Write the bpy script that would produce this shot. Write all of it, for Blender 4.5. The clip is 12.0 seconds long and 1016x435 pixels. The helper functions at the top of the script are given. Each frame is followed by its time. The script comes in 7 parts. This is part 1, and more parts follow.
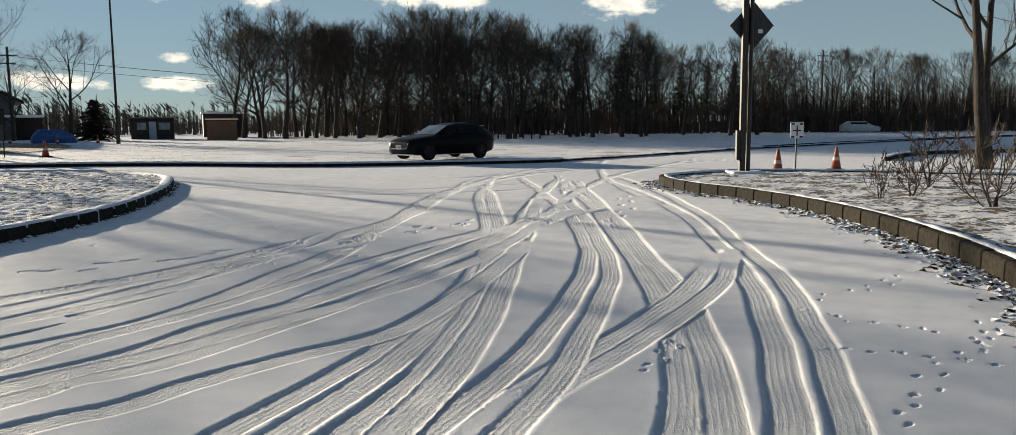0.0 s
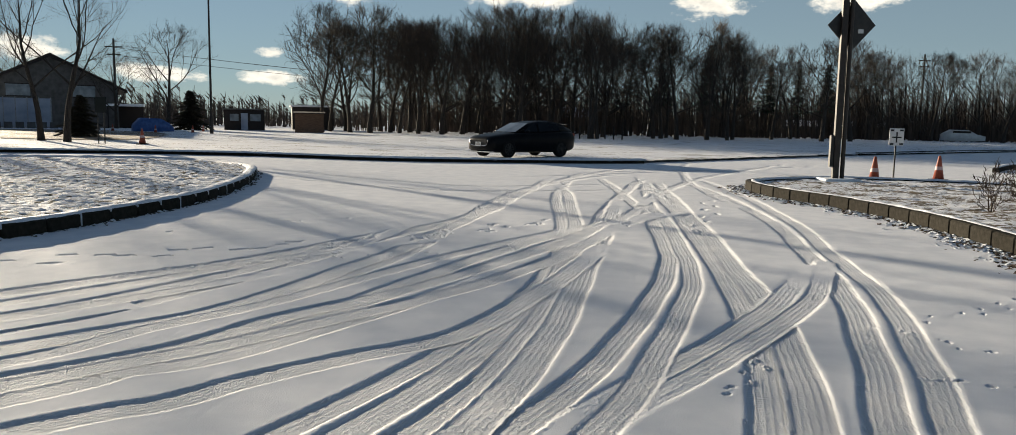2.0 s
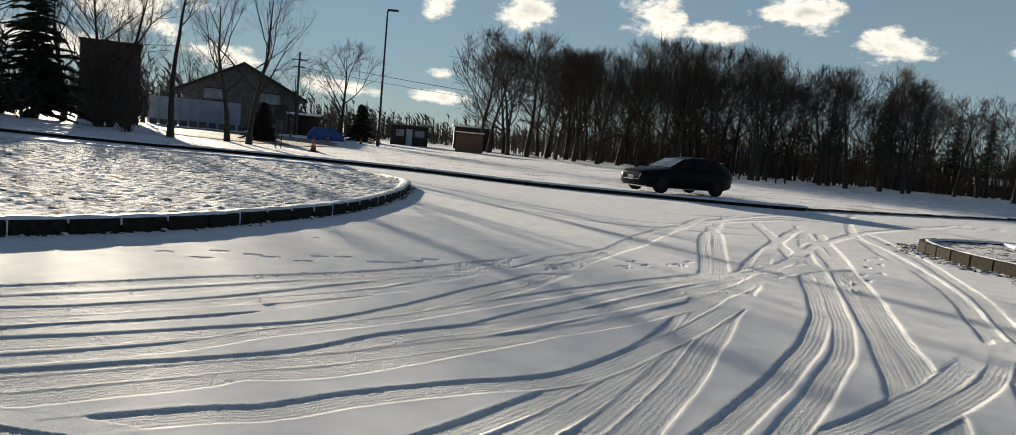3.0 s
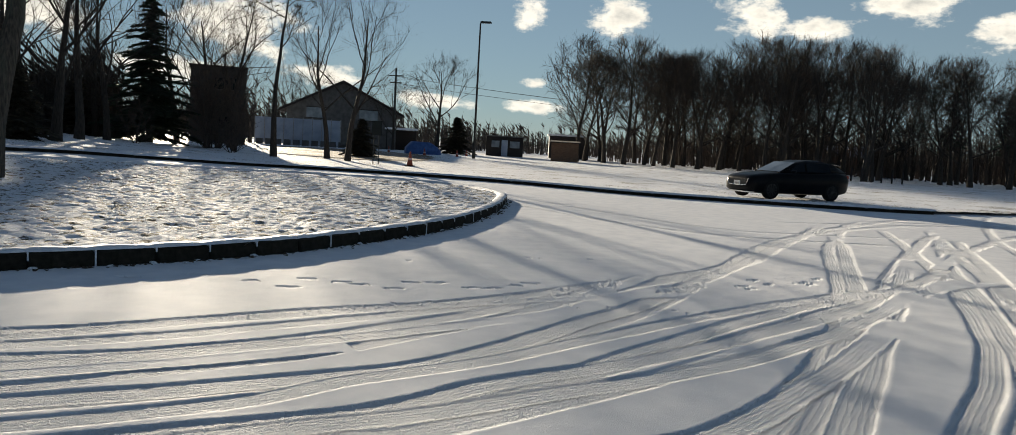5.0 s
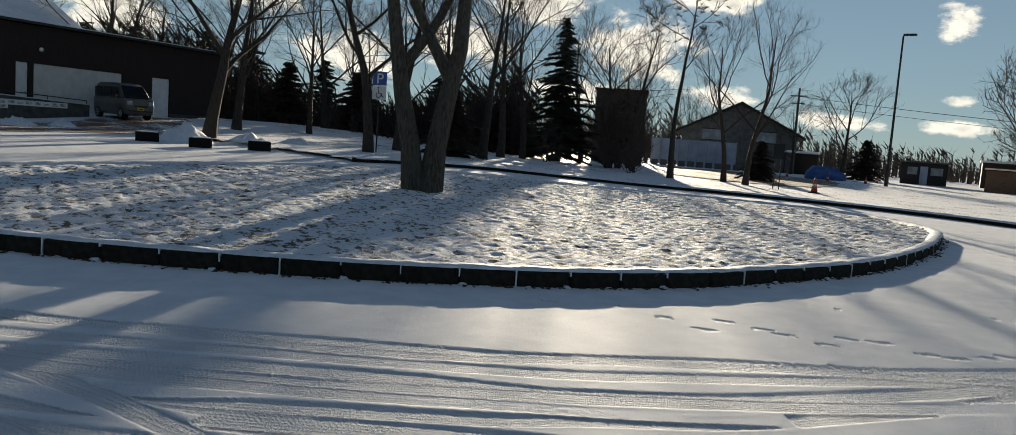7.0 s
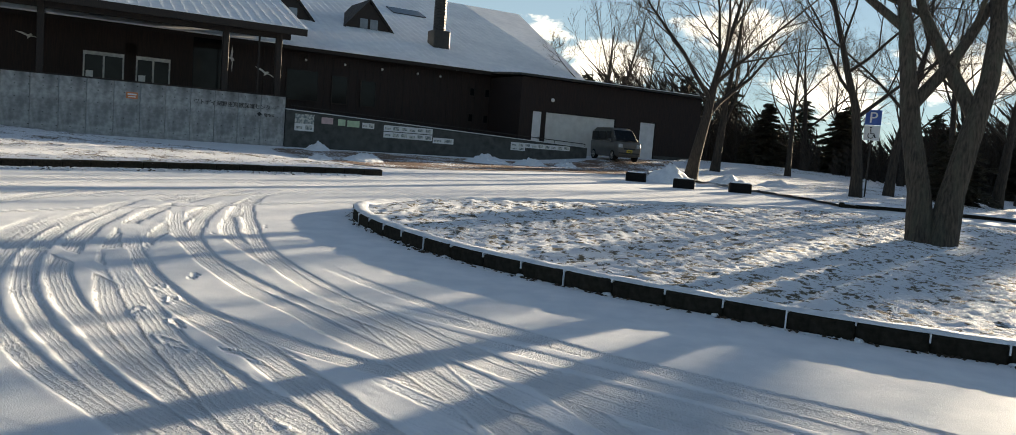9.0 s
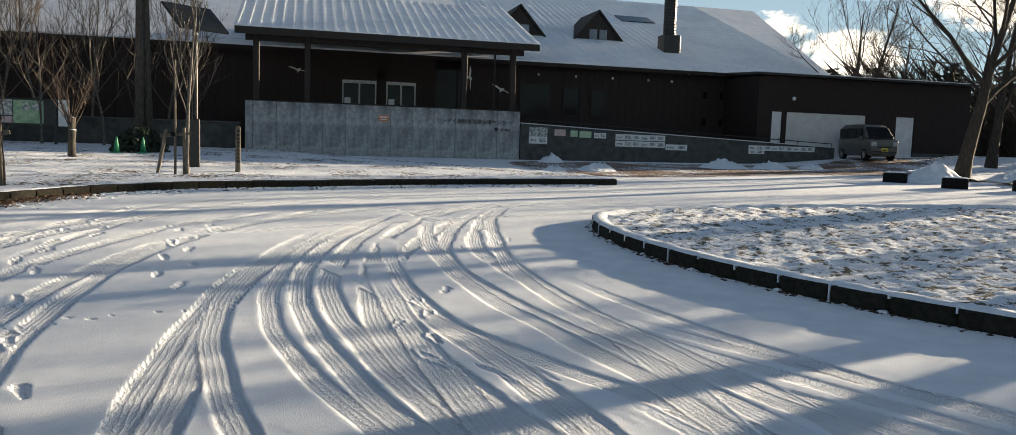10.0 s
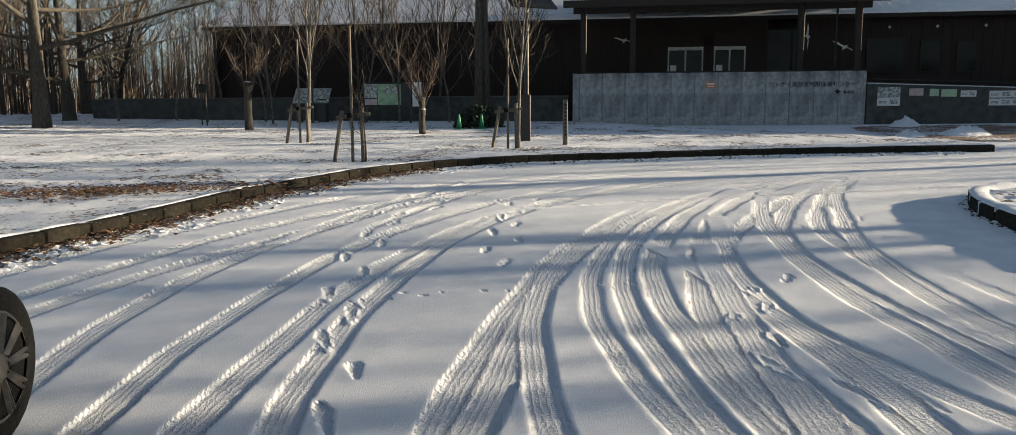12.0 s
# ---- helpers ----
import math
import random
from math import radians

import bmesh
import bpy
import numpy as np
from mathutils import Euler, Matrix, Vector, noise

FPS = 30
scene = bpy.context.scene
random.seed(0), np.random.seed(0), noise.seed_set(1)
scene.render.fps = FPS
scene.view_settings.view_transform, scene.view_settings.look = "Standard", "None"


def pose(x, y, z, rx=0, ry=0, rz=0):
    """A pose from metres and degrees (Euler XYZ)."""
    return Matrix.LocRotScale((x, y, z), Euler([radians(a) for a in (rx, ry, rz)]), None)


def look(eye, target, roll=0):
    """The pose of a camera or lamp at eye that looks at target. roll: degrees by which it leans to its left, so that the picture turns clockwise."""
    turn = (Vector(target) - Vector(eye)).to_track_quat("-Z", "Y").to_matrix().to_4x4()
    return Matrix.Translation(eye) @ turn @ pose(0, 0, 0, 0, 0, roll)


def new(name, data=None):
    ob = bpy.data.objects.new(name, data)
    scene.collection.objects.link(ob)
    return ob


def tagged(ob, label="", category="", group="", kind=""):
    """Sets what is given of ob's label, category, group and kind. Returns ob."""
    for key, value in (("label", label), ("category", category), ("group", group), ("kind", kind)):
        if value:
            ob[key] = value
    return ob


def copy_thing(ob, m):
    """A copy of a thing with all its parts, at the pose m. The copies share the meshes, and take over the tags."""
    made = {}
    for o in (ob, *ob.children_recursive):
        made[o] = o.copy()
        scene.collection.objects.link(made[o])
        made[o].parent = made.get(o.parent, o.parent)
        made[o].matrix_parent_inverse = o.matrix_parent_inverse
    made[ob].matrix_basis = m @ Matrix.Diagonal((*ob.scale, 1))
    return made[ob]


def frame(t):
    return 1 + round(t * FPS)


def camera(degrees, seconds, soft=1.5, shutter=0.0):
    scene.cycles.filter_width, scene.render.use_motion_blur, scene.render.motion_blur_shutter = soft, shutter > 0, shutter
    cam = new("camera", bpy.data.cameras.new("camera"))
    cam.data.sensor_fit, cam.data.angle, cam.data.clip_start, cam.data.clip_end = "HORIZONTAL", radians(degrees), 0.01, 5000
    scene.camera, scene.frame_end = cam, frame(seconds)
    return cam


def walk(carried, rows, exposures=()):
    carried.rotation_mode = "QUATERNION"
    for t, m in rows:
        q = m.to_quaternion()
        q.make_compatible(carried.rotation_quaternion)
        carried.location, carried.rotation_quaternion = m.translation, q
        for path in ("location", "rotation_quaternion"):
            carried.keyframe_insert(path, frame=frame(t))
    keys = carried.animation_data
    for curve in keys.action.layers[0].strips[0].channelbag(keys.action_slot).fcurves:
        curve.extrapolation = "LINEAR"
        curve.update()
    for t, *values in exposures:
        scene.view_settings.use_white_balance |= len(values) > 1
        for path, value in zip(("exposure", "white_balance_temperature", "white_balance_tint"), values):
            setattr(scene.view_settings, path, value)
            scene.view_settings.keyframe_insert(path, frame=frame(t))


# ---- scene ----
cam = camera(64.6, 12.0, soft=0.8)
PATH = [
    (0, (0.001, -0.001, 1.527), (-0.319, 1.959, 1.294), -0.4),
    (0.5, (0.028, 0.014, 1.514), (-0.384, 1.957, 1.284), 0.1),
    (1, (0.055, 0.032, 1.491), (-0.448, 1.947, 1.206), 0.2),
    (1.5, (0.022, 0.191, 1.485), (-0.524, 2.096, 1.221), 1.5),
    (2, (-0.035, 0.38, 1.49), (-0.546, 2.299, 1.254), 1.0),
    (2.5, (-0.035, 0.542, 1.504), (-0.649, 2.431, 1.266), 2.5),
    (3, (-0.001, 0.693, 1.506), (-0.865, 2.487, 1.32), 5.2),
    (3.5, (-0.077, 0.797, 1.506), (-1.079, 2.519, 1.33), 3.9),
    (3.7, (-0.152, 0.887, 1.514), (-1.175, 2.598, 1.347), 3.2),
    (5.3, (-0.599, 1.461, 1.546), (-1.692, 3.125, 1.357), 2.8),
    (5.5, (-0.725, 1.493, 1.553), (-1.832, 3.148, 1.37), 1.3),
    (6, (-0.896, 1.561, 1.572), (-2.089, 3.161, 1.447), 1.2),
    (6.5, (-1.113, 1.67, 1.588), (-2.541, 3.066, 1.479), 3.3),
    (7, (-1.261, 1.698, 1.577), (-2.983, 2.697, 1.385), 4.2),
    (7.2, (-1.33, 1.689, 1.585), (-3.117, 2.566, 1.395), 4.0),
    (8.8, (-1.652, 1.384, 1.587), (-3.644, 1.476, 1.429), 4.2),
    (9, (-1.743, 1.382, 1.568), (-3.734, 1.297, 1.39), 4.5),
    (9.5, (-1.869, 1.299, 1.571), (-3.813, 0.882, 1.355), 4.0),
    (10, (-2.019, 1.163, 1.567), (-3.904, 0.521, 1.378), 1.9),
    (10.5, (-2.156, 1.09, 1.57), (-3.944, 0.218, 1.361), 1.6),
    (11, (-2.365, 1.031, 1.556), (-4.047, -0.024, 1.313), 2.7),
    (11.5, (-2.482, 0.941, 1.559), (-4.084, -0.213, 1.24), 2.5),
    (12, (-2.615, 0.777, 1.57), (-4.094, -0.541, 1.295), -0.3),
]
walk(cam, [(t, look(eye, target, roll)) for t, eye, target, roll in PATH], exposures=[(0, 1.00, 7250, 9), (3.7, 0.94, 7250, 9), (7.2, 0.92, 7300, 8), (9.0, 1.78, 7850, 9), (10.5, 1.76, 7900, 10), (12, 1.60, 7850, 10)])

# ---- light ----
SUN = Vector((-0.806, 0.592, 0.168)).normalized()   # towards the sun: low, south-west
world = bpy.data.worlds.new("winter_sky")
scene.world = world
world.use_nodes = True
wn, wl = world.node_tree.nodes, world.node_tree.links
wn.clear()
w_out, w_bg = wn.new("ShaderNodeOutputWorld"), wn.new("ShaderNodeBackground")
w_sky = wn.new("ShaderNodeTexSky")
w_sky.sky_type, w_sky.sun_disc = "NISHITA", False
w_sky.sun_elevation, w_sky.sun_rotation = math.asin(SUN.z), math.atan2(SUN.x, SUN.y)
w_sky.altitude, w_sky.air_density, w_sky.dust_density, w_sky.ozone_density = 30, 0.8, 0.0, 4.0


def w_math(op, a, b=None, c=None):
    """One arithmetic node of the sky; numbers or sockets go in, a socket comes out."""
    n = wn.new("ShaderNodeMath")
    n.operation = op
    for i, v in enumerate((a, b, c)):
        if v is not None and isinstance(v, (int, float)):
            n.inputs[i].default_value = v
        elif v is not None:
            wl.new(v, n.inputs[i])
    return n.outputs["Value"]


w_tc, w_sep, w_dir = wn.new("ShaderNodeTexCoord"), wn.new("ShaderNodeSeparateXYZ"), wn.new("ShaderNodeCombineXYZ")
wl.new(w_tc.outputs["Generated"], w_sep.inputs["Vector"])
bearing = w_math("MULTIPLY", w_math("ARCTAN2", w_math("MULTIPLY", w_sep.outputs["X"], -1.0), w_sep.outputs["Y"]), 57.3)
height_deg = w_math("MULTIPLY", w_math("ARCSINE", w_sep.outputs["Z"]), 57.3)
wl.new(bearing, w_dir.inputs["X"])
wl.new(height_deg, w_dir.inputs["Y"])
# heaps of cloud: bearing and height in degrees, half width and half height
HEAPS = [(31.8, 9.0, 1.9, 1.3), (25.6, 9.4, 2.7, 2.1), (28.4, 11.7, 2.2, 1.1), (16.8, 9.4, 2.8, 1.9), (12.6, 8.4, 2.6, 1.1), (7.0, 10.2, 4.4, 1.7), (1.4, 8.2, 3.4, 1.4),
         (-7.5, 8.2, 4.2, 1.3), (31.4, 4.3, 1.7, 0.6), (31.4, 2.7, 2.4, 0.7), (46.5, 11.0, 4.6, 2.6), (51.5, 7.0, 4.8, 3.2), (58.5, 9.6, 5.0, 2.4), (64.0, 6.6, 5.6, 2.3),
         (56.0, 3.8, 5.5, 1.2), (45.5, 4.0, 3.6, 1.1), (38.5, 2.8, 3.2, 0.8), (90.6, 8.1, 2.3, 1.2), (86.5, 6.2, 4.2, 2.0), (77.5, 9.0, 5.0, 2.3), (71.5, 5.0, 5.5, 2.4)]
far = None
for b, e, w, h in HEAPS:
    mp, ln = wn.new("ShaderNodeMapping"), wn.new("ShaderNodeVectorMath")
    mp.vector_type, ln.operation = "TEXTURE", "LENGTH"
    mp.inputs["Location"].default_value, mp.inputs["Scale"].default_value = (b, e, 0), (w, h, 1)
    wl.new(w_dir.outputs["Vector"], mp.inputs["Vector"])
    wl.new(mp.outputs["Vector"], ln.inputs[0])
    far = ln.outputs["Value"] if far is None else w_math("MINIMUM", far, ln.outputs["Value"])
w_map = wn.new("ShaderNodeMapping")
w_map.inputs["Scale"].default_value = (0.36, 0.62, 1.0)
wl.new(w_dir.outputs["Vector"], w_map.inputs["Vector"])
w_noise, w_fine, w_shade = wn.new("ShaderNodeTexNoise"), wn.new("ShaderNodeTexNoise"), wn.new("ShaderNodeValToRGB")
w_noise.inputs["Scale"].default_value, w_noise.inputs["Detail"].default_value, w_noise.inputs["Roughness"].default_value = 1.0, 9.0, 0.64
w_fine.inputs["Scale"].default_value, w_fine.inputs["Detail"].default_value = 1.7, 7.0
wl.new(w_map.outputs["Vector"], w_noise.inputs["Vector"])
wl.new(w_map.outputs["Vector"], w_fine.inputs["Vector"])
billow = w_math("MULTIPLY_ADD", w_noise.outputs["Fac"], 2.6, -1.3)
heap = w_math("ADD", w_math("SUBTRACT", 0.72, far), billow)
# scattered cloud over the rest of the sky
w_gen, w_wide = wn.new("ShaderNodeTexNoise"), wn.new("ShaderNodeMapRange")
w_gen.inputs["Scale"].default_value, w_gen.inputs["Detail"].default_value = 4.0, 8.0
wl.new(w_tc.outputs["Generated"], w_gen.inputs["Vector"])
w_wide.inputs["From Min"].default_value, w_wide.inputs["From Max"].default_value = 13.0, 24.0
w_wide.inputs["To Min"].default_value, w_wide.inputs["To Max"].default_value = -2.0, -0.15
wl.new(height_deg, w_wide.inputs["Value"])
scatter = w_math("ADD", w_math("MULTIPLY_ADD", w_gen.outputs["Fac"], 2.4, -1.3), w_wide.outputs["Result"])
dense = w_math("MAXIMUM", heap, scatter)
w_edge = wn.new("ShaderNodeMapRange")
w_edge.interpolation_type = "SMOOTHSTEP"
w_edge.inputs["From Min"].default_value, w_edge.inputs["From Max"].default_value = -0.10, 0.46
wl.new(dense, w_edge.inputs["Value"])
# lit rims, greyer hearts
w_shade.color_ramp.elements[0].color, w_shade.color_ramp.elements[1].color = (16.0, 15.7, 14.9, 1), (6.2, 6.6, 7.0, 1)
w_shade.color_ramp.elements[0].position, w_shade.color_ramp.elements[1].position = 0.30, 0.95
wl.new(w_math("MULTIPLY_ADD", w_fine.outputs["Fac"], 0.9, w_math("MULTIPLY_ADD", dense, 0.55, -0.28)), w_shade.inputs["Fac"])
w_mix, w_haze = wn.new("ShaderNodeMix"), wn.new("ShaderNodeMix")
w_mix.data_type = w_haze.data_type = "RGBA"
wl.new(w_edge.outputs["Result"], w_mix.inputs["Factor"])
w_low = wn.new("ShaderNodeMapRange")      # pale air low down, deeper blue above
w_low.inputs["From Min"].default_value, w_low.inputs["From Max"].default_value = 4.0, 32.0
w_low.inputs["To Min"].default_value, w_low.inputs["To Max"].default_value = 0.62, 0.08
wl.new(height_deg, w_low.inputs["Value"])
wl.new(w_low.outputs["Result"], w_haze.inputs["Factor"])
w_haze.inputs["B"].default_value = (4.3, 5.9, 7.0, 1)
wl.new(w_sky.outputs["Color"], w_haze.inputs["A"])
wl.new(w_haze.outputs["Result"], w_mix.inputs["A"])
wl.new(w_shade.outputs["Color"], w_mix.inputs["B"])
wl.new(w_mix.outputs["Result"], w_bg.inputs["Color"])
wl.new(w_bg.outputs["Background"], w_out.inputs["Surface"])
w_bg.inputs["Strength"].default_value = 0.038
sun_data = bpy.data.lights.new("sun", "SUN")
sun_data.energy, sun_data.angle, sun_data.color = 5.0, radians(0.55), (1.0, 0.91, 0.77)
sun = new("sun", sun_data)
sun.rotation_euler = SUN.to_track_quat("Z", "Y").to_euler()


# ---- materials ----
def nodes_of(name):
    m = bpy.data.materials.new(name)
    m.use_nodes = True
    n = m.node_tree.nodes
    return m, n, m.node_tree.links, n["Principled BSDF"]


def surface(name, dark, light, scale=6.0, rough=0.8, bump=0.3, fine=40.0, metal=0.0, blotch=0.0, blotch_color=(0.05, 0.05, 0.05),
            spread=(0.35, 0.65), stretch=(1, 1, 1), per_piece=0.0, distance=0.02, gloss=0.5):
    """Colour between two tones by noise, stains at a larger scale, fine relief."""
    m, n, l, p = nodes_of(name)
    tc, mp = n.new("ShaderNodeTexCoord"), n.new("ShaderNodeMapping")
    mp.inputs["Scale"].default_value = stretch
    l.new(tc.outputs["Object"], mp.inputs["Vector"])
    a, r = n.new("ShaderNodeTexNoise"), n.new("ShaderNodeValToRGB")
    a.inputs["Scale"].default_value, a.inputs["Detail"].default_value = scale, 8.0
    l.new(mp.outputs["Vector"], a.inputs["Vector"])
    l.new(a.outputs["Fac"], r.inputs["Fac"])
    r.color_ramp.elements[0].position, r.color_ramp.elements[1].position = spread
    r.color_ramp.elements[0].color, r.color_ramp.elements[1].color = (*dark, 1), (*light, 1)
    last = r.outputs["Color"]
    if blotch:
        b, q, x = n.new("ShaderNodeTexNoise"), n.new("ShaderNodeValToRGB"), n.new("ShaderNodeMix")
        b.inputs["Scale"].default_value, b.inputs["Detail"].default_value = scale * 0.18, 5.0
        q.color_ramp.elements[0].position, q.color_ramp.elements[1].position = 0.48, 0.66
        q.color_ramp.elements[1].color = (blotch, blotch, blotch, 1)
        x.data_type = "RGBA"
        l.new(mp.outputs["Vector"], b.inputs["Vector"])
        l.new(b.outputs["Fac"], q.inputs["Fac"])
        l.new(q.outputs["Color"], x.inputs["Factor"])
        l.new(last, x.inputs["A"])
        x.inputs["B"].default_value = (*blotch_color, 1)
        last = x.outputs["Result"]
    if per_piece:
        o, h, k = n.new("ShaderNodeObjectInfo"), n.new("ShaderNodeHueSaturation"), n.new("ShaderNodeMapRange")
        k.inputs["To Min"].default_value, k.inputs["To Max"].default_value = 1 - per_piece, 1 + per_piece
        l.new(o.outputs["Random"], k.inputs["Value"])
        l.new(k.outputs["Result"], h.inputs["Value"])
        l.new(last, h.inputs["Color"])
        last = h.outputs["Color"]
    l.new(last, p.inputs["Base Color"])
    p.inputs["Roughness"].default_value, p.inputs["Metallic"].default_value = rough, metal
    p.inputs["Specular IOR Level"].default_value = gloss
    if bump:
        f, u = n.new("ShaderNodeTexNoise"), n.new("ShaderNodeBump")
        f.inputs["Scale"].default_value, f.inputs["Detail"].default_value = fine, 6.0
        u.inputs["Strength"].default_value, u.inputs["Distance"].default_value = bump, distance
        l.new(mp.outputs["Vector"], f.inputs["Vector"])
        l.new(f.outputs["Fac"], u.inputs["Height"])
        l.new(u.outputs["Normal"], p.inputs["Normal"])
    return m


def snow_over(name, cover, under_dark, under_light, patch=1.6, bump=0.6, rough=0.75):
    """Snow with the ground showing through it in patches and specks; cover: 0 to 1, how much is snow."""
    m, n, l, p = nodes_of(name)
    tc = n.new("ShaderNodeTexCoord")
    g, gr = n.new("ShaderNodeTexNoise"), n.new("ShaderNodeValToRGB")
    g.inputs["Scale"].default_value, g.inputs["Detail"].default_value = 30.0, 6.0
    gr.color_ramp.elements[0].color, gr.color_ramp.elements[1].color = (*under_dark, 1), (*under_light, 1)
    a, b, s = n.new("ShaderNodeTexNoise"), n.new("ShaderNodeTexNoise"), n.new("ShaderNodeMath")
    a.inputs["Scale"].default_value, a.inputs["Detail"].default_value = patch, 5.0
    b.inputs["Scale"].default_value, b.inputs["Detail"].default_value, b.inputs["Roughness"].default_value = 9.0, 9.0, 0.7
    s.operation = "MULTIPLY_ADD"
    s.inputs[1].default_value = 0.55
    r = n.new("ShaderNodeValToRGB")
    r.color_ramp.elements[0].position, r.color_ramp.elements[1].position = 0.77 - 0.28 * (cover - 0.4), 0.82 - 0.28 * (cover - 0.4)
    mix = n.new("ShaderNodeMix")
    mix.data_type = "RGBA"
    for x in (g, a, b):
        l.new(tc.outputs["Object"], x.inputs["Vector"])
    l.new(g.outputs["Fac"], gr.inputs["Fac"])
    l.new(a.outputs["Fac"], s.inputs[0])
    l.new(b.outputs["Fac"], s.inputs[2])
    l.new(s.outputs["Value"], r.inputs["Fac"])
    l.new(r.outputs["Color"], mix.inputs["Factor"])
    l.new(gr.outputs["Color"], mix.inputs["A"])
    mix.inputs["B"].default_value = (0.80, 0.82, 0.86, 1)
    l.new(mix.outputs["Result"], p.inputs["Base Color"])
    p.inputs["Roughness"].default_value = rough
    p.inputs["Specular IOR Level"].default_value = 0.25
    u = n.new("ShaderNodeBump")
    u.inputs["Strength"].default_value, u.inputs["Distance"].default_value = bump, 0.04
    l.new(b.outputs["Fac"], u.inputs["Height"])
    l.new(u.outputs["Normal"], p.inputs["Normal"])
    return m


M = {}
M["road_snow"] = surface("road_snow", (0.76, 0.78, 0.82), (0.86, 0.87, 0.90), 3.0, 0.7, 0.5, 110.0, distance=0.007, gloss=0.02)
nt = M["road_snow"].node_tree
# pressed snow: grooves along the tyre's way, tread bars across it and crumbs, only where tyres have been


def t_math(op, a, b=None, c=None):
    n = nt.nodes.new("ShaderNodeMath")
    n.operation = op
    for i, v in enumerate((a, b, c)):
        if v is not None and isinstance(v, (int, float)):
            n.inputs[i].default_value = v
        elif v is not None:
            nt.links.new(v, n.inputs[i])
    return n.outputs["Value"]


t_at, t_sep, t_co = nt.nodes.new("ShaderNodeAttribute"), nt.nodes.new("ShaderNodeSeparateXYZ"), nt.nodes.new("ShaderNodeTexCoord")
t_crumb, t_worn, t_bump = nt.nodes.new("ShaderNodeTexNoise"), nt.nodes.new("ShaderNodeTexNoise"), nt.nodes.new("ShaderNodeBump")
t_at.attribute_name = "tread"
nt.links.new(t_at.outputs["Vector"], t_sep.inputs["Vector"])
for n, sc, de, ro in ((t_crumb, 36.0, 6.0, 0.72), (t_worn, 1.6, 3.0, 0.5)):
    n.inputs["Scale"].default_value, n.inputs["Detail"].default_value, n.inputs["Roughness"].default_value = sc, de, ro
    nt.links.new(t_co.outputs["Object"], n.inputs["Vector"])
groove = t_math("POWER", t_math("ABSOLUTE", t_math("COSINE", t_math("MULTIPLY", t_sep.outputs["Y"], 74.0))), 0.45)
slant = t_math("MULTIPLY_ADD", t_math("ABSOLUTE", t_sep.outputs["Y"]), 120.0, t_math("MULTIPLY", t_sep.outputs["Z"], 200.0))
bars = t_math("MULTIPLY", t_math("SINE", slant), t_math("MULTIPLY_ADD", t_worn.outputs["Fac"], 1.2, -0.42))
rough_snow = t_math("MULTIPLY", t_crumb.outputs["Fac"], t_math("MULTIPLY_ADD", t_worn.outputs["Fac"], -1.6, 2.3))
pressed = t_math("ADD", t_math("ADD", t_math("MULTIPLY", groove, 0.45), t_math("MULTIPLY", bars, 0.35)), rough_snow)
nt.links.new(t_math("MULTIPLY", pressed, t_sep.outputs["X"]), t_bump.inputs["Height"])
t_bump.inputs["Strength"].default_value, t_bump.inputs["Distance"].default_value = 1.0, 0.014
nt.links.new(nt.nodes["Bump"].outputs["Normal"], t_bump.inputs["Normal"])
nt.links.new(t_bump.outputs["Normal"], nt.nodes["Principled BSDF"].inputs["Normal"])
M["snow"] = surface("snow", (0.74, 0.77, 0.81), (0.86, 0.88, 0.91), 8.0, 0.6, 0.5, 30.0)
M["kerb_snow"] = surface("kerb_snow", (0.66, 0.69, 0.74), (0.84, 0.86, 0.89), 9.0, 0.6, 0.6, 40.0)
M["lawn_island"] = snow_over("snowy_turf", 0.69, (0.05, 0.04, 0.025), (0.20, 0.16, 0.10), 3.4, 0.8)
M["lawn_outer"] = snow_over("snowy_field", 0.86, (0.06, 0.05, 0.03), (0.22, 0.18, 0.12), 0.5)
M["lawn_right"] = snow_over("thin_snow_on_turf", 0.55, (0.05, 0.04, 0.03), (0.22, 0.17, 0.11))
M["lawn_north"] = snow_over("trodden_snow", 0.78, (0.06, 0.045, 0.03), (0.20, 0.15, 0.10), 0.8)
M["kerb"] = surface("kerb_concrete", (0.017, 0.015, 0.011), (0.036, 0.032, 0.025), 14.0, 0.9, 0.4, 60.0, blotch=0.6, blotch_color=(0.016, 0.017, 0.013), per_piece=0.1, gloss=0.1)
M["paving"] = snow_over("brown_paving_under_thin_snow", 0.28, (0.13, 0.075, 0.05), (0.24, 0.15, 0.105), 0.7)
M["gravel"] = snow_over("brown_gravel_under_thin_snow", 0.12, (0.13, 0.09, 0.06), (0.25, 0.18, 0.12), 0.4)
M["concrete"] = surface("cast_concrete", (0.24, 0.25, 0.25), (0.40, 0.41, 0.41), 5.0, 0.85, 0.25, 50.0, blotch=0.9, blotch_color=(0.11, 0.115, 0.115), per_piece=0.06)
M["dark_concrete"] = surface("weathered_concrete", (0.042, 0.045, 0.042), (0.082, 0.086, 0.082), 3.0, 0.9, 0.3, 40.0, blotch=0.6, blotch_color=(0.07, 0.075, 0.07))
M["cladding"] = surface("dark_red_timber_cladding", (0.012, 0.0058, 0.0045), (0.027, 0.0125, 0.009), 3.0, 0.75, 0.4, 30.0, stretch=(6, 6, 0.6), blotch=0.4, blotch_color=(0.014, 0.009, 0.008))
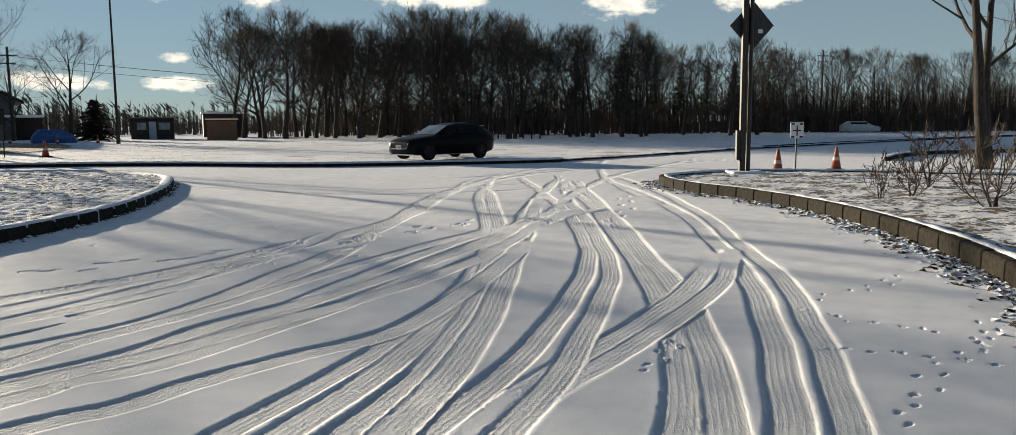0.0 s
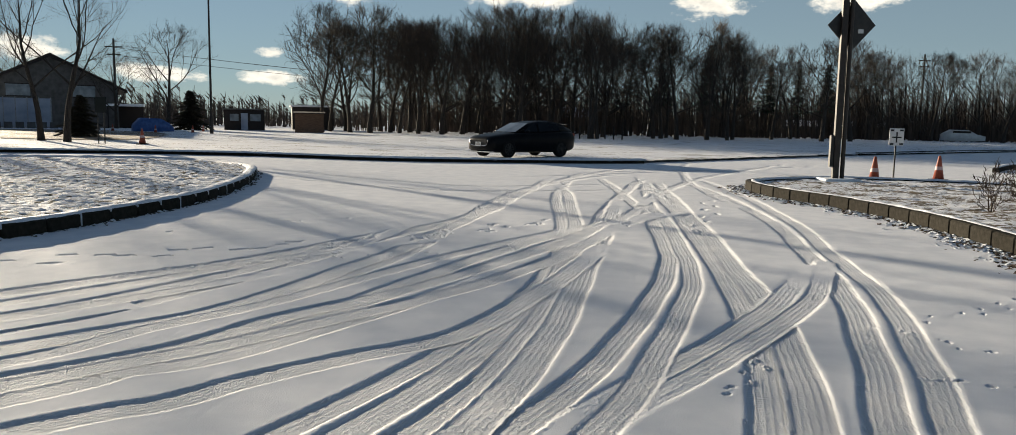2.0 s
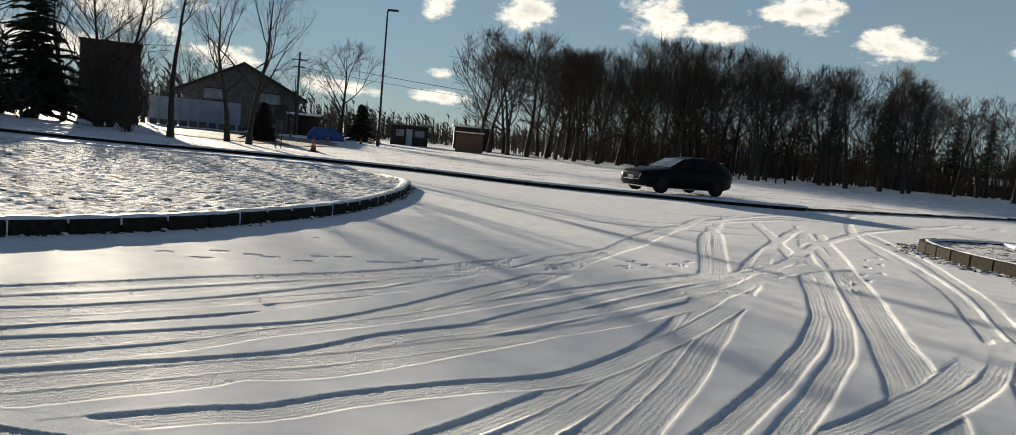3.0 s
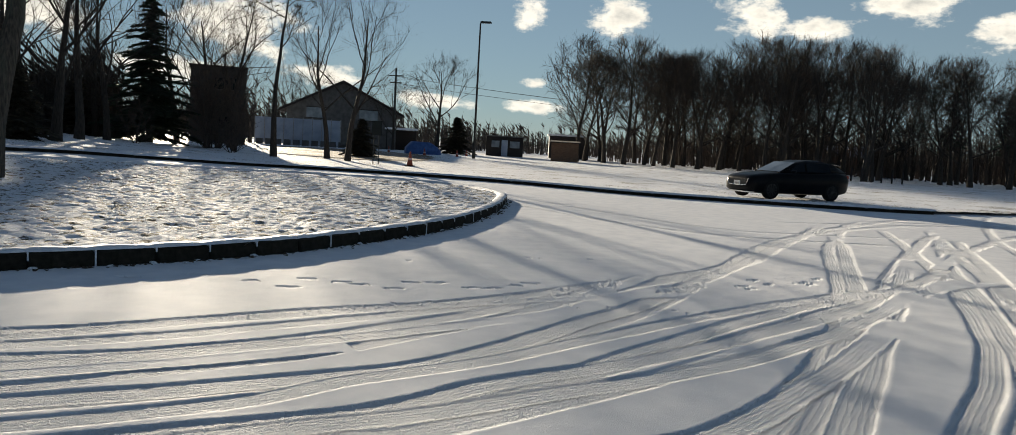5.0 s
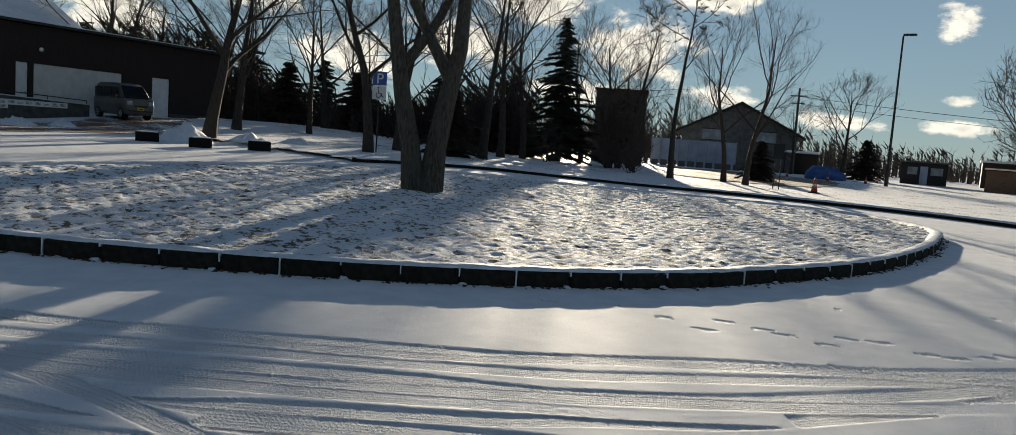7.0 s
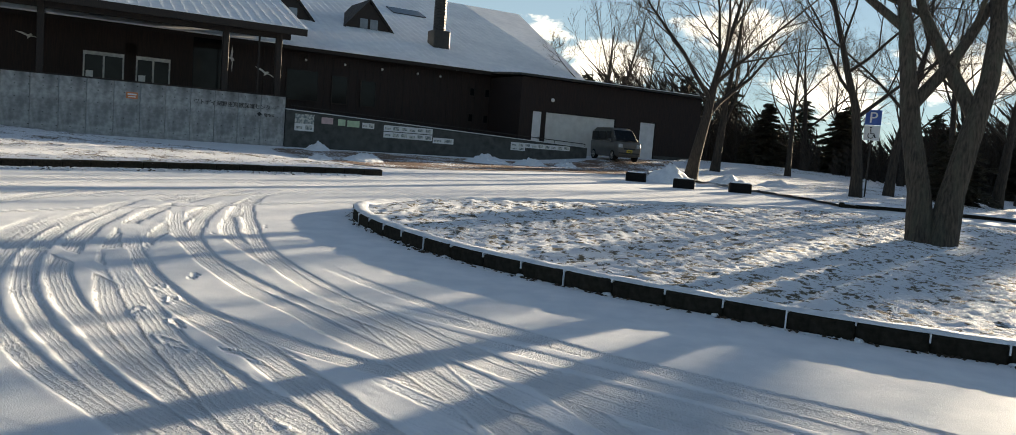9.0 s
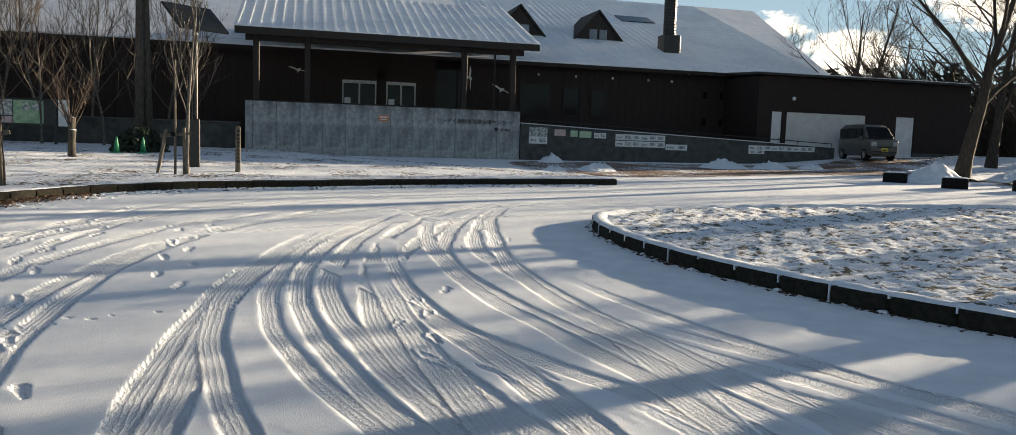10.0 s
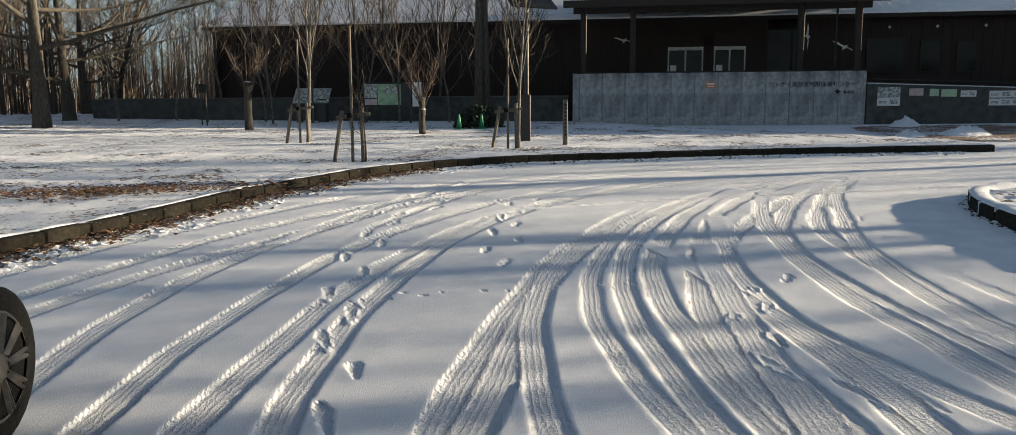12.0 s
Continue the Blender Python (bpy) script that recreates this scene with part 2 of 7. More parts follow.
M["timber"] = surface("dark_timber", (0.010, 0.006, 0.005), (0.024, 0.015, 0.011), 5.0, 0.7, 0.4, 30.0, stretch=(8, 8, 1))
M["roof_snow"] = surface("snow_on_metal_roof", (0.78, 0.80, 0.83), (0.88, 0.89, 0.91), 2.0, 0.6, 0.15, 12.0, blotch=0.25, blotch_color=(0.45, 0.49, 0.55))
M["black_metal"] = surface("black_painted_steel", (0.012, 0.012, 0.012), (0.025, 0.024, 0.022), 8.0, 0.5, 0.1, 60.0)
M["brown_metal"] = surface("dark_brown_painted_steel", (0.014, 0.010, 0.007), (0.028, 0.020, 0.015), 6.0, 0.55, 0.1, 60.0)
M["grey_metal"] = surface("galvanised_steel", (0.25, 0.25, 0.25), (0.38, 0.38, 0.37), 6.0, 0.45, 0.1, 60.0, metal=0.6)
M["white_paint"] = surface("white_painted_steel", (0.62, 0.63, 0.64), (0.74, 0.75, 0.76), 3.0, 0.6, 0.05, 40.0)
M["shutter"] = surface("white_roller_shutter", (0.60, 0.60, 0.58), (0.72, 0.72, 0.70), 2.0, 0.55, 0.05, 40.0)
M["bark"] = surface("bark", (0.040, 0.032, 0.025), (0.115, 0.095, 0.075), 9.0, 0.95, 1.0, 28.0, stretch=(3, 3, 0.5), blotch=0.5, blotch_color=(0.10, 0.11, 0.08), distance=0.05)
# darker copy of bark, with the backlit look put into its colour
M["bark_shaded"] = surface("shaded_bark", (0.022, 0.017, 0.013), (0.060, 0.047, 0.037), 9.0, 0.95, 0.8, 28.0, stretch=(3, 3, 0.5), distance=0.05)
M["twig"] = surface("twigs", (0.040, 0.028, 0.022), (0.085, 0.060, 0.046), 5.0, 0.9, 0)
M["pale_bark"] = surface("pale_bark", (0.10, 0.09, 0.075), (0.19, 0.17, 0.145), 9.0, 0.9, 0.6, 28.0, stretch=(1, 1, 3), blotch=0.4, blotch_color=(0.10, 0.09, 0.08))
M["birch_bark"] = surface("dull_birch_bark", (0.07, 0.06, 0.05), (0.17, 0.15, 0.13), 9.0, 0.9, 0.6, 28.0, stretch=(1, 1, 3), blotch=0.5, blotch_color=(0.05, 0.045, 0.04))
M["needle"] = surface("dark_needles", (0.012, 0.022, 0.012), (0.035, 0.055, 0.030), 6.0, 0.8, 0)
M["needle_brown"] = surface("reddish_needles", (0.030, 0.026, 0.014), (0.065, 0.050, 0.030), 6.0, 0.8, 0)
M["leaf_dead"] = surface("dead_leaves", (0.09, 0.045, 0.025), (0.26, 0.14, 0.075), 7.0, 0.8, 0)
M["litter"] = surface("dark_soil_and_leaf", (0.025, 0.018, 0.012), (0.10, 0.065, 0.04), 7.0, 0.9, 0)
M["wood_old"] = surface("weathered_wood", (0.09, 0.072, 0.052), (0.18, 0.15, 0.115), 8.0, 0.85, 0.5, 40.0, stretch=(4, 4, 0.6))
M["cone_red"] = surface("faded_red_plastic", (0.24, 0.045, 0.022), (0.34, 0.075, 0.04), 12.0, 0.6, 0.05, 50.0)
M["cone_green"] = surface("green_plastic", (0.015, 0.22, 0.10), (0.03, 0.30, 0.14), 12.0, 0.5, 0.05, 50.0)
M["rubber"] = surface("rubber", (0.008, 0.008, 0.008), (0.016, 0.016, 0.016), 20.0, 0.95, 0.3, 60.0, gloss=0.1)
M["paint_car"] = surface("dark_blue_grey_car_paint", (0.004, 0.005, 0.006), (0.007, 0.008, 0.010), 3.0, 0.3, 0, gloss=0.06)
M["paint_black"] = surface("black_car_paint", (0.006, 0.006, 0.007), (0.012, 0.012, 0.013), 3.0, 0.4, 0, gloss=0.15)
M["paint_van"] = surface("beige_grey_van_paint", (0.09, 0.085, 0.078), (0.12, 0.115, 0.105), 3.0, 0.3, 0)
M["paint_silver"] = surface("silver_car_paint", (0.45, 0.45, 0.44), (0.55, 0.55, 0.54), 3.0, 0.35, 0)
M["alloy"] = surface("alloy", (0.45, 0.44, 0.42), (0.60, 0.59, 0.57), 12.0, 0.35, 0.05, 60.0, metal=0.9)
# dirty rim metal, its shade also put into the darker colour
M["alloy_dirty_shaded"] = surface("dirty_shaded_alloy", (0.11, 0.10, 0.085), (0.20, 0.18, 0.155), 12.0, 0.45, 0.05, 60.0, metal=0.7)
M["chrome"] = surface("chrome", (0.60, 0.60, 0.60), (0.70, 0.70, 0.70), 5.0, 0.15, 0, metal=1.0)
M["lamp_glass"] = surface("headlight_lens", (0.30, 0.32, 0.34), (0.42, 0.44, 0.46), 10.0, 0.1, 0)
M["plate"] = surface("number_plate_white", (0.66, 0.67, 0.66), (0.74, 0.75, 0.74), 8.0, 0.5, 0)
M["plate_yellow"] = surface("number_plate_yellow", (0.60, 0.45, 0.04), (0.70, 0.54, 0.07), 8.0, 0.5, 0)
M["glass"] = surface("dark_window_glass", (0.004, 0.005, 0.006), (0.009, 0.011, 0.013), 1.5, 0.06, 0, gloss=0.16)
# second glass with the sky's reflection put into its base colour
M["glass_sky"] = surface("window_glass_with_sky_tone", (0.13, 0.16, 0.19), (0.22, 0.26, 0.30), 1.5, 0.1, 0)
M["blue_sheet"] = surface("blue_tarpaulin", (0.02, 0.07, 0.22), (0.04, 0.12, 0.33), 4.0, 0.55, 0.6, 8.0)
M["blue_sign"] = surface("blue_sign_face", (0.02, 0.08, 0.32), (0.03, 0.10, 0.38), 4.0, 0.45, 0)
M["white_sign"] = surface("white_sign_face", (0.62, 0.63, 0.63), (0.72, 0.73, 0.73), 5.0, 0.5, 0)
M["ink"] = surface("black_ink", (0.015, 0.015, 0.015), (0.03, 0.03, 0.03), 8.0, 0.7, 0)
M["orange_sign"] = surface("orange_sign_face", (0.55, 0.17, 0.06), (0.65, 0.23, 0.09), 5.0, 0.5, 0)
M["green_panel"] = surface("green_map_panel", (0.16, 0.32, 0.20), (0.36, 0.50, 0.30), 5.0, 0.5, 0)
M["photo_panel"] = surface("printed_picture_panel", (0.16, 0.20, 0.21), (0.55, 0.55, 0.50), 9.0, 0.5, 0, spread=(0.42, 0.58))
M["pink_panel"] = surface("pale_pink_notice", (0.50, 0.36, 0.36), (0.60, 0.44, 0.44), 6.0, 0.6, 0)
M["mint_panel"] = surface("pale_green_notice", (0.36, 0.50, 0.34), (0.46, 0.60, 0.42), 6.0, 0.6, 0)
M["brick_red"] = surface("red_brick_wall", (0.10, 0.045, 0.03), (0.17, 0.08, 0.06), 6.0, 0.9, 0.3, 20.0)
M["wall_grey"] = surface("grey_render", (0.075, 0.07, 0.065), (0.12, 0.115, 0.11), 2.0, 0.85, 0.2, 30.0)
M["wall_dark"] = surface("dark_brown_grey_wall", (0.030, 0.026, 0.023), (0.055, 0.048, 0.043), 2.0, 0.85, 0.2, 30.0)
M["wall_blue"] = surface("pale_blue_sheet_wall", (0.26, 0.31, 0.40), (0.38, 0.43, 0.52), 1.0, 0.6, 0.1, 10.0)
M["shed_wood"] = surface("brown_shed_boards", (0.11, 0.055, 0.03), (0.19, 0.10, 0.055), 4.0, 0.8, 0.4, 20.0, stretch=(1, 1, 8))
M["woods"] = surface("far_winter_woods", (0.045, 0.034, 0.027), (0.10, 0.075, 0.058), 0.5, 0.95, 0)
M["bird_white"] = surface("white_film_bird", (0.42, 0.42, 0.40), (0.58, 0.58, 0.56), 10.0, 0.6, 0)


# ---- building blocks ----
class Shape:
    """Vertices and faces gathered from simple solids."""

    def __init__(self):
        self.v, self.f = [], []

    def add(self, verts, faces):
        k = len(self.v)
        self.v += [tuple(p) for p in verts]
        self.f += [tuple(i + k for i in q) for q in faces]
        return self

    def box(self, x0, y0, z0, x1, y1, z1, m=None):
        p = [(x, y, z) for z in (z0, z1) for y in (y0, y1) for x in (x0, x1)]
        if m is not None:
            p = [m @ Vector(q) for q in p]
        return self.add(p, [(0, 2, 3, 1), (4, 5, 7, 6), (0, 1, 5, 4), (2, 6, 7, 3), (0, 4, 6, 2), (1, 3, 7, 5)])

    def slab(self, x0, y0, z0, x1, y1, z1, c=0.02, m=None):
        """A box with its top and upright edges cut."""
        rings = [(z0, 0), (z1 - c, 0), (z1, c)]
        p, f = [], []
        for z, i in rings:
            a, b, d, e = x0 + i, y0 + i, x1 - i, y1 - i
            p += [(a + c, b, z), (d - c, b, z), (d, b + c, z), (d, e - c, z), (d - c, e, z), (a + c, e, z), (a, e - c, z), (a, b + c, z)]
        for r in range(2):
            f += [(r * 8 + i, r * 8 + (i + 1) % 8, r * 8 + 8 + (i + 1) % 8, r * 8 + 8 + i) for i in range(8)]
        f += [tuple(range(7, -1, -1)), tuple(range(16, 24))]
        if m is not None:
            p = [m @ Vector(q) for q in p]
        return self.add(p, f)

    def tube(self, path, radii, sides=6, cap=True):
        path = [Vector(p) for p in path]
        n, rings = len(path), []
        for i, p in enumerate(path):
            d = (path[min(i + 1, n - 1)] - path[max(i - 1, 0)]).normalized()
            a = d.cross(Vector((0.31, 0.95, 0.05))).normalized() if abs(d.z) > 0.9 else d.cross(Vector((0, 0, 1))).normalized()
            b = d.cross(a)
            r = radii[i] if isinstance(radii, (list, tuple)) else radii
            rings.append([p + r * (math.cos(2 * math.pi * k / sides) * a + math.sin(2 * math.pi * k / sides) * b) for k in range(sides)])
        v = [q for ring in rings for q in ring]
        f = [(i * sides + k, i * sides + (k + 1) % sides, (i + 1) * sides + (k + 1) % sides, (i + 1) * sides + k)
             for i in range(n - 1) for k in range(sides)]
        if cap:
            f += [tuple(range(sides - 1, -1, -1)), tuple((n - 1) * sides + k for k in range(sides))]
        return self.add(v, f)

    def prism(self, poly, axis, a, b, m=None):
        """A polygon of pairs pushed along an axis from a to b."""
        put = {"x": lambda p, t: (t, p[0], p[1]), "y": lambda p, t: (p[0], t, p[1]), "z": lambda p, t: (p[0], p[1], t)}[axis]
        n = len(poly)
        v = [put(p, a) for p in poly] + [put(p, b) for p in poly]
        if m is not None:
            v = [m @ Vector(q) for q in v]
        f = [tuple(range(n - 1, -1, -1)), tuple(range(n, 2 * n))] + [(i, (i + 1) % n, n + (i + 1) % n, n + i) for i in range(n)]
        return self.add(v, f)

    def ball(self, c, r, squash=1.0, rough=0.0, seg=10, rings=6):
        v, f = [(c[0], c[1], c[2] - r * squash)], []
        for i in range(1, rings):
            t = math.pi * i / rings
            for k in range(seg):
                a = 2 * math.pi * k / seg
                q = Vector((math.sin(t) * math.cos(a), math.sin(t) * math.sin(a), -math.cos(t)))
                q *= r * (1 + rough * noise.noise(q * 2.3 + Vector(c)))
                v.append((c[0] + q.x, c[1] + q.y, c[2] + q.z * squash))
        v.append((c[0], c[1], c[2] + r * squash))
        f += [(0, 1 + (k + 1) % seg, 1 + k) for k in range(seg)]
        for i in range(rings - 2):
            f += [(1 + i * seg + k, 1 + i * seg + (k + 1) % seg, 1 + (i + 1) * seg + (k + 1) % seg, 1 + (i + 1) * seg + k) for k in range(seg)]
        e = len(v) - 1
        f += [(e, 1 + (rings - 2) * seg + k, 1 + (rings - 2) * seg + (k + 1) % seg) for k in range(seg)]
        return self.add(v, f)

    def mesh(self, name, material, smooth=False):
        me = bpy.data.meshes.new(name)
        me.from_pydata(self.v, [], self.f)
        me.materials.append(material)
        if smooth:
            me.polygons.foreach_set("use_smooth", [True] * len(me.polygons))
        me.update()
        return me


def part(name, shape, material, parent=None, label="", smooth=False):
    ob = new(name, shape.mesh(name, material, smooth))
    if parent is not None:
        ob.parent = parent
    return tagged(ob, label)


def thing(name, m, label, category, group="", kind=""):
    ob = new(name)
    ob.empty_display_size = 0.2
    ob.matrix_world = m
    return tagged(ob, label, category, group, kind)


def spline(points, step=0.25, closed=False):
    """A smooth line through the control points, evenly stepped, as an array of x, y."""
    p = np.array(points, float)
    p = np.vstack([p[-1], p, p[0], p[1]]) if closed else np.vstack([2 * p[0] - p[1], p, 2 * p[-1] - p[-2]])
    out = []
    for i in range(1, len(p) - 2):
        t = np.linspace(0, 1, 24, endpoint=False)[:, None]
        a, b, c, d = p[i - 1], p[i], p[i + 1], p[i + 2]
        out.append(0.5 * (2 * b + (c - a) * t + (2 * a - 5 * b + 4 * c - d) * t**2 + (3 * b - a - 3 * c + d) * t**3))
    out = np.vstack(out + [p[len(p) - 2][None]])
    s = np.r_[0, np.cumsum(np.linalg.norm(np.diff(out, axis=0), axis=1))]
    k = np.linspace(0, s[-1], max(2, int(round(s[-1] / step)) + 1))
    return np.stack([np.interp(k, s, out[:, 0]), np.interp(k, s, out[:, 1])], 1)


# ---- the lie of the land ----
def smooth_step(a, b, v):
    k = np.clip((v - a) / (b - a), 0, 1)
    return k * k * (3 - 2 * k)


BL, BU, BB = np.array([-31.4, -21.0]), np.array([-0.545, 0.839]), np.array([-0.839, -0.545])   # the building's corner, its length, its depth


def land(x, y):
    """The height of the ground: a level lot that climbs gently towards the building."""
    x, y = np.asarray(x, float), np.asarray(y, float)
    dx, dy = x + 1.5, y - 1.2
    r, az = np.hypot(dx, dy), np.degrees(np.arctan2(-dx, dy))
    az = np.where(az < -90, az + 360, az)
    h = 0.0235 * np.clip(r - 8, 0, 45) * smooth_step(48, 74, az) * (1 - smooth_step(185, 235, az))
    s, w = (x - BL[0]) * BU[0] + (y - BL[1]) * BU[1], (x - BL[0]) * BB[0] + (y - BL[1]) * BB[1]
    return h + 0.42 * smooth_step(24, 32, s) * smooth_step(-7, 0.5, w) * (1 - smooth_step(42, 60, s))


def land_at(x, y):
    return float(land(x, y))


# ---- the lines of the kerbs ----
ISLAND = [(-8.30, 8.6), (-8.52, 6.9), (-8.95, 5.4), (-9.6, 3.9), (-10.7, 2.0), (-12.0, 0.35), (-13.6, -0.95), (-15.2, -1.75), (-16.5, -1.8), (-18.4, -0.7),
          (-20.8, 2.6), (-22.6, 6.2), (-24.2, 11.0), (-24.4, 16.0), (-21.5, 20.6), (-17.0, 22.3), (-13.2, 20.6), (-11.1, 17.6), (-9.7, 14.7), (-8.72, 11.8)]
OUTER = [(-3.0, 31.6), (-4.6, 30.4), (-7.2, 29.2), (-12.0, 27.7), (-18.0, 28.1), (-23.6, 26.7), (-28.6, 23.6), (-30.4, 18.6), (-29.2, 14.0), (-27.8, 10.8)]
NORTH = [(8.0, -5.0), (2.0, -6.6), (-2.5, -7.7), (-5.2, -8.6), (-7.0, -9.4), (-9.5, -10.7), (-13.0, -11.8), (-16.2, -11.4), (-19.2, -9.5), (-21.8, -7.5), (-24.2, -5.0), (-25.5, -3.5)]
RIGHT = [(1.5, -1.5), (2.6, 1.5), (3.2, 4.5), (3.5, 8.0), (3.55, 10.2), (3.35, 12.3), (2.9, 14.4), (2.1, 16.4), (1.05, 18.3), (0.58, 20.0), (0.75, 21.2), (1.7, 22.4), (3.2, 23.3), (5.6, 23.2), (9.0, 22.0), (16.0, 18.0)]


# ---- ruts and footprints in the snow, as a relief on a fine grid ----
CELL, X0, Y0, NX, NY = 0.015, -26.0, -13.0, 2140, 3070
relief = np.zeros((NX, NY), np.float32)
across, along = np.zeros((NX, NY), np.float32), np.zeros((NX, NY), np.float32)      # how far from the middle of a tyre's track
rng = np.random.default_rng(3)
TRACKS = []


def cells(q):
    i, j = ((q[:, 0] - X0) / CELL).astype(int), ((q[:, 1] - Y0) / CELL).astype(int)
    ok = (i >= 0) & (i < NX) & (j >= 0) & (j < NY)
    return i[ok], j[ok], ok


def stamp(px, py, h):
    i, j, ok = cells(np.stack([px.ravel(), py.ravel()], 1))
    relief[i, j] = h.ravel()[ok]


def rut(points, width=0.255, deep=0.0102, lead=3.6):
    """Notes one tyre's track; it runs on a little at both ends and fades there."""
    if -7 < points[0][0] < -2.9 and 3.3 < points[0][1] < 4.9:      # these come round the island from the drive
        x, y = points[0]
        points = [(x - 1.2, y - 2.0)] + list(points)
    p = np.array(points, float)

    def run_on(a, b, c):
        """Four more points past c, on the bend through a, b and c."""
        u, v = b - a, c - b
        turn = math.remainder(math.atan2(v[1], v[0]) - math.atan2(u[1], u[0]), 2 * math.pi)
        bend = max(-0.05, min(0.05, turn / (0.5 * (np.linalg.norm(u) + np.linalg.norm(v)))))
        t, q, out = math.atan2(v[1], v[0]) + bend * np.linalg.norm(v) / 2, c, []
        for k in range(4):
            t += bend * lead / 4
            q = q + lead / 4 * np.array([math.cos(t), math.sin(t)])
            out.append(q)
        return out

    p = np.vstack([run_on(p[2], p[1], p[0])[::-1], p, run_on(p[-3], p[-2], p[-1])])
    line = spline(p, 0.010)
    d = np.gradient(line, axis=0)
    d /= np.linalg.norm(d, axis=1)[:, None] + 1e-9
    n = np.stack([-d[:, 1], d[:, 0]], 1)
    s = np.arange(len(line)) * 0.010
    wob = 0.012 * np.sin(s * 1.3 + rng.uniform(0, 6)) + 0.006 * np.sin(s * 4.1 + rng.uniform(0, 6))
    fade = np.clip(np.minimum(s, s[-1] - s) / 3.0, 0, 1)
    TRACKS.append((line + n * wob[:, None], n, s, fade, width * rng.uniform(0.8, 1.1), deep * rng.uniform(0.75, 1.2)))


def press_tracks():
    """Beds first, where several overlap the lowest counts; then crumbs pushed up beside them."""
    for line, n, s, fade, width, deep in TRACKS:
        half = width / 2
        crumbs = np.zeros(len(s))
        for u in np.arange(-half, half + 0.001, 0.009):
            crumbs = 0.55 * crumbs + np.convolve(rng.normal(0, 0.0007, len(s)), np.ones(3) / 2, "same")
            h = -deep * fade * min(1.0, (half - abs(u)) / 0.026) + crumbs * fade
            i, j, ok = cells(line + n * u)
            old = relief[i, j]
            relief[i, j] = np.where(old < -0.003, np.minimum(h[ok], -0.55 * deep * fade[ok]), h[ok])
            across[i, j], along[i, j] = u, s[ok]
    for line, n, s, fade, width, deep in TRACKS:
        half = width / 2
        clods = np.convolve(rng.normal(0, 1, len(s)), np.ones(4) / 2, "same")
        for e in np.arange(0.004, 0.060, 0.009):
            for side in (-1, 1):
                h = fade * 0.0018 * math.exp(-(((e - 0.016) / 0.020) ** 2)) * np.clip(0.7 + 0.5 * clods * np.clip(np.sin(s * 0.9 + 2 * side) + np.sin(s * 2.3), 0, 1), 0, 3)
                i, j, ok = cells(line + n * (side * (half + e)))
                free = (relief[i, j] > -0.002) & (h[ok] > relief[i, j])
                relief[i[free], j[free]] = h[ok][free]


def print_at(x, y, turn, length=0.29, width=0.11, deep=0.028):
    a, b = np.meshgrid(np.arange(-length, length, 0.012), np.arange(-width * 1.3, width * 1.3, 0.012))
    f = rng.uniform(0, 6)
    e = np.sqrt((a / (length / 2)) ** 2 + (b / (width / 2 * (1 + 0.25 * np.tanh(a / length * 5)))) ** 2)
    e *= 1 + 0.12 * np.sin(3 * np.arctan2(b, a) + f) + 0.08 * np.sin(7 * np.arctan2(b, a) + 2 * f)
    h = np.where(e < 1, -deep * np.clip((1 - e) * 6, 0, 1), 0.0012 * np.exp(-(((e - 1.1) / 0.12) ** 2)))
    h = h + rng.normal(0, 0.0007, h.shape)
    ok = e < 1.3
    c, s = math.cos(turn), math.sin(turn)
    stamp((x + a * c - b * s)[ok], (y + a * s + b * c)[ok], h[ok])


def steps(points, stride=0.62, apart=0.20, size=1.0, drag=0.0):
    line = spline(points, stride)
    for k in range(len(line) - 1):
        d = line[k + 1] - line[k]
        t = math.atan2(d[1], d[0]) + rng.uniform(-0.15, 0.15)
        side = (apart / 2) * (1 if k % 2 else -1)
        x, y = line[k][0] - side * math.sin(t) + rng.uniform(-0.04, 0.04), line[k][1] + side * math.cos(t) + rng.uniform(-0.04, 0.04)
        print_at(x, y, t, 0.27 * size * (1 + drag * rng.uniform(0, 1)), 0.085 * size, 0.009 if size < 0.5 else 0.010)


rut([(0.74, 3.95), (0.84, 4.67), (0.97, 5.83), (1.06, 7.7), (1.0, 10.12), (0.78, 13.21), (0.26, 16.59), (-0.39, 19.61)])
rut([(1.03, 4.0), (1.16, 4.83), (1.3, 6.05), (1.39, 8.07), (1.26, 10.42), (1.09, 13.25), (0.6, 17.07), (-0.18, 21.15)])
rut([(0.2, 3.87), (0.25, 4.83), (0.23, 6.1), (0.1, 7.9), (-0.25, 10.53), (-0.73, 14.03), (-1.33, 17.52), (-1.94, 21.01)])
rut([(0.45, 3.91), (0.49, 4.74), (0.45, 6.13), (0.34, 7.61), (0.12, 9.27), (-0.23, 11.86), (-0.72, 15.17), (-1.29, 18.94)])
rut([(0.83, 9.14), (0.52, 7.63), (0.14, 6.41), (-0.27, 5.4), (-0.52, 4.78), (-0.76, 4.12), (-0.91, 3.71)], lead=0.5)
rut([(1.06, 9.39), (0.76, 7.66), (0.4, 6.55), (0.08, 5.7), (-0.25, 4.95), (-0.45, 4.48), (-0.62, 3.9), (-0.66, 3.75)], lead=0.5)
rut([(-1.04, 3.79), (-0.85, 4.61), (-0.65, 5.98), (-0.54, 7.99), (-0.66, 10.19), (-1.09, 13.01), (-1.75, 16.11), (-2.64, 19.84)])
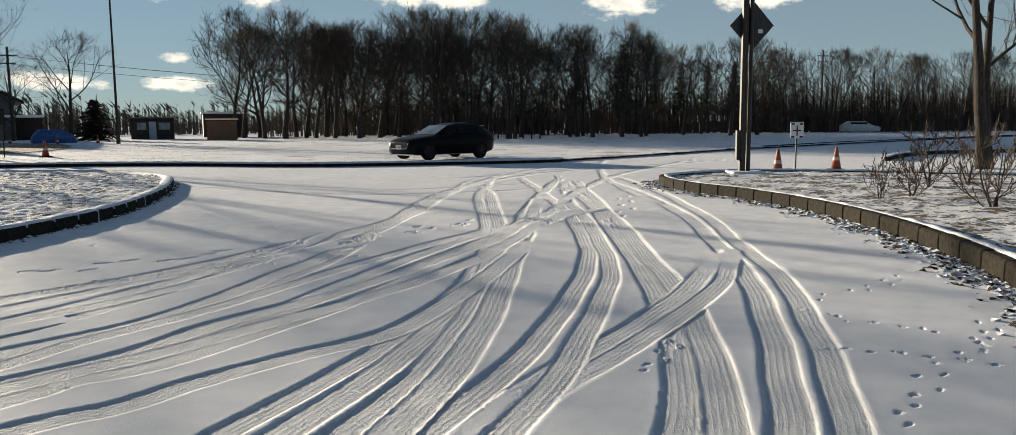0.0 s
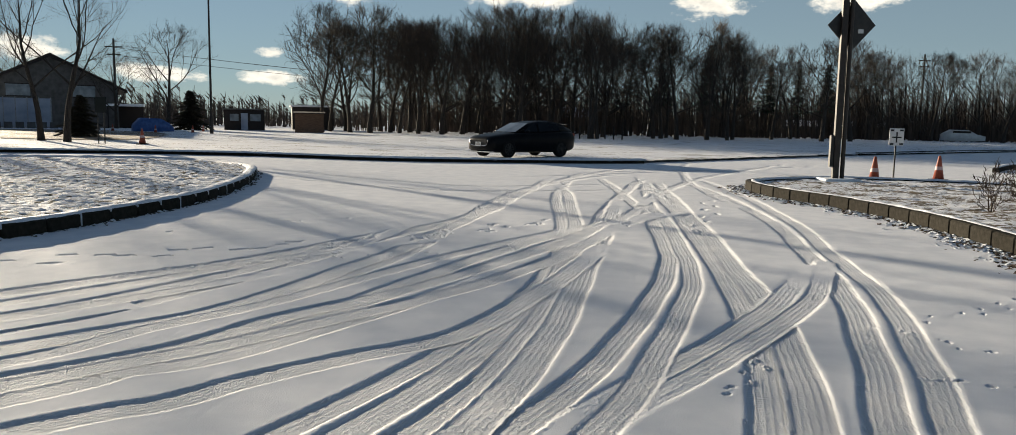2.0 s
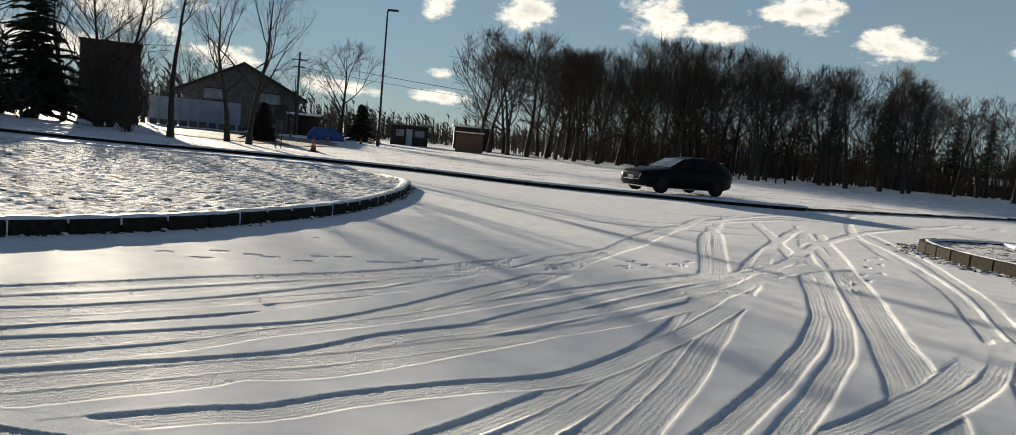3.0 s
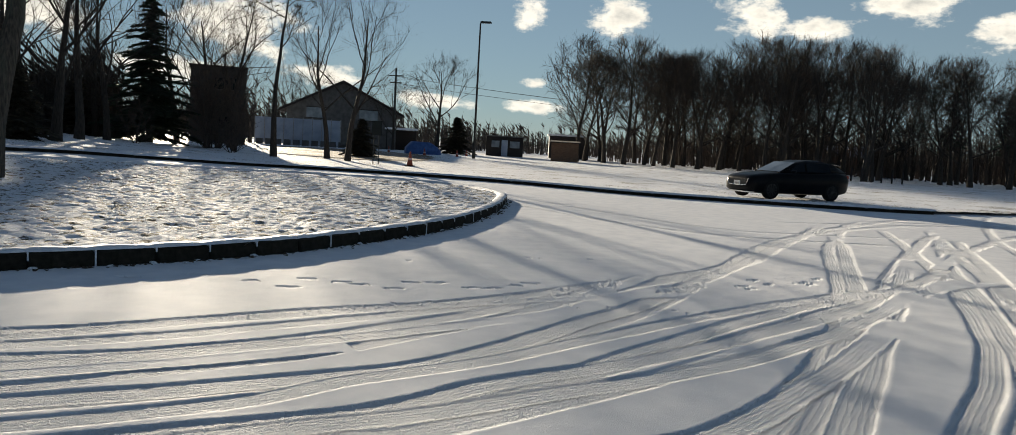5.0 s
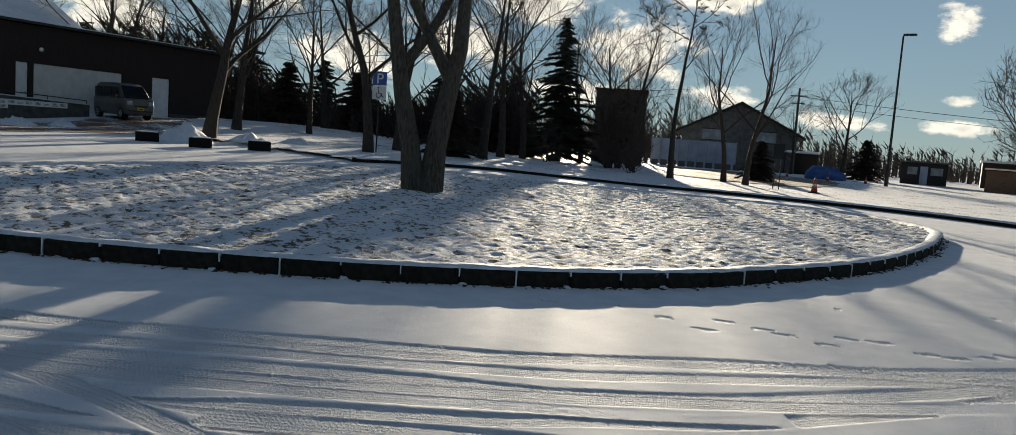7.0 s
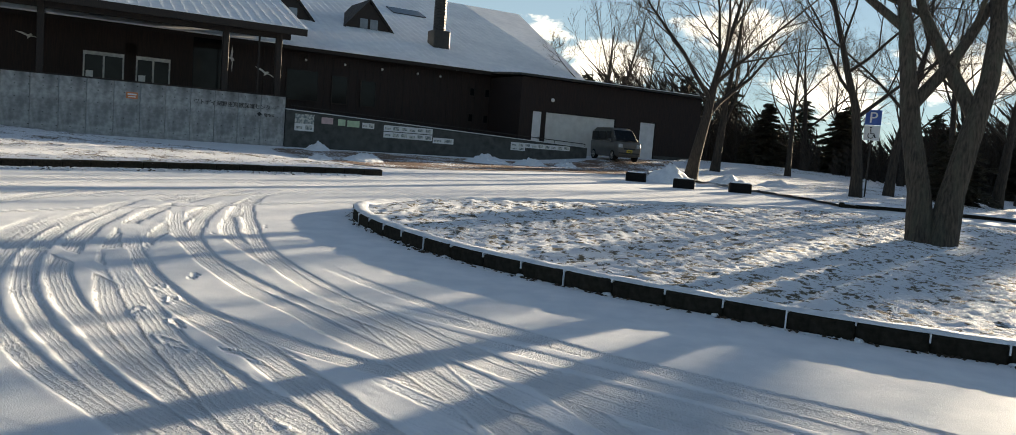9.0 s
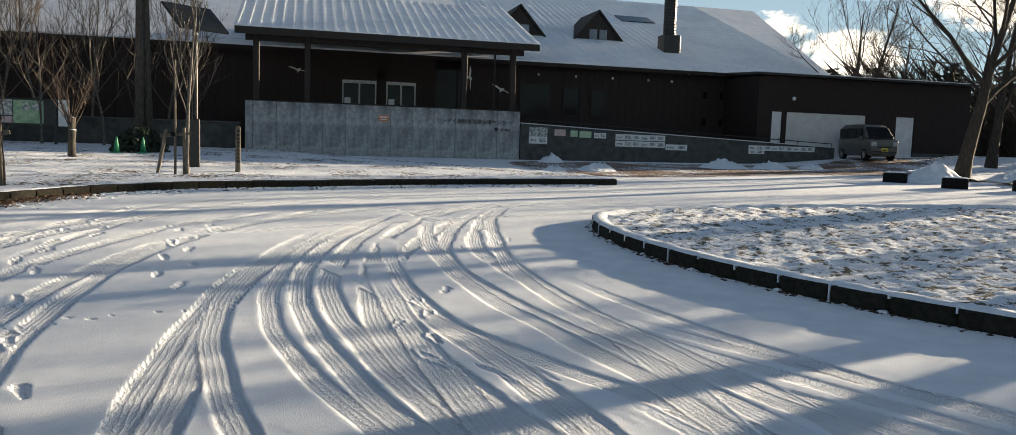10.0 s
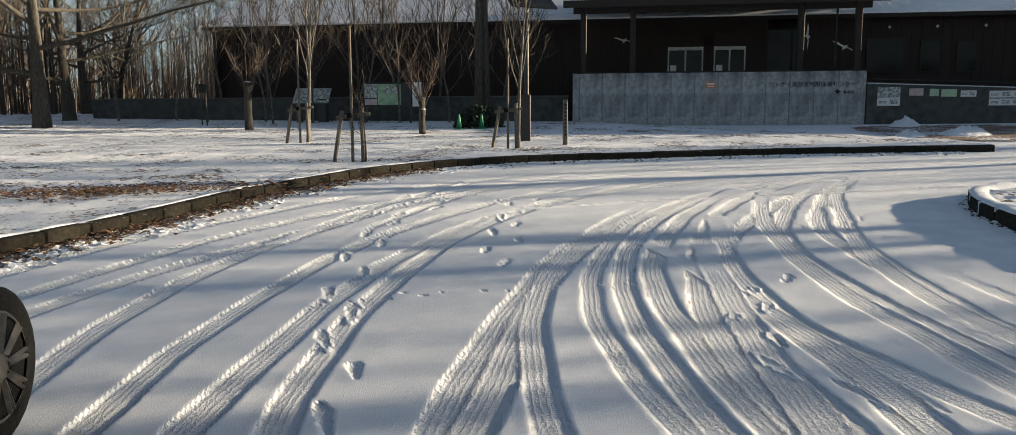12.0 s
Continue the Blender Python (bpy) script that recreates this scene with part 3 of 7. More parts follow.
rut([(-0.66, 3.75), (-0.47, 4.72), (-0.34, 6.13), (-0.28, 8.02), (-0.43, 9.94), (-0.8, 12.6), (-1.3, 15.49), (-1.74, 18.9)])
rut([(-2.03, 3.55), (-1.89, 4.34), (-1.72, 5.45), (-1.63, 6.91), (-1.77, 9.03), (-2.38, 12.42), (-3.27, 16.25), (-4.04, 22.11)])
rut([(-1.74, 3.59), (-1.6, 4.44), (-1.51, 5.57), (-1.51, 7.07), (-1.66, 9.05), (-2.2, 12.44), (-3.19, 17.03)])
rut([(-1.45, 3.63), (-1.34, 4.48), (-1.32, 5.69), (-1.39, 7.38), (-1.51, 9.3), (-1.73, 11.69), (-1.98, 14.45), (-2.16, 19.88)])
rut([(-1.2, 3.67), (-1.14, 4.39), (-1.14, 5.44), (-1.25, 7.1), (-1.43, 9.56), (-1.67, 12.5)])
rut([(-4.22, 4.64), (-3.84, 5.48), (-3.53, 7.01), (-3.49, 9.31), (-3.99, 13.17), (-4.3, 17.76), (-3.68, 22.14)])
rut([(-3.68, 4.02), (-3.24, 4.6), (-2.97, 5.66), (-2.83, 7.19), (-2.56, 8.93), (-2.16, 10.8)])
rut([(-3.38, 4.18), (-3.07, 5.09), (-2.8, 6.49), (-2.49, 7.73), (-2.05, 10.02), (-1.75, 11.69), (-1.46, 14.5)])
rut([(-3.14, 3.42), (-2.8, 3.84), (-2.61, 4.29), (-2.27, 4.91), (-1.81, 5.59), (-1.62, 6.64)])
rut([(-3.5, 3.82), (-3.38, 4.18), (-3.03, 4.63), (-2.68, 5.7)])
rut([(-10.24, 18.18), (-7.75, 17.11), (-5.38, 16.82), (-4.07, 17.44)])
rut([(-10.28, 19.89), (-7.58, 18.6), (-5.5, 18.2), (-4.13, 19.09)])
rut([(-3.91, 23.53), (-1.79, 26.31), (0.32, 29.24), (3.14, 32.8)])
rut([(-2.64, 26.27), (-0.79, 27.91), (1.53, 26.5), (3.36, 26.6)])
rut([(-0.38, 19.02), (-1.05, 23.72), (-1.4, 31.58), (-0.81, 39.39)])
rut([(-1.29, 18.94), (-0.49, 24.36), (1.58, 31.68)])
rut([(-6.61, 4.05), (-6.09, 4.93), (-5.64, 6.11), (-4.97, 7.51), (-4.38, 9.83), (-3.9, 12.2), (-4.18, 15.94), (-4.16, 21.05), (-3.25, 27.63)])
rut([(-6.24, 3.89), (-5.67, 4.91), (-5.31, 5.81), (-4.81, 7.28), (-4.32, 8.88), (-3.97, 10.77), (-3.81, 12.67)])
rut([(-5.93, 3.75), (-5.3, 4.65), (-4.79, 5.97), (-4.39, 8.31)])
rut([(-5.22, 3.6), (-4.91, 4.38), (-4.6, 5.14), (-4.45, 5.88), (-4.29, 7.01)])
rut([(-4.98, 3.51), (-4.41, 4.46), (-3.76, 5.8), (-3.67, 7.57), (-3.64, 9.46), (-3.84, 13.07), (-4.27, 18.93)])
rut([(-4.2, 4.08), (-3.95, 5.05), (-3.59, 5.94), (-3.27, 7.33), (-2.8, 9.32), (-2.18, 11.2)])
rut([(-3.53, 4.59), (-3.2, 5.71), (-2.65, 7.09), (-2.17, 9.11), (-1.83, 10.54)])
rut([(-3.26, 4.8), (-2.79, 5.79), (-2.22, 7.21), (-1.84, 8.76)])
rut([(-4.31, -2.89), (-5.21, -3.63), (-6.55, -4.64), (-8.37, -5.71), (-10.47, -6.5), (-12.97, -6.83), (-16.16, -6.23), (-19.07, -4.9)])
rut([(-4.62, -2.54), (-5.52, -3.38), (-6.95, -4.54), (-8.99, -5.74), (-11.38, -6.59), (-14.19, -6.9)])
rut([(-4.03, -4.19), (-5.23, -5.53), (-6.64, -6.58), (-8.47, -7.51), (-10.75, -8.37), (-13.28, -8.48), (-16.41, -7.77)])
rut([(-4.0, -3.25), (-5.19, -4.42), (-6.8, -5.57), (-8.77, -6.63), (-11.09, -7.33)])
rut([(-4.42, -5.83), (-5.32, -6.38), (-6.47, -6.91), (-7.95, -7.43), (-10.06, -8.16), (-12.93, -8.47)])
rut([(-4.64, -6.58), (-5.99, -7.3), (-7.94, -8.11), (-10.49, -8.67), (-13.8, -8.93)])
rut([(-5.15, -7.77), (-6.48, -8.43), (-8.56, -9.13), (-11.34, -9.68), (-14.46, -9.5), (-17.52, -8.46)])
rut([(-5.13, -1.95), (-5.85, -2.43), (-7.15, -3.23), (-8.77, -4.14), (-10.37, -4.73), (-12.49, -5.22), (-14.78, -5.28), (-17.05, -4.65)])
rut([(-5.46, -1.96), (-6.65, -2.73), (-8.24, -3.71), (-10.2, -4.61)])
rut([(-5.5, -1.52), (-6.21, -2.19), (-7.13, -2.96), (-8.44, -3.87), (-9.94, -4.6)])
rut([(-5.93, -1.03), (-6.65, -1.88), (-7.73, -2.87), (-9.2, -3.86), (-11.22, -4.78), (-13.59, -5.32)])
rut([(-6.07, -0.87), (-6.83, -1.67), (-8.08, -2.8), (-9.66, -3.81), (-11.89, -4.76), (-13.96, -5.19)])
rut([(-6.23, -0.68), (-7.01, -1.46), (-8.27, -2.58), (-9.56, -3.43), (-11.82, -4.43)])
rut([(-6.78, -1.02), (-7.82, -1.88), (-9.31, -2.82), (-11.19, -3.72), (-13.56, -4.56), (-15.76, -4.82)])
rut([(-6.48, -0.4), (-7.47, -1.33), (-9.21, -2.54), (-10.98, -3.32), (-13.6, -3.98), (-15.97, -4.24)])
rut([(-6.68, -0.17), (-7.5, -0.89), (-8.42, -1.76), (-9.77, -2.69)])
rut([(-7.16, 0.12), (-7.53, -0.49), (-8.22, -1.42), (-9.35, -2.36)])
rut([(-8.22, -0.06), (-9.13, -0.93), (-10.27, -2.06), (-11.93, -3.13), (-13.88, -3.82)])
rut([(-8.69, -0.14), (-9.7, -0.84), (-10.99, -1.88), (-12.66, -2.94), (-15.27, -3.82)])
rut([(-8.81, 0.87), (-7.67, 2.24), (-6.48, 3.87), (-5.78, 5.62), (-5.18, 6.92)])
rut([(-7.52, 1.01), (-6.77, 1.98), (-6.15, 2.87), (-5.58, 3.93), (-5.06, 5.01)])
rut([(-7.94, -1.21), (-6.89, -0.22), (-5.91, 0.61)])
rut([(-10.98, -1.68), (-9.28, -0.44), (-8.1, 0.58), (-7.23, 1.34), (-6.14, 1.97)])
rut([(-15.41, -3.72), (-11.74, -2.18), (-9.73, -0.94), (-8.57, 0.07), (-7.49, 0.95), (-6.85, 1.69), (-6.23, 2.51)])
rut([(-11.99, -3.32), (-9.75, -1.78), (-8.18, -0.38), (-7.22, 0.52), (-6.35, 1.13)])
rut([(-7.65, -1.47), (-6.52, -0.61), (-5.81, -0.04)])

# wheel tracks that keep beside the north kerb and round the far bend
for off, first, last in ((2.3, 5, 11), (3.0, 5, 11), (4.4, 6, 11), (5.1, 6, 11), (6.6, 7, 11)):
    bend = spline(NORTH, 1.0)
    way = np.gradient(bend, axis=0)
    way /= np.linalg.norm(way, axis=1)[:, None]
    bend = bend + np.stack([way[:, 1], -way[:, 0]], 1) * off
    near_by = [int(np.argmin(np.hypot(*(spline(NORTH, 1.0) - NORTH[k]).T))) for k in (first, last)]
    rut([tuple(q) for q in bend[near_by[0]:near_by[1]:4]], 0.2, 0.011)
press_tracks()
# people's and small animals' prints
steps([(-8.0, 6.2), (-6.0, 7.8), (-4.2, 9.6), (-3.0, 11.2), (-2.4, 13.0)], 0.55)
steps([(-6.6, 7.0), (-5.2, 8.6), (-3.6, 10.6), (-2.6, 12.4)], 0.5, 0.3)
steps([(-0.5, 12.0), (-0.2, 14.5), (-0.4, 17.5)], 0.6)
steps([(-4.7, -1.9), (-5.3, -2.9), (-6.7, -4.8), (-8.1, -6.2), (-9.2, -7.2), (-10.5, -7.8), (-12.5, -8.6)], 0.7, 0.22, 1.05, 1.3)
steps([(-8.4, -4.6), (-9.2, -5.1), (-9.8, -5.7), (-11.0, -6.6), (-12.6, -7.6)], 0.6, 0.3, 1.0, 1.0)
steps([(-9.6, -8.2), (-11.4, -8.9), (-13.6, -9.6)], 0.55, 0.4)
steps([(-7.0, -0.7), (-7.8, -1.6), (-9.0, -2.0), (-10.0, -2.3)], 0.5, 0.25, 0.9, 0.8)
for trail in ([(1.2, 6.9), (1.6, 6.4), (2.1, 6.2), (2.6, 5.6)], [(1.3, 4.2), (1.6, 4.7), (1.9, 5.2), (2.4, 5.9), (2.7, 6.6)],
              [(1.2, 5.6), (1.8, 5.5), (2.6, 5.2), (3.2, 5.0)], [(1.5, 7.2), (2.2, 7.8), (2.8, 8.8)], [(0.0, 4.9), (0.2, 5.3), (0.25, 5.8)],
              [(-5.5, 6.6), (-4.9, 7.6), (-4.0, 8.3), (-3.1, 8.9), (-2.2, 9.6), (-1.2, 10.6)], [(-8.6, -3.0), (-7.6, -3.8), (-6.9, -4.3), (-6.0, -4.6)],
              [(-11.4, -3.4), (-12.4, -3.0), (-13.6, -2.6)], [(-7.0, 9.2), (-6.2, 10.6), (-5.2, 11.8)]):
    steps(trail, 0.17, 0.09, 0.33)


def relief_at(x, y):
    i, j = (x - X0) / CELL - 0.5, (y - Y0) / CELL - 0.5
    i0, j0 = np.clip(i.astype(int), 0, NX - 2), np.clip(j.astype(int), 0, NY - 2)
    a, b = np.clip(i - i0, 0, 1), np.clip(j - j0, 0, 1)
    h = (relief[i0, j0] * (1 - a) + relief[i0 + 1, j0] * a) * (1 - b) + (relief[i0, j0 + 1] * (1 - a) + relief[i0 + 1, j0 + 1] * a) * b
    inside = (i > 1) & (i < NX - 2) & (j > 1) & (j < NY - 2)
    return np.where(inside, h, 0)


def waves(x, y, scale, seed):
    """Cheap smooth unevenness from a few crossed waves."""
    g = np.random.default_rng(seed)
    h = np.zeros_like(x)
    for k in range(9):
        a, f = g.uniform(0, 2 * math.pi), scale * g.uniform(0.6, 2.2)
        h += np.sin((x * math.cos(a) + y * math.sin(a)) * f + g.uniform(0, 6)) / 9
    return h


def grid_mesh(name, x, y, z, mask, material):
    """A sheet over a grid of points; mask: which of its cells are kept."""
    nx, ny = x.shape
    ids = np.arange(nx * ny).reshape(nx, ny)
    q = np.stack([ids[:-1, :-1], ids[1:, :-1], ids[1:, 1:], ids[:-1, 1:]], -1)[mask]
    used = np.unique(q)
    back = np.zeros(nx * ny, np.int64)
    back[used] = np.arange(len(used))
    q = back[q]
    co = np.stack([x, y, z], -1).reshape(-1, 3)[used]
    me = bpy.data.meshes.new(name)
    me.vertices.add(len(co))
    me.vertices.foreach_set("co", co.astype(np.float32).ravel())
    me.loops.add(q.size)
    me.loops.foreach_set("vertex_index", q.astype(np.int32).ravel())
    me.polygons.add(len(q))
    me.polygons.foreach_set("loop_start", np.arange(0, q.size, 4, dtype=np.int32))
    me.polygons.foreach_set("use_smooth", np.ones(len(q), bool))
    me.materials.append(material)
    me.update(calc_edges=True)
    me.validate()
    return me


# the ground: one sheet to the horizon, finest where the ruts lie close by
fine_az = np.arange(-62, 176, 0.18)
coarse_az = np.arange(178, 298.1, 3.0)
az = np.radians(np.r_[fine_az, coarse_az])
steps_out = [2.2]
while steps_out[-1] < 31:
    steps_out.append(steps_out[-1] + min(max(0.00088 * steps_out[-1] ** 2, 0.017), 0.10))
rad = np.r_[0.05, 0.5, np.arange(0.9, 2.19, 0.03), steps_out, 32.0 * 1.06 ** np.arange(0, 64)]
A, R = np.meshgrid(az, rad, indexing="ij")
gx, gy = -1.5 - np.sin(A) * R, 1.2 + np.cos(A) * R
gz = land(gx, gy) + relief_at(gx, gy)
near = 1 - smooth_step(25, 40, R)
gz += near * (0.006 * waves(gx, gy, 1.6, 5) + 0.0025 * waves(gx, gy, 9, 6))
ground = new("ground", grid_mesh("ground", gx, gy, gz, np.ones((len(az) - 1, len(rad) - 1), bool), M["road_snow"]))
gi, gj = np.clip(((gx - X0) / CELL).astype(int), 0, NX - 1), np.clip(((gy - Y0) / CELL).astype(int), 0, NY - 1)
tread = np.stack([np.clip((-relief_at(gx, gy) - 0.0035) / 0.004, 0, 1) * near, across[gi, gj], along[gi, gj]], -1)
ground.data.attributes.new("tread", "FLOAT_VECTOR", "POINT").data.foreach_set("vector", tread.astype(np.float32).ravel())
tagged(ground, "snow-covered car park road crossed by curving tyre tracks", "ground", kind="structure")

# ---- kerbs and lawns ----


def inside(x, y, poly):
    out = np.zeros(x.shape, bool)
    p = np.asarray(poly)
    for (ax, ay), (bx, by) in zip(p, np.roll(p, -1, 0)):
        cross = ((ay > y) != (by > y)) & (x < (bx - ax) * (y - ay) / (by - ay + 1e-12) + ax)
        out ^= cross
    return out


def lawn(name, poly, up, cell, bumps, material, label, kind="lawn"):
    lo, hi = poly.min(0), poly.max(0)
    x, y = np.meshgrid(np.arange(lo[0], hi[0] + cell, cell), np.arange(lo[1], hi[1] + cell, cell), indexing="ij")
    z = land(x, y) + up + bumps * (0.8 * waves(x, y, 4.5, 11) + 0.9 * waves(x, y, 12.0, 12) + 0.8 * waves(x, y, 24.0, 13))
    mask = inside(x[:-1, :-1] + cell / 2, y[:-1, :-1] + cell / 2, poly)
    return tagged(new(name, grid_mesh(name, x, y, z, mask, material)), label, kind, kind="structure")


def kerb(line, name, label, high=0.17, block=0.62, wide=0.15, flip=1, bare=False):
    """Kerb stones end to end along a line, with a cap of snow over them."""
    base = tagged(new(name), label, "kerb", kind="structure")
    pts = spline(line, block)
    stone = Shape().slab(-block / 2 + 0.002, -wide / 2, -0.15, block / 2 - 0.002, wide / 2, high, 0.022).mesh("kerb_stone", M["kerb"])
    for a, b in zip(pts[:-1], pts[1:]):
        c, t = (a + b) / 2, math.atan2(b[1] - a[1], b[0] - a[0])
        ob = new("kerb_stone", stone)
        ob.parent = base
        z = land_at(*c) + rng.uniform(-0.006, 0.006)
        pitch = math.atan2(land_at(*b) - land_at(*a), block)
        ob.matrix_local = Matrix.LocRotScale((c[0], c[1], z), Euler((rng.uniform(-0.015, 0.015), -pitch, t + rng.uniform(-0.004, 0.004))), (np.linalg.norm(b - a) / block, 1, 1))
    if not bare and high == 0.17:
        plugs = Shape()
        for k in range(1, len(pts) - 1):
            d = pts[k + 1] - pts[k - 1]
            m = Matrix.LocRotScale((pts[k][0], pts[k][1], land_at(*pts[k])), Euler((0, 0, math.atan2(d[1], d[0]))), (1, 1, 1))
            low = rng.uniform(0.08, 0.15) if k % 4 else 0.0
            plugs.box(-0.007, -wide / 2 - 0.003, low, 0.007, wide / 2 + 0.003, high + 0.006, m)
            if k % 2:
                plugs.ball(m @ Vector((rng.uniform(-0.1, 0.1), wide / 2 + 0.02, 0.0)), 0.05, 0.6, 0.6, 7, 5)
        part("joint_snow", plugs, M["kerb_snow"], base, "snow packed in the joints of the kerb")
    fine = spline(line, 0.08)
    d = np.gradient(fine, axis=0)
    d /= np.linalg.norm(d, axis=1)[:, None]
    n = np.stack([-d[:, 1], d[:, 0]], 1) * flip
    cap = Shape()
    rows = []
    for k, p in enumerate(fine):
        top = land_at(*p) + high
        gap = 0.0 if (k * 0.08) % block > 0.1 else -0.012
        w = 0.012 * math.sin(k * 0.7) + 0.02 * noise.noise((p[0] * 2, p[1] * 2, 3))
        prof = [(-wide / 2 + 0.012 - gap + abs(w) * 0.6, 0.002), (-wide / 2 + 0.03 - gap + abs(w) * 0.6, 0.022 + gap + w * 0.4), (0.0, 0.036 + gap + w * 0.5), (wide / 2 + 0.05, 0.03 + w * 0.4), (wide / 2 + 0.14, -0.03)]
        if bare:
            prof = [(wide / 2 - 0.05 + abs(w) * 2, -0.03), (wide / 2 - 0.02 + abs(w) * 2, 0.006 + w * 0.3), (wide / 2 + 0.03, 0.012 + w * 0.5), (wide / 2 + 0.08, 0.01 + w * 0.4), (wide / 2 + 0.16, -0.03)]
        rows.append([(p[0] + n[k][0] * u, p[1] + n[k][1] * u, top + h) for u, h in prof])
    m = 5
    cap.add([q for r in rows for q in r], [(i * m + j, (i + 1) * m + j, (i + 1) * m + j + 1, i * m + j + 1) for i in range(len(rows) - 1) for j in range(m - 1)])
    if flip > 0:
        cap.f = [tuple(reversed(q)) for q in cap.f]
    part("snow_cap", cap, M["kerb_snow"], base, "uneven strip of snow on the kerb", True)
    return base


lawn("lawn_1", spline(ISLAND, 0.2, True), 0.148, 0.065, 0.036, M["lawn_island"], "turf island under thin lumpy snow")
lawn("lawn_2", np.vstack([spline(OUTER, 0.5), [(-40, 6), (-60, 12), (-75, 45), (-60, 85), (10, 118), (40, 90), (6, 46)]]), 0.10, 0.36, 0.034, M["lawn_outer"], "wide snow-covered lawn before the grove")
lawn("lawn_3", np.vstack([spline(RIGHT, 0.25), [(20, 10), (12, -3)]]), 0.150, 0.095, 0.026, M["lawn_right"], "verge with patchy snow over brown grass")
lawn("lawn_4", np.vstack([spline(NORTH, 0.25), [(-27.5, -5.0), (-32, -21), (-36, -60), (15, -60), (20, -8)]]), 0.155, 0.17, 0.034, M["lawn_north"], "trodden snowy lawn in front of the building")
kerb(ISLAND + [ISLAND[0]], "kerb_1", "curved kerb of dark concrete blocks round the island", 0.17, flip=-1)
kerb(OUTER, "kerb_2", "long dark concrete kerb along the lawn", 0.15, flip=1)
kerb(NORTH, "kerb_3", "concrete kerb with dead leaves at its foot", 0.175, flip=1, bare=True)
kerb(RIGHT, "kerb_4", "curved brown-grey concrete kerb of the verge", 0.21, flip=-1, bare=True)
kerb([(9.3, 32.5), (11.2, 36.5), (14.0, 39.6), (19.0, 41.5), (30.0, 42.5)], "kerb_5", "low dark kerb round a tree bed", 0.16)
kerb([(7.1, 48.0), (13.6, 57.5), (19.8, 64.4), (29.3, 75.6), (45.0, 92.0)], "kerb_6", "low dark kerb across the far lot", 0.16)


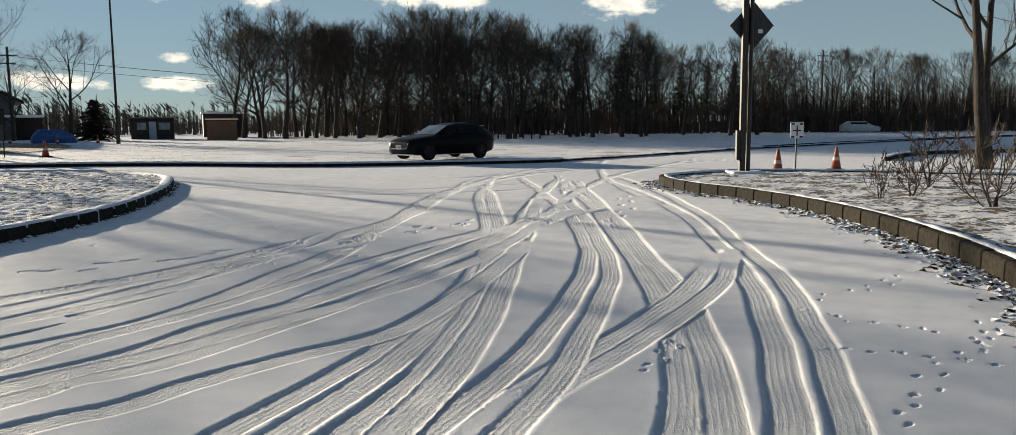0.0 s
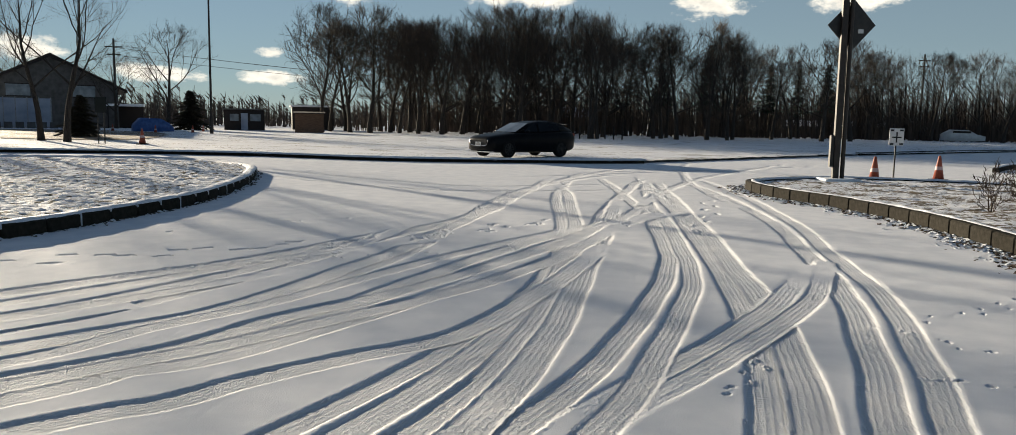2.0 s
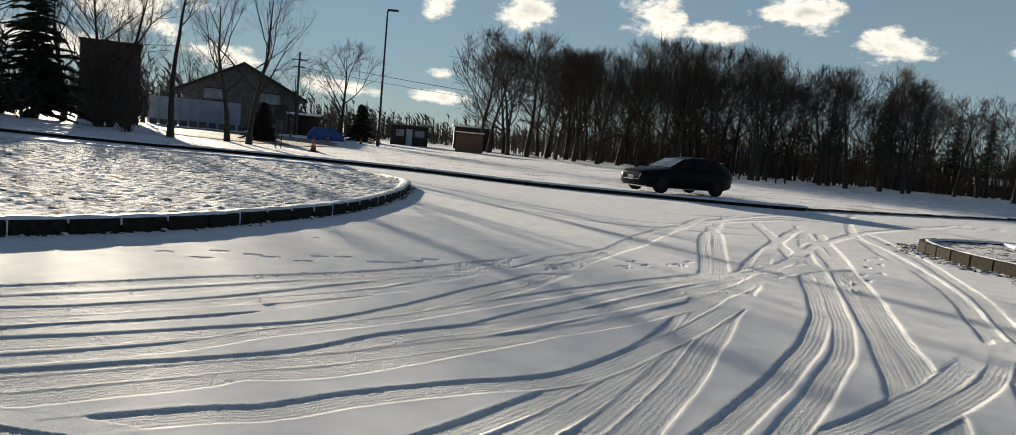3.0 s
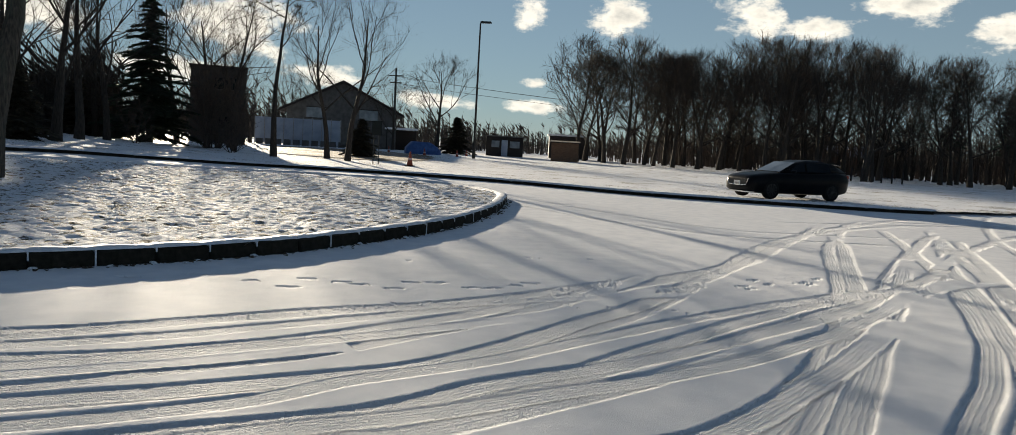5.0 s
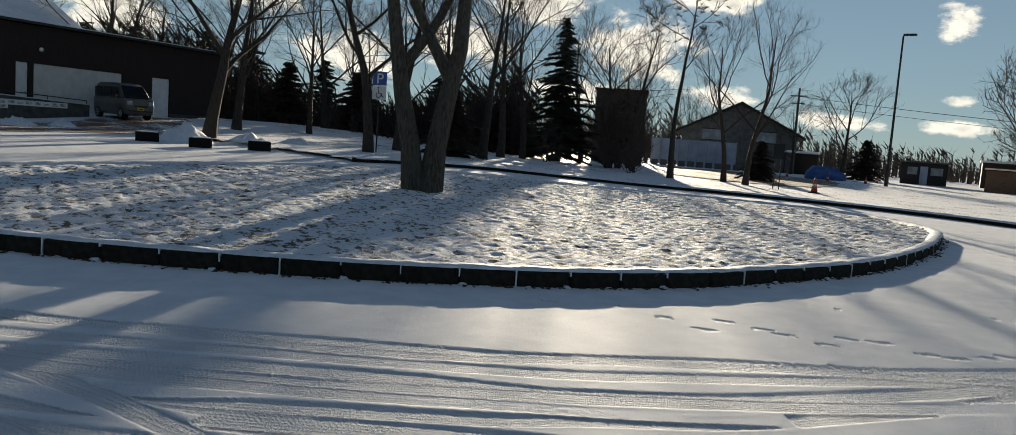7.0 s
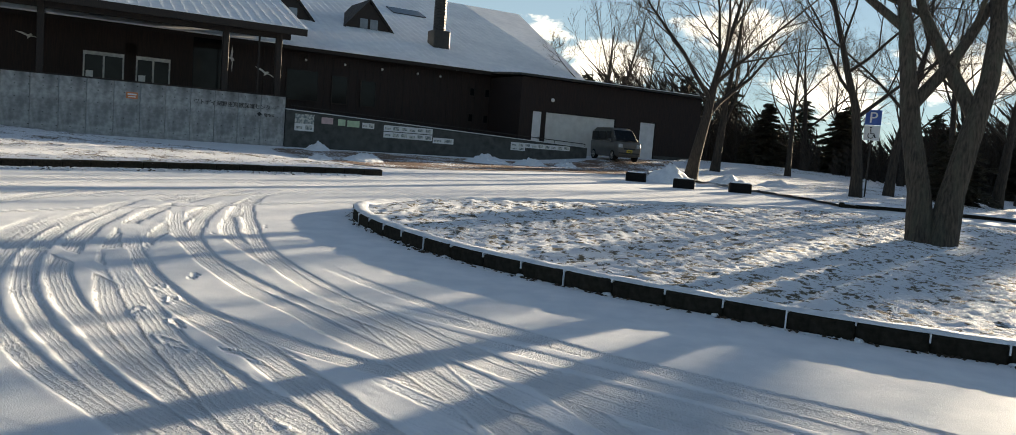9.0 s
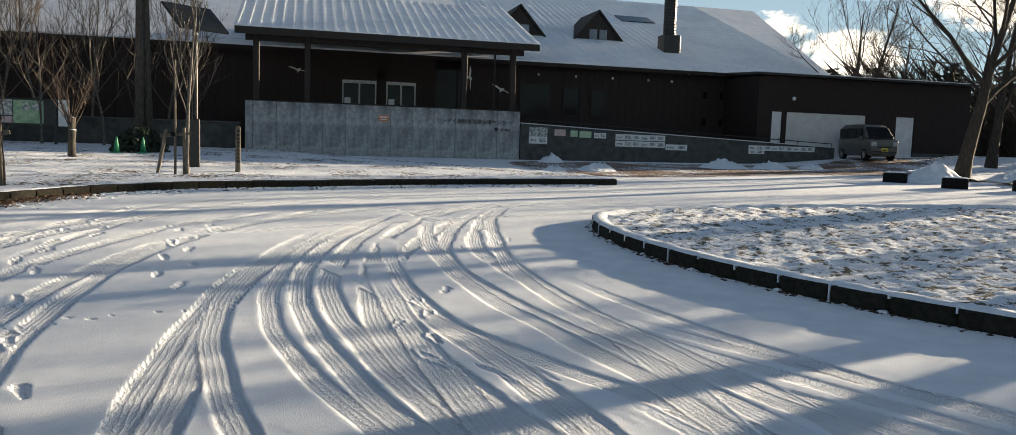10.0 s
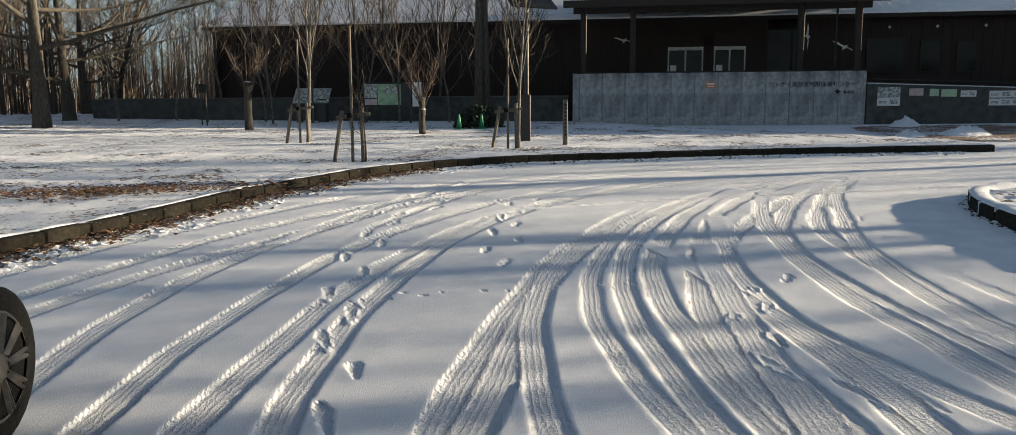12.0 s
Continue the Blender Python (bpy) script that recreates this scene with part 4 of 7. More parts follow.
# ---- trees ----
def skeleton_of(seed, height, radius, limbs=6, forks=6, twigs=5, sprays=3, clear=0.3, spread=0.85, lean=(0, 0), rise=0.35, stems=1, thin=1.0, crook=0.10, fork_len=0.46, axis=None, segs=2, fork_sides=4, bough=0.42):
    """Branches of a bare tree as lists of points and radii, thick ones and thin ones apart."""
    g = random.Random(seed)
    thick, fine = [], []

    def vec(d, a):
        v = Vector((g.uniform(-1, 1), g.uniform(-1, 1), g.uniform(-1, 1)))
        return (d + a * v).normalized()

    def grow(start, d, length, r0, r1, segs, wander, up):
        pts, radii, p = [start.copy()], [r0], start.copy()
        for k in range(segs):
            d = vec(d, wander)
            d = (d + Vector((0, 0, up))).normalized()
            p = p + d * (length / segs)
            pts.append(p.copy())
            radii.append(r0 + (r1 - r0) * (k + 1) / segs)
        return pts, radii

    def along(pts, radii, t):
        k = min(int(t * (len(pts) - 1)), len(pts) - 2)
        f = t * (len(pts) - 1) - k
        return pts[k].lerp(pts[k + 1], f), radii[k] + (radii[k + 1] - radii[k]) * f, (pts[k + 1] - pts[k]).normalized()

    for stem in range(stems):
        turn = 2 * math.pi * stem / stems + g.uniform(0, 1)
        d0 = Vector((lean[0], lean[1], 1.0))
        off = Vector((0, 0, -0.15))
        if stems > 1:
            if axis is not None:
                turn = axis + math.pi * stem
            d0 += Vector((math.cos(turn), math.sin(turn), 0)) * (0.16 if axis is None else 0.055 if stem == 0 else 0.035)
            off += Vector((math.cos(turn), math.sin(turn), 0)) * radius * 0.75
        rs = radius * (1 if stem == 0 else 0.82)
        pts, radii = grow(off, d0.normalized(), height * 0.82, rs * 1.15, rs * 0.22, 9, crook, 0.03)
        radii[0] *= 1.2
        thick.append((pts, radii, 9))
        a0 = g.uniform(0, 6.28)
        for i in range(limbs):
            t = clear + (0.98 - clear) * (i + g.uniform(0.1, 0.9)) / limbs
            p, r, d = along(pts, radii, t)
            a = a0 + 2.4 * i + g.uniform(-0.4, 0.4)
            out = Vector((math.cos(a), math.sin(a), 0))
            dl = (out * spread + d * (0.55 + 0.5 * t)).normalized()
            ll = height * (0.50 - 0.24 * t) * g.uniform(0.8, 1.2)
            lp, lr = grow(p, dl, ll, r * bough, r * 0.10 + 0.005, 6, 0.17, rise * 0.35)
            thick.append((lp, lr, 6))
            for j in range(forks):
                t2 = 0.22 + 0.76 * (j + g.uniform(0, 1)) / forks
                p2, r2, d2 = along(lp, lr, t2)
                fp, fr = grow(p2, vec((d2 + Vector((0, 0, rise * 0.6))).normalized(), 0.75), ll * fork_len * g.uniform(0.6, 1.2) * (1.15 - 0.5 * t2), max(r2 * 0.5, 0.008), 0.006 * thin, 4 if fork_sides > 3 else 3, 0.22, rise * 0.3)
                thick.append((fp, fr, fork_sides))
                for k in range(twigs):
                    t3 = 0.2 + 0.8 * (k + g.uniform(0, 1)) / twigs
                    p3, r3, d3 = along(fp, fr, min(t3, 0.99))
                    tp, tr = grow(p3, vec((d3 + Vector((0, 0, rise * 0.5))).normalized(), 0.8), height * 0.085 * g.uniform(0.5, 1.3), 0.008 * thin, 0.004 * thin, segs, 0.25, rise * 0.2)
                    fine.append((tp, tr))
                    for q in range(sprays):
                        p4, r4, d4 = along(tp, tr, g.uniform(0.25, 0.98))
                        sp, sr = grow(p4, vec(d4, 0.8), height * 0.048 * g.uniform(0.5, 1.3), 0.005 * thin, 0.0025 * thin, 1, 0.25, 0.06)
                        fine.append((sp, sr))
    return thick, fine


def twig_cone(sh, pts, r):
    """A thin three-sided twig that runs out to a point."""
    k, n = len(sh.v), len(pts)
    for i, p in enumerate(pts[:-1]):
        f = r * (1 - 0.45 * i / n)
        sh.v += [(p.x + f, p.y - f * 0.5, p.z), (p.x - f, p.y - f * 0.5, p.z + f * 0.3), (p.x, p.y + f, p.z - f * 0.3)]
    sh.v.append(tuple(pts[-1]))
    for i in range(n - 2):
        a = k + 3 * i
        sh.f += [(a + j, a + (j + 1) % 3, a + 3 + (j + 1) % 3, a + 3 + j) for j in range(3)]
    a, tip = k + 3 * (n - 2), k + 3 * (n - 1)
    sh.f += [(a + j, a + (j + 1) % 3, tip) for j in range(3)]


def bare_tree(label, seed, height, radius, bark="bark", twig="twig", group="", **how):
    thick, fine = skeleton_of(seed, height, radius, **how)
    top = thing("tree", Matrix(), label, "tree", group)
    wood, crown = Shape(), Shape()
    for pts, radii, sides in thick:
        wood.tube(pts, radii, sides, False)
    for pts, radii in fine:
        twig_cone(crown, pts, radii[0])
    part("trunk", wood, M[bark], top, "", True)
    part("crown", crown, M[twig], top, "bare crown of fine twigs")
    return top


def crown_tree(label, seed, height, radius, width, clear=0.3, limbs=9, boughs=5, subs=4, twigs=4, sprays=2, fine=0.012, bark="bark_shaded", group="", stems=((0.0, 0.0, 0.0, 0.0, 1.0),), limb_r=0.55, crook=0.08, open_low=24.0):
    """A bare broad-leaved tree with a rounded crown. stems: foot x, y, lean x, y, and share of the radius."""
    g = random.Random(seed)
    top = thing("tree", Matrix(), label, "tree", group)
    wood, crown = Shape(), Shape()
    mid = height * (clear + (1 - clear) * 0.40)
    over, under = height - mid, mid - height * clear * 0.72

    def jitter(d, a):
        return (d + a * Vector((g.gauss(0, 0.6), g.gauss(0, 0.6), g.gauss(0, 0.6)))).normalized()

    def room(p, d):
        """How far it is to the crown's outline."""
        t = 0.0
        while t < 14:
            q = p + d * t
            if (q.x * q.x + q.y * q.y) / width**2 + ((q.z - mid) / (over if q.z > mid else under)) ** 2 > 1:
                break
            t += 0.25
        return max(t, 0.35)

    def grow(p, d, length, r0, r1, segs, wander, up):
        pts, radii = [p.copy()], [r0]
        for k in range(segs):
            d = (jitter(d, wander) + Vector((0, 0, up))).normalized()
            p = p + d * (length / segs)
            pts.append(p.copy())
            radii.append(r0 + (r1 - r0) * ((k + 1) / segs) ** 0.8)
        return pts, radii

    def at(pts, radii, t):
        k = min(int(t * (len(pts) - 1)), len(pts) - 2)
        f = t * (len(pts) - 1) - k
        return pts[k].lerp(pts[k + 1], f), radii[k] + (radii[k + 1] - radii[k]) * f, (pts[k + 1] - pts[k]).normalized()

    def aside(d, angle):
        """A direction at about that angle from d, turned round it by chance."""
        n = d.cross(Vector((g.gauss(0, 1), g.gauss(0, 1), g.gauss(0, 1)))).normalized()
        return (d * math.cos(angle) + n * math.sin(angle)).normalized()

    for fx, fy, lx, ly, share in stems:
        r = radius * share
        pts, radii = grow(Vector((fx, fy, -0.15)), Vector((lx, ly, 1)).normalized(), height * 0.86, r * 1.25, r * 0.16, 9, crook, 0.02)
        radii[0] *= 1.15
        wood.tube(pts, radii, 10, False)
        turn, count = g.uniform(0, 6.28), max(3, int(limbs / len(stems) ** 0.5))
        for i in range(count):
            t = (clear + (0.97 - clear) * (i + g.uniform(0.0, 0.8)) / count) / 0.86
            if t > 0.98:
                continue
            p, rl, d = at(pts, radii, t)
            a = turn + 2.4 * i + g.uniform(-0.35, 0.35)
            e = math.radians(open_low + 44 * i / count + g.uniform(-8, 8))
            dl = Vector((math.cos(a) * math.cos(e), math.sin(a) * math.cos(e), math.sin(e)))
            ll = room(p, dl) * g.uniform(0.78, 1.02)
            lp, lr = grow(p, dl, ll, rl * limb_r, rl * 0.10 + 0.006, 6, 0.16, 0.07)
            wood.tube(lp, lr, 6, False)
            for j in range(boughs):
                p2, r2, d2 = at(lp, lr, 0.22 + 0.77 * (j + g.random()) / boughs)
                db = (aside(d2, math.radians(g.uniform(28, 58))) + Vector((0, 0, 0.16))).normalized()
                bl = min(room(p2, db) * g.uniform(0.75, 1.05), ll * g.uniform(0.45, 0.75))
                bp, br = grow(p2, db, bl, max(r2 * 0.6, fine * 1.6), fine * 1.1, 4, 0.2, 0.05)
                wood.tube(bp, br, 4, False)
                for k in range(subs):
                    p3, r3, d3 = at(bp, br, 0.2 + 0.79 * (k + g.random()) / subs)
                    ds = (aside(d3, math.radians(g.uniform(25, 60))) + Vector((0, 0, 0.12))).normalized()
                    sl = min(room(p3, ds) * 1.05, bl * g.uniform(0.4, 0.8))
                    sp, sr = grow(p3, ds, sl, max(r3 * 0.6, fine * 1.1), fine * 0.8, 2, 0.22, 0.04)
                    wood.tube(sp, sr, 3, False)
                    for q in range(twigs):
                        p4, r4, d4 = at(sp, sr, 0.15 + 0.84 * (q + g.random()) / twigs)
                        tl = height * g.uniform(0.035, 0.085)
                        dt = (aside(d4, math.radians(g.uniform(20, 60))) + Vector((0, 0, 0.1))).normalized()
                        twig_cone(crown, [p4, p4 + dt * tl], fine * 0.75)
                        for w in range(sprays):
                            p5 = p4 + dt * tl * g.uniform(0.3, 0.95)
                            twig_cone(crown, [p5, p5 + aside(dt, math.radians(g.uniform(20, 55))) * tl * g.uniform(0.4, 0.8)], fine * 0.5)
    part("trunk", wood, M[bark], top, "", True)
    part("crown", crown, M["twig"], top, "bare crown of fine twigs")
    return top


def conifer(label, seed, height, radius, width, needles="needle", start=0.08, density=1.0, group="", ragged=0.25, taper=0.8):
    g = random.Random(seed)
    top = thing("conifer", Matrix(), label, "tree", group)
    wood, crown = Shape(), Shape()
    wood.tube([(0, 0, -0.15), (0.02, 0, height * 0.4), (0, 0.03, height * 0.98)], [radius * 1.1, radius * 0.65, 0.02], 8)
    for i in range(int(150 * density)):
        t = start + (1 - start) * (i / (150 * density)) ** 0.9
        z, a = height * t, i * 2.4 + g.uniform(-0.4, 0.4)
        ln = width * (1.06 - t) ** taper * g.uniform(1 - ragged * 1.6, 1 + ragged)
        d = Vector((math.cos(a), math.sin(a), g.uniform(-0.28, 0.12))).normalized()
        side = d.cross(Vector((0, 0, 1))).normalized()
        p0 = Vector((0, 0, z))
        wood.tube([p0, p0 + d * ln], [0.03, 0.008], 3, False)
        m = max(6, int(ln * 9))
        for k in range(m):
            c = p0 + d * ln * (0.12 + 0.9 * k / m) + Vector((0, 0, -0.10 * (k / m) ** 2 * ln))
            for s in (-1, 1):
                w = ln * 0.30 * (1.1 - k / m) + 0.12
                e = c + side * s * w * g.uniform(0.6, 1.2) + d * w * 0.6 + Vector((0, 0, g.uniform(-0.22, 0.14) * w - 0.05))
                b = (d * 0.09 + Vector((0, 0, 0.05))) * g.uniform(0.7, 1.4)
                crown.add([c - b, c + b, e], [(0, 1, 2)])
                crown.add([c - b + Vector((0, 0, 0.06)), c + Vector((0, 0, -0.08)), e + Vector((0, 0, g.uniform(-0.15, 0.1)))], [(0, 1, 2)])
    part("trunk", wood, M["bark"], top, "", True)
    part("crown", crown, M[needles], top, "dense dark needle sprays")
    return top


def stand(ob, x, y, turn=0.0, size=1.0, up=0.0, tall=1.0):
    ob.matrix_world = Matrix.LocRotScale((x, y, land_at(x, y) + up), Euler((0, 0, turn)), (size, size, size * tall))
    return ob


def again(ob, x, y, turn=0.0, size=1.0, up=0.0, tall=1.0):
    c = copy_thing(ob, Matrix())
    return stand(c, x, y, turn, size, up, tall)


# the double trunk on the island, the tree by the drive, the tree behind the verge
stand(crown_tree("old bare tree with a forked rough trunk on the island", 5, 12.0, 0.21, 5.6, 0.22, 10, 6, 5, 4, 1, 0.0065, "bark",
                 stems=((-0.07, -0.15, -0.012, -0.03, 0.98), (0.07, 0.15, 0.05, 0.12, 1.08)), limb_r=0.78, crook=0.11, open_low=50), -17.8, 9.0, 0.0, 1, 0.15)
stand(crown_tree("spreading bare tree beside the snowy drive", 8, 10.5, 0.24, 5.8, 0.24, 10, 6, 5, 5, 1, 0.0075, "bark_shaded",
                 stems=((0, 0, 0.0, 0.02, 1.0),), limb_r=0.62, open_low=30), -36.4, 7.5, 0.4, 1, 0.0)
stand(crown_tree("bare tree with two leaning trunks in a kerbed bed", 21, 11.0, 0.19, 6.0, 0.3, 9, 6, 5, 4, 2, 0.009, "bark_shaded",
                 stems=((-0.18, 0.0, -0.10, 0.02, 1.0), (0.22, 0.05, 0.05, 0.03, 0.85)), limb_r=0.6, open_low=18), 10.8, 27.4, 0.9, 1, 0.0)

grove = [crown_tree("tall bare tree of a crowded winter grove", 30 + k, 13.0, 0.20 + 0.02 * (k % 3), 5.0 + 0.6 * (k % 3), 0.15 + 0.05 * (k % 3), 11, 5, 5, 4, 2, 0.019, group="grove", crook=0.08, open_low=32) for k in range(6)]
pine = conifer("dark ragged pine among bare trees", 60, 11.0, 0.2, 2.6, "needle", 0.35, 0.7, "grove", 0.4)
g = random.Random(12)
spots = []
for k in range(66):
    f = g.random()
    row = g.random() ** 1.3
    x = -43 + 62 * f
    y = 76 + 3 * math.sin(f * 9) + (22 * max(0, f - 0.55)) + 34 * row
    spots.append((x, y))
spots += [(-41.0, 77.5), (-38.5, 79.0), (-36.0, 78.5), (-33.5, 80.5), (-31.0, 79.5), (-27.0, 82), (-21.2, 77.2), (-17, 84), (-12, 82), (-6.9, 81.5), (-6.2, 82.3), (-2, 92)]
spots += [(17 + 3.2 * k + g.uniform(-1.5, 1.5), 108 + 0.9 * k + g.uniform(-8, 8)) for k in range(34)]
for k, (x, y) in enumerate(spots):
    tall = g.uniform(0.86, 1.0) * (1.0 if x < -13 else 0.86)
    kind = grove[k % 6]
    if k < 6:
        stand(kind, x, y, g.uniform(0, 6.28), tall)
    else:
        again(kind, x, y, g.uniform(0, 6.28), tall * g.uniform(0.95, 1.08), 0, g.uniform(0.92, 1.0))
for k, (x, y) in enumerate([(-2, 100), (2, 108), (5, 102), (9, 112), (12, 108), (-8, 104), (15, 117), (-3, 112)]):
    stand(pine, x, y, 1.0) if k == 0 else again(pine, x, y, g.uniform(0, 6.28), g.uniform(0.8, 1.0))

# trees between the lawn and the houses, and west of the island
yard = [crown_tree("bare roadside tree with a straight trunk", 80, 11.0, 0.17, 4.2, 0.22, 9, 5, 4, 5, 2, 0.009, open_low=34),
        crown_tree("bare many-branched tree at the lawn's edge", 81, 9.4, 0.15, 3.6, 0.2, 9, 5, 5, 4, 2, 0.0058, open_low=40),
        crown_tree("broad bare tree behind the lawn", 82, 8.8, 0.18, 4.6, 0.2, 10, 5, 4, 5, 2, 0.009, open_low=30)]
stand(yard[0], -42.0, 21.0, 0.3, 1.05, 0.1)
tall_pine = crown_tree("tall thin pine with ragged needle clumps near the top", 63, 12.0, 0.16, 2.6, 0.52, 8, 4, 3, 1, 0, 0.012, "bark_shaded", open_low=10)
tufts, pq = Shape(), random.Random(17)
for k in range(110):
    a, e, r = pq.uniform(0, 6.28), pq.uniform(-0.7, 1.4), pq.uniform(0.45, 1.0)
    c = Vector((math.cos(a) * math.cos(e) * 2.5 * r, math.sin(a) * math.cos(e) * 2.5 * r, 8.8 + math.sin(e) * 2.9 * r))
    for n in range(12):
        d = Vector((pq.gauss(0, 1), pq.gauss(0, 1), pq.gauss(0.3, 0.6))).normalized() * pq.uniform(0.18, 0.34)
        b = Vector((pq.gauss(0, 1), pq.gauss(0, 1), pq.gauss(0, 1))).normalized() * 0.022
        tufts.add([c - b, c + b, c + d], [(0, 1, 2)])
part("needles", tufts, M["needle_brown"], tall_pine, "sparse clumps of dark needles")
stand(tall_pine, -35.8, 32.0, 0.3, 1.0, 0.1)
stand(yard[1], -34.7, 35.0, 1.3, 0.95, 0.1)
again(yard[1], -32.4, 34.3, 4.0, 1.0, 0.1)
stand(yard[2], -51.0, 66.0, 0.0, 1.12)
for k, (x, y, s) in enumerate([(-33.2, 13.3, 1.15), (-36.8, 16.0, 1.25), (-38.2, 21.3, 1.2), (-42.9, 25.0, 1.2), (-45.0, 27.8, 1.15), (-46, 10.5, 1.2),
                               (-58, 30, 1.1), (-62, 24, 1.0), (-55, 42, 1.3), (-48.0, 38.6, 1.1), (-52.5, 37.5, 1.2), (-66, 50, 1.2), (-72, 60, 1.0), (-80, 72, 1.0), (-62, 72, 0.9), (-90, 85, 1.1), (-52, 4, 1.0), (-58, 12, 1.1), (-60, 36, 0.9), (-48, 15, 1.0), (-55, 18, 1.1), (-62, 6, 1.1), (-65, 15, 1.1), (-70, 0, 1.1), (-52, 23, 1.0), (-68, 25, 1.1), (-74, 10, 1.2)]):
    again(yard[k % 3], x, y, g.uniform(0, 6.28), s, 0.05)
spruce = conifer("dense dark ragged spruce", 70, 9.9, 0.22, 3.4, "needle", 0.05, 1.25, "", 0.36, 1.0)
stand(spruce, -48.0, 32.4, 0.4, 1.0)
fir = conifer("broad irregular dark evergreen behind the drive", 72, 7.0, 0.2, 3.0, "needle", 0.06, 0.9, "", 0.5)
stand(fir, -66.0, 12.0, 0.4, 0.95)
for x, y, s, t in [(-74, 17, 1.2, 0.95), (-78, 8, 1.2, 0.95), (-70, 26, 1.0, 0.9), (-82, 26, 1.2, 0.9), (-76, 36, 1.1, 0.9), (-84, 40, 1.1, 0.8), (-64, 4, 1.0, 0.9)]:
    again(fir, x, y, g.uniform(0, 6.28), s * 0.95, 0, t)
shrub_fir = conifer("low rounded dark evergreen shrub", 71, 3.6, 0.12, 2.1, "needle_brown", 0.02, 0.7)
stand(shrub_fir, -53.3, 72.6, 0.0, 1.15)
for x, y, s in [(-37.3, 19.1, 0.9), (-38.6, 42.0, 0.75), (-48, 24, 1.0), (-52, 30, 1.0), (-57, 16, 1.2), (-53, 26, 1.1), (-60, 22, 1.3), (-57, 3, 1.2)]:
    again(shrub_fir, x, y, g.uniform(0, 6.28), s)

tangle = bare_tree("tangled bare shrub beside the dark spruce", 85, 3.0, 0.04, "twig", "twig", limbs=8, forks=5, twigs=4, sprays=2, clear=0.02, spread=1.0, rise=0.4, stems=3, crook=0.2, group="edge shrubs")
stand(tangle, -40.8, 33.4, 0.0, 1.0, 0.1)
for x, y, t, z in ((-42.6, 34.6, 1.0, 1.5), (-39.2, 31.8, 2.1, 0.8), (-44.6, 34.4, 3.0, 1.7), (-46.4, 36.4, 4.0, 1.8), (-45.4, 35.6, 5.2, 1.7), (-44.0, 33.6, 0.4, 1.4), (-50.2, 33.0, 5.0, 1.0), (-52.5, 31.0, 0.6, 1.2), (-43.5, 28.6, 1.7, 0.9), (-54.0, 27.6, 2.7, 1.3)):
    again(tangle, x, y, t, z, 0.05)

# far woods all round the horizon
woods = Shape()


def thicket(sh, x, y, h, w):
    """One far tree: a thin leaning stem with a handful of boughs fanning out of it."""
    lx, ly = g.uniform(-0.07, 0.07) * h, g.uniform(-0.07, 0.07) * h
    sh.add([(x - w, y, -0.3), (x + w, y - w, -0.3), (x, y + w, -0.3), (x + lx, y + ly, h)], [(0, 1, 3), (1, 2, 3), (2, 0, 3)])
    for k in range(9):
        t, a, ln = g.uniform(0.15, 0.95), g.uniform(0, 6.28), h * g.uniform(0.12, 0.30)
        p = Vector((x + lx * t, y + ly * t, h * t))
        q = p + Vector((math.cos(a) * ln * 0.7, math.sin(a) * ln * 0.7, ln * g.uniform(0.5, 1.0)))
        v = w * 0.55
        sh.add([p + Vector((0, 0, -v)), p + Vector((v, v, v)), q], [(0, 1, 2)])


for k in range(9000):
    a = math.radians(g.uniform(-60, 112))
    r = g.uniform(140, 240)
    thicket(woods, -math.sin(a) * r, math.cos(a) * r, g.uniform(2.5, 9.5) * (0.85 + 0.25 * math.sin(a * 9)), g.uniform(0.10, 0.28))
for k in range(2600):
    f = g.random()
    x = 12 + 105 * f
    thicket(woods, x, 108 + 0.25 * (x - 12) + g.uniform(0, 32), g.uniform(3, 9.0), g.uniform(0.06, 0.14))
part("far_woods", woods, M["woods"])
tagged(bpy.data.objects["far_woods"], "brown winter woods along the horizon", "woods", kind="stuff")

brush = Shape()
for k in range(1500):
    x = -46 + 66 * g.random()
    thicket(brush, x, 94 + 0.35 * max(0, x + 10) + g.uniform(0, 30), g.uniform(2.0, 7.5), g.uniform(0.05, 0.13))
tagged(part("undergrowth", brush, M["woods"]), "dark leafless undergrowth between the grove trunks", "undergrowth", kind="stuff")

margin = Shape()
for k in range(4200):
    a = math.radians(g.uniform(58, 101))
    r = g.uniform(56, 100)
    x, y = -1.5 - math.sin(a) * r, 1.2 + math.cos(a) * r
    thicket(margin, x, y, g.uniform(3.0, 6.5) * (0.8 + 0.35 * math.sin(a * 14)) + land_at(x, y), g.uniform(0.06, 0.15))
tagged(part("wood_margin", margin, M["bark_shaded"]), "dark thicket of leafless scrub behind the drive", "woods", kind="stuff")


# ---- the visitor centre ----
def on_site(s, w, z):
    """A place by the building's own length, depth and height."""
    p = BL + s * BU + w * BB
    return Vector((p[0], p[1], z))


SITE = Matrix(((BU[0], BB[0], 0, BL[0]), (BU[1], BB[1], 0, BL[1]), (0, 0, 1, 0), (0, 0, 0, 1)))   # x along the front, y into the building
centre = thing("visitor_centre", SITE, "long dark red timber building under a snowy metal roof", "building")


def b_part(name, shape, mat, parent=None, label="", smooth=False):
    return part(name, shape, M[mat], parent or centre, label, smooth)


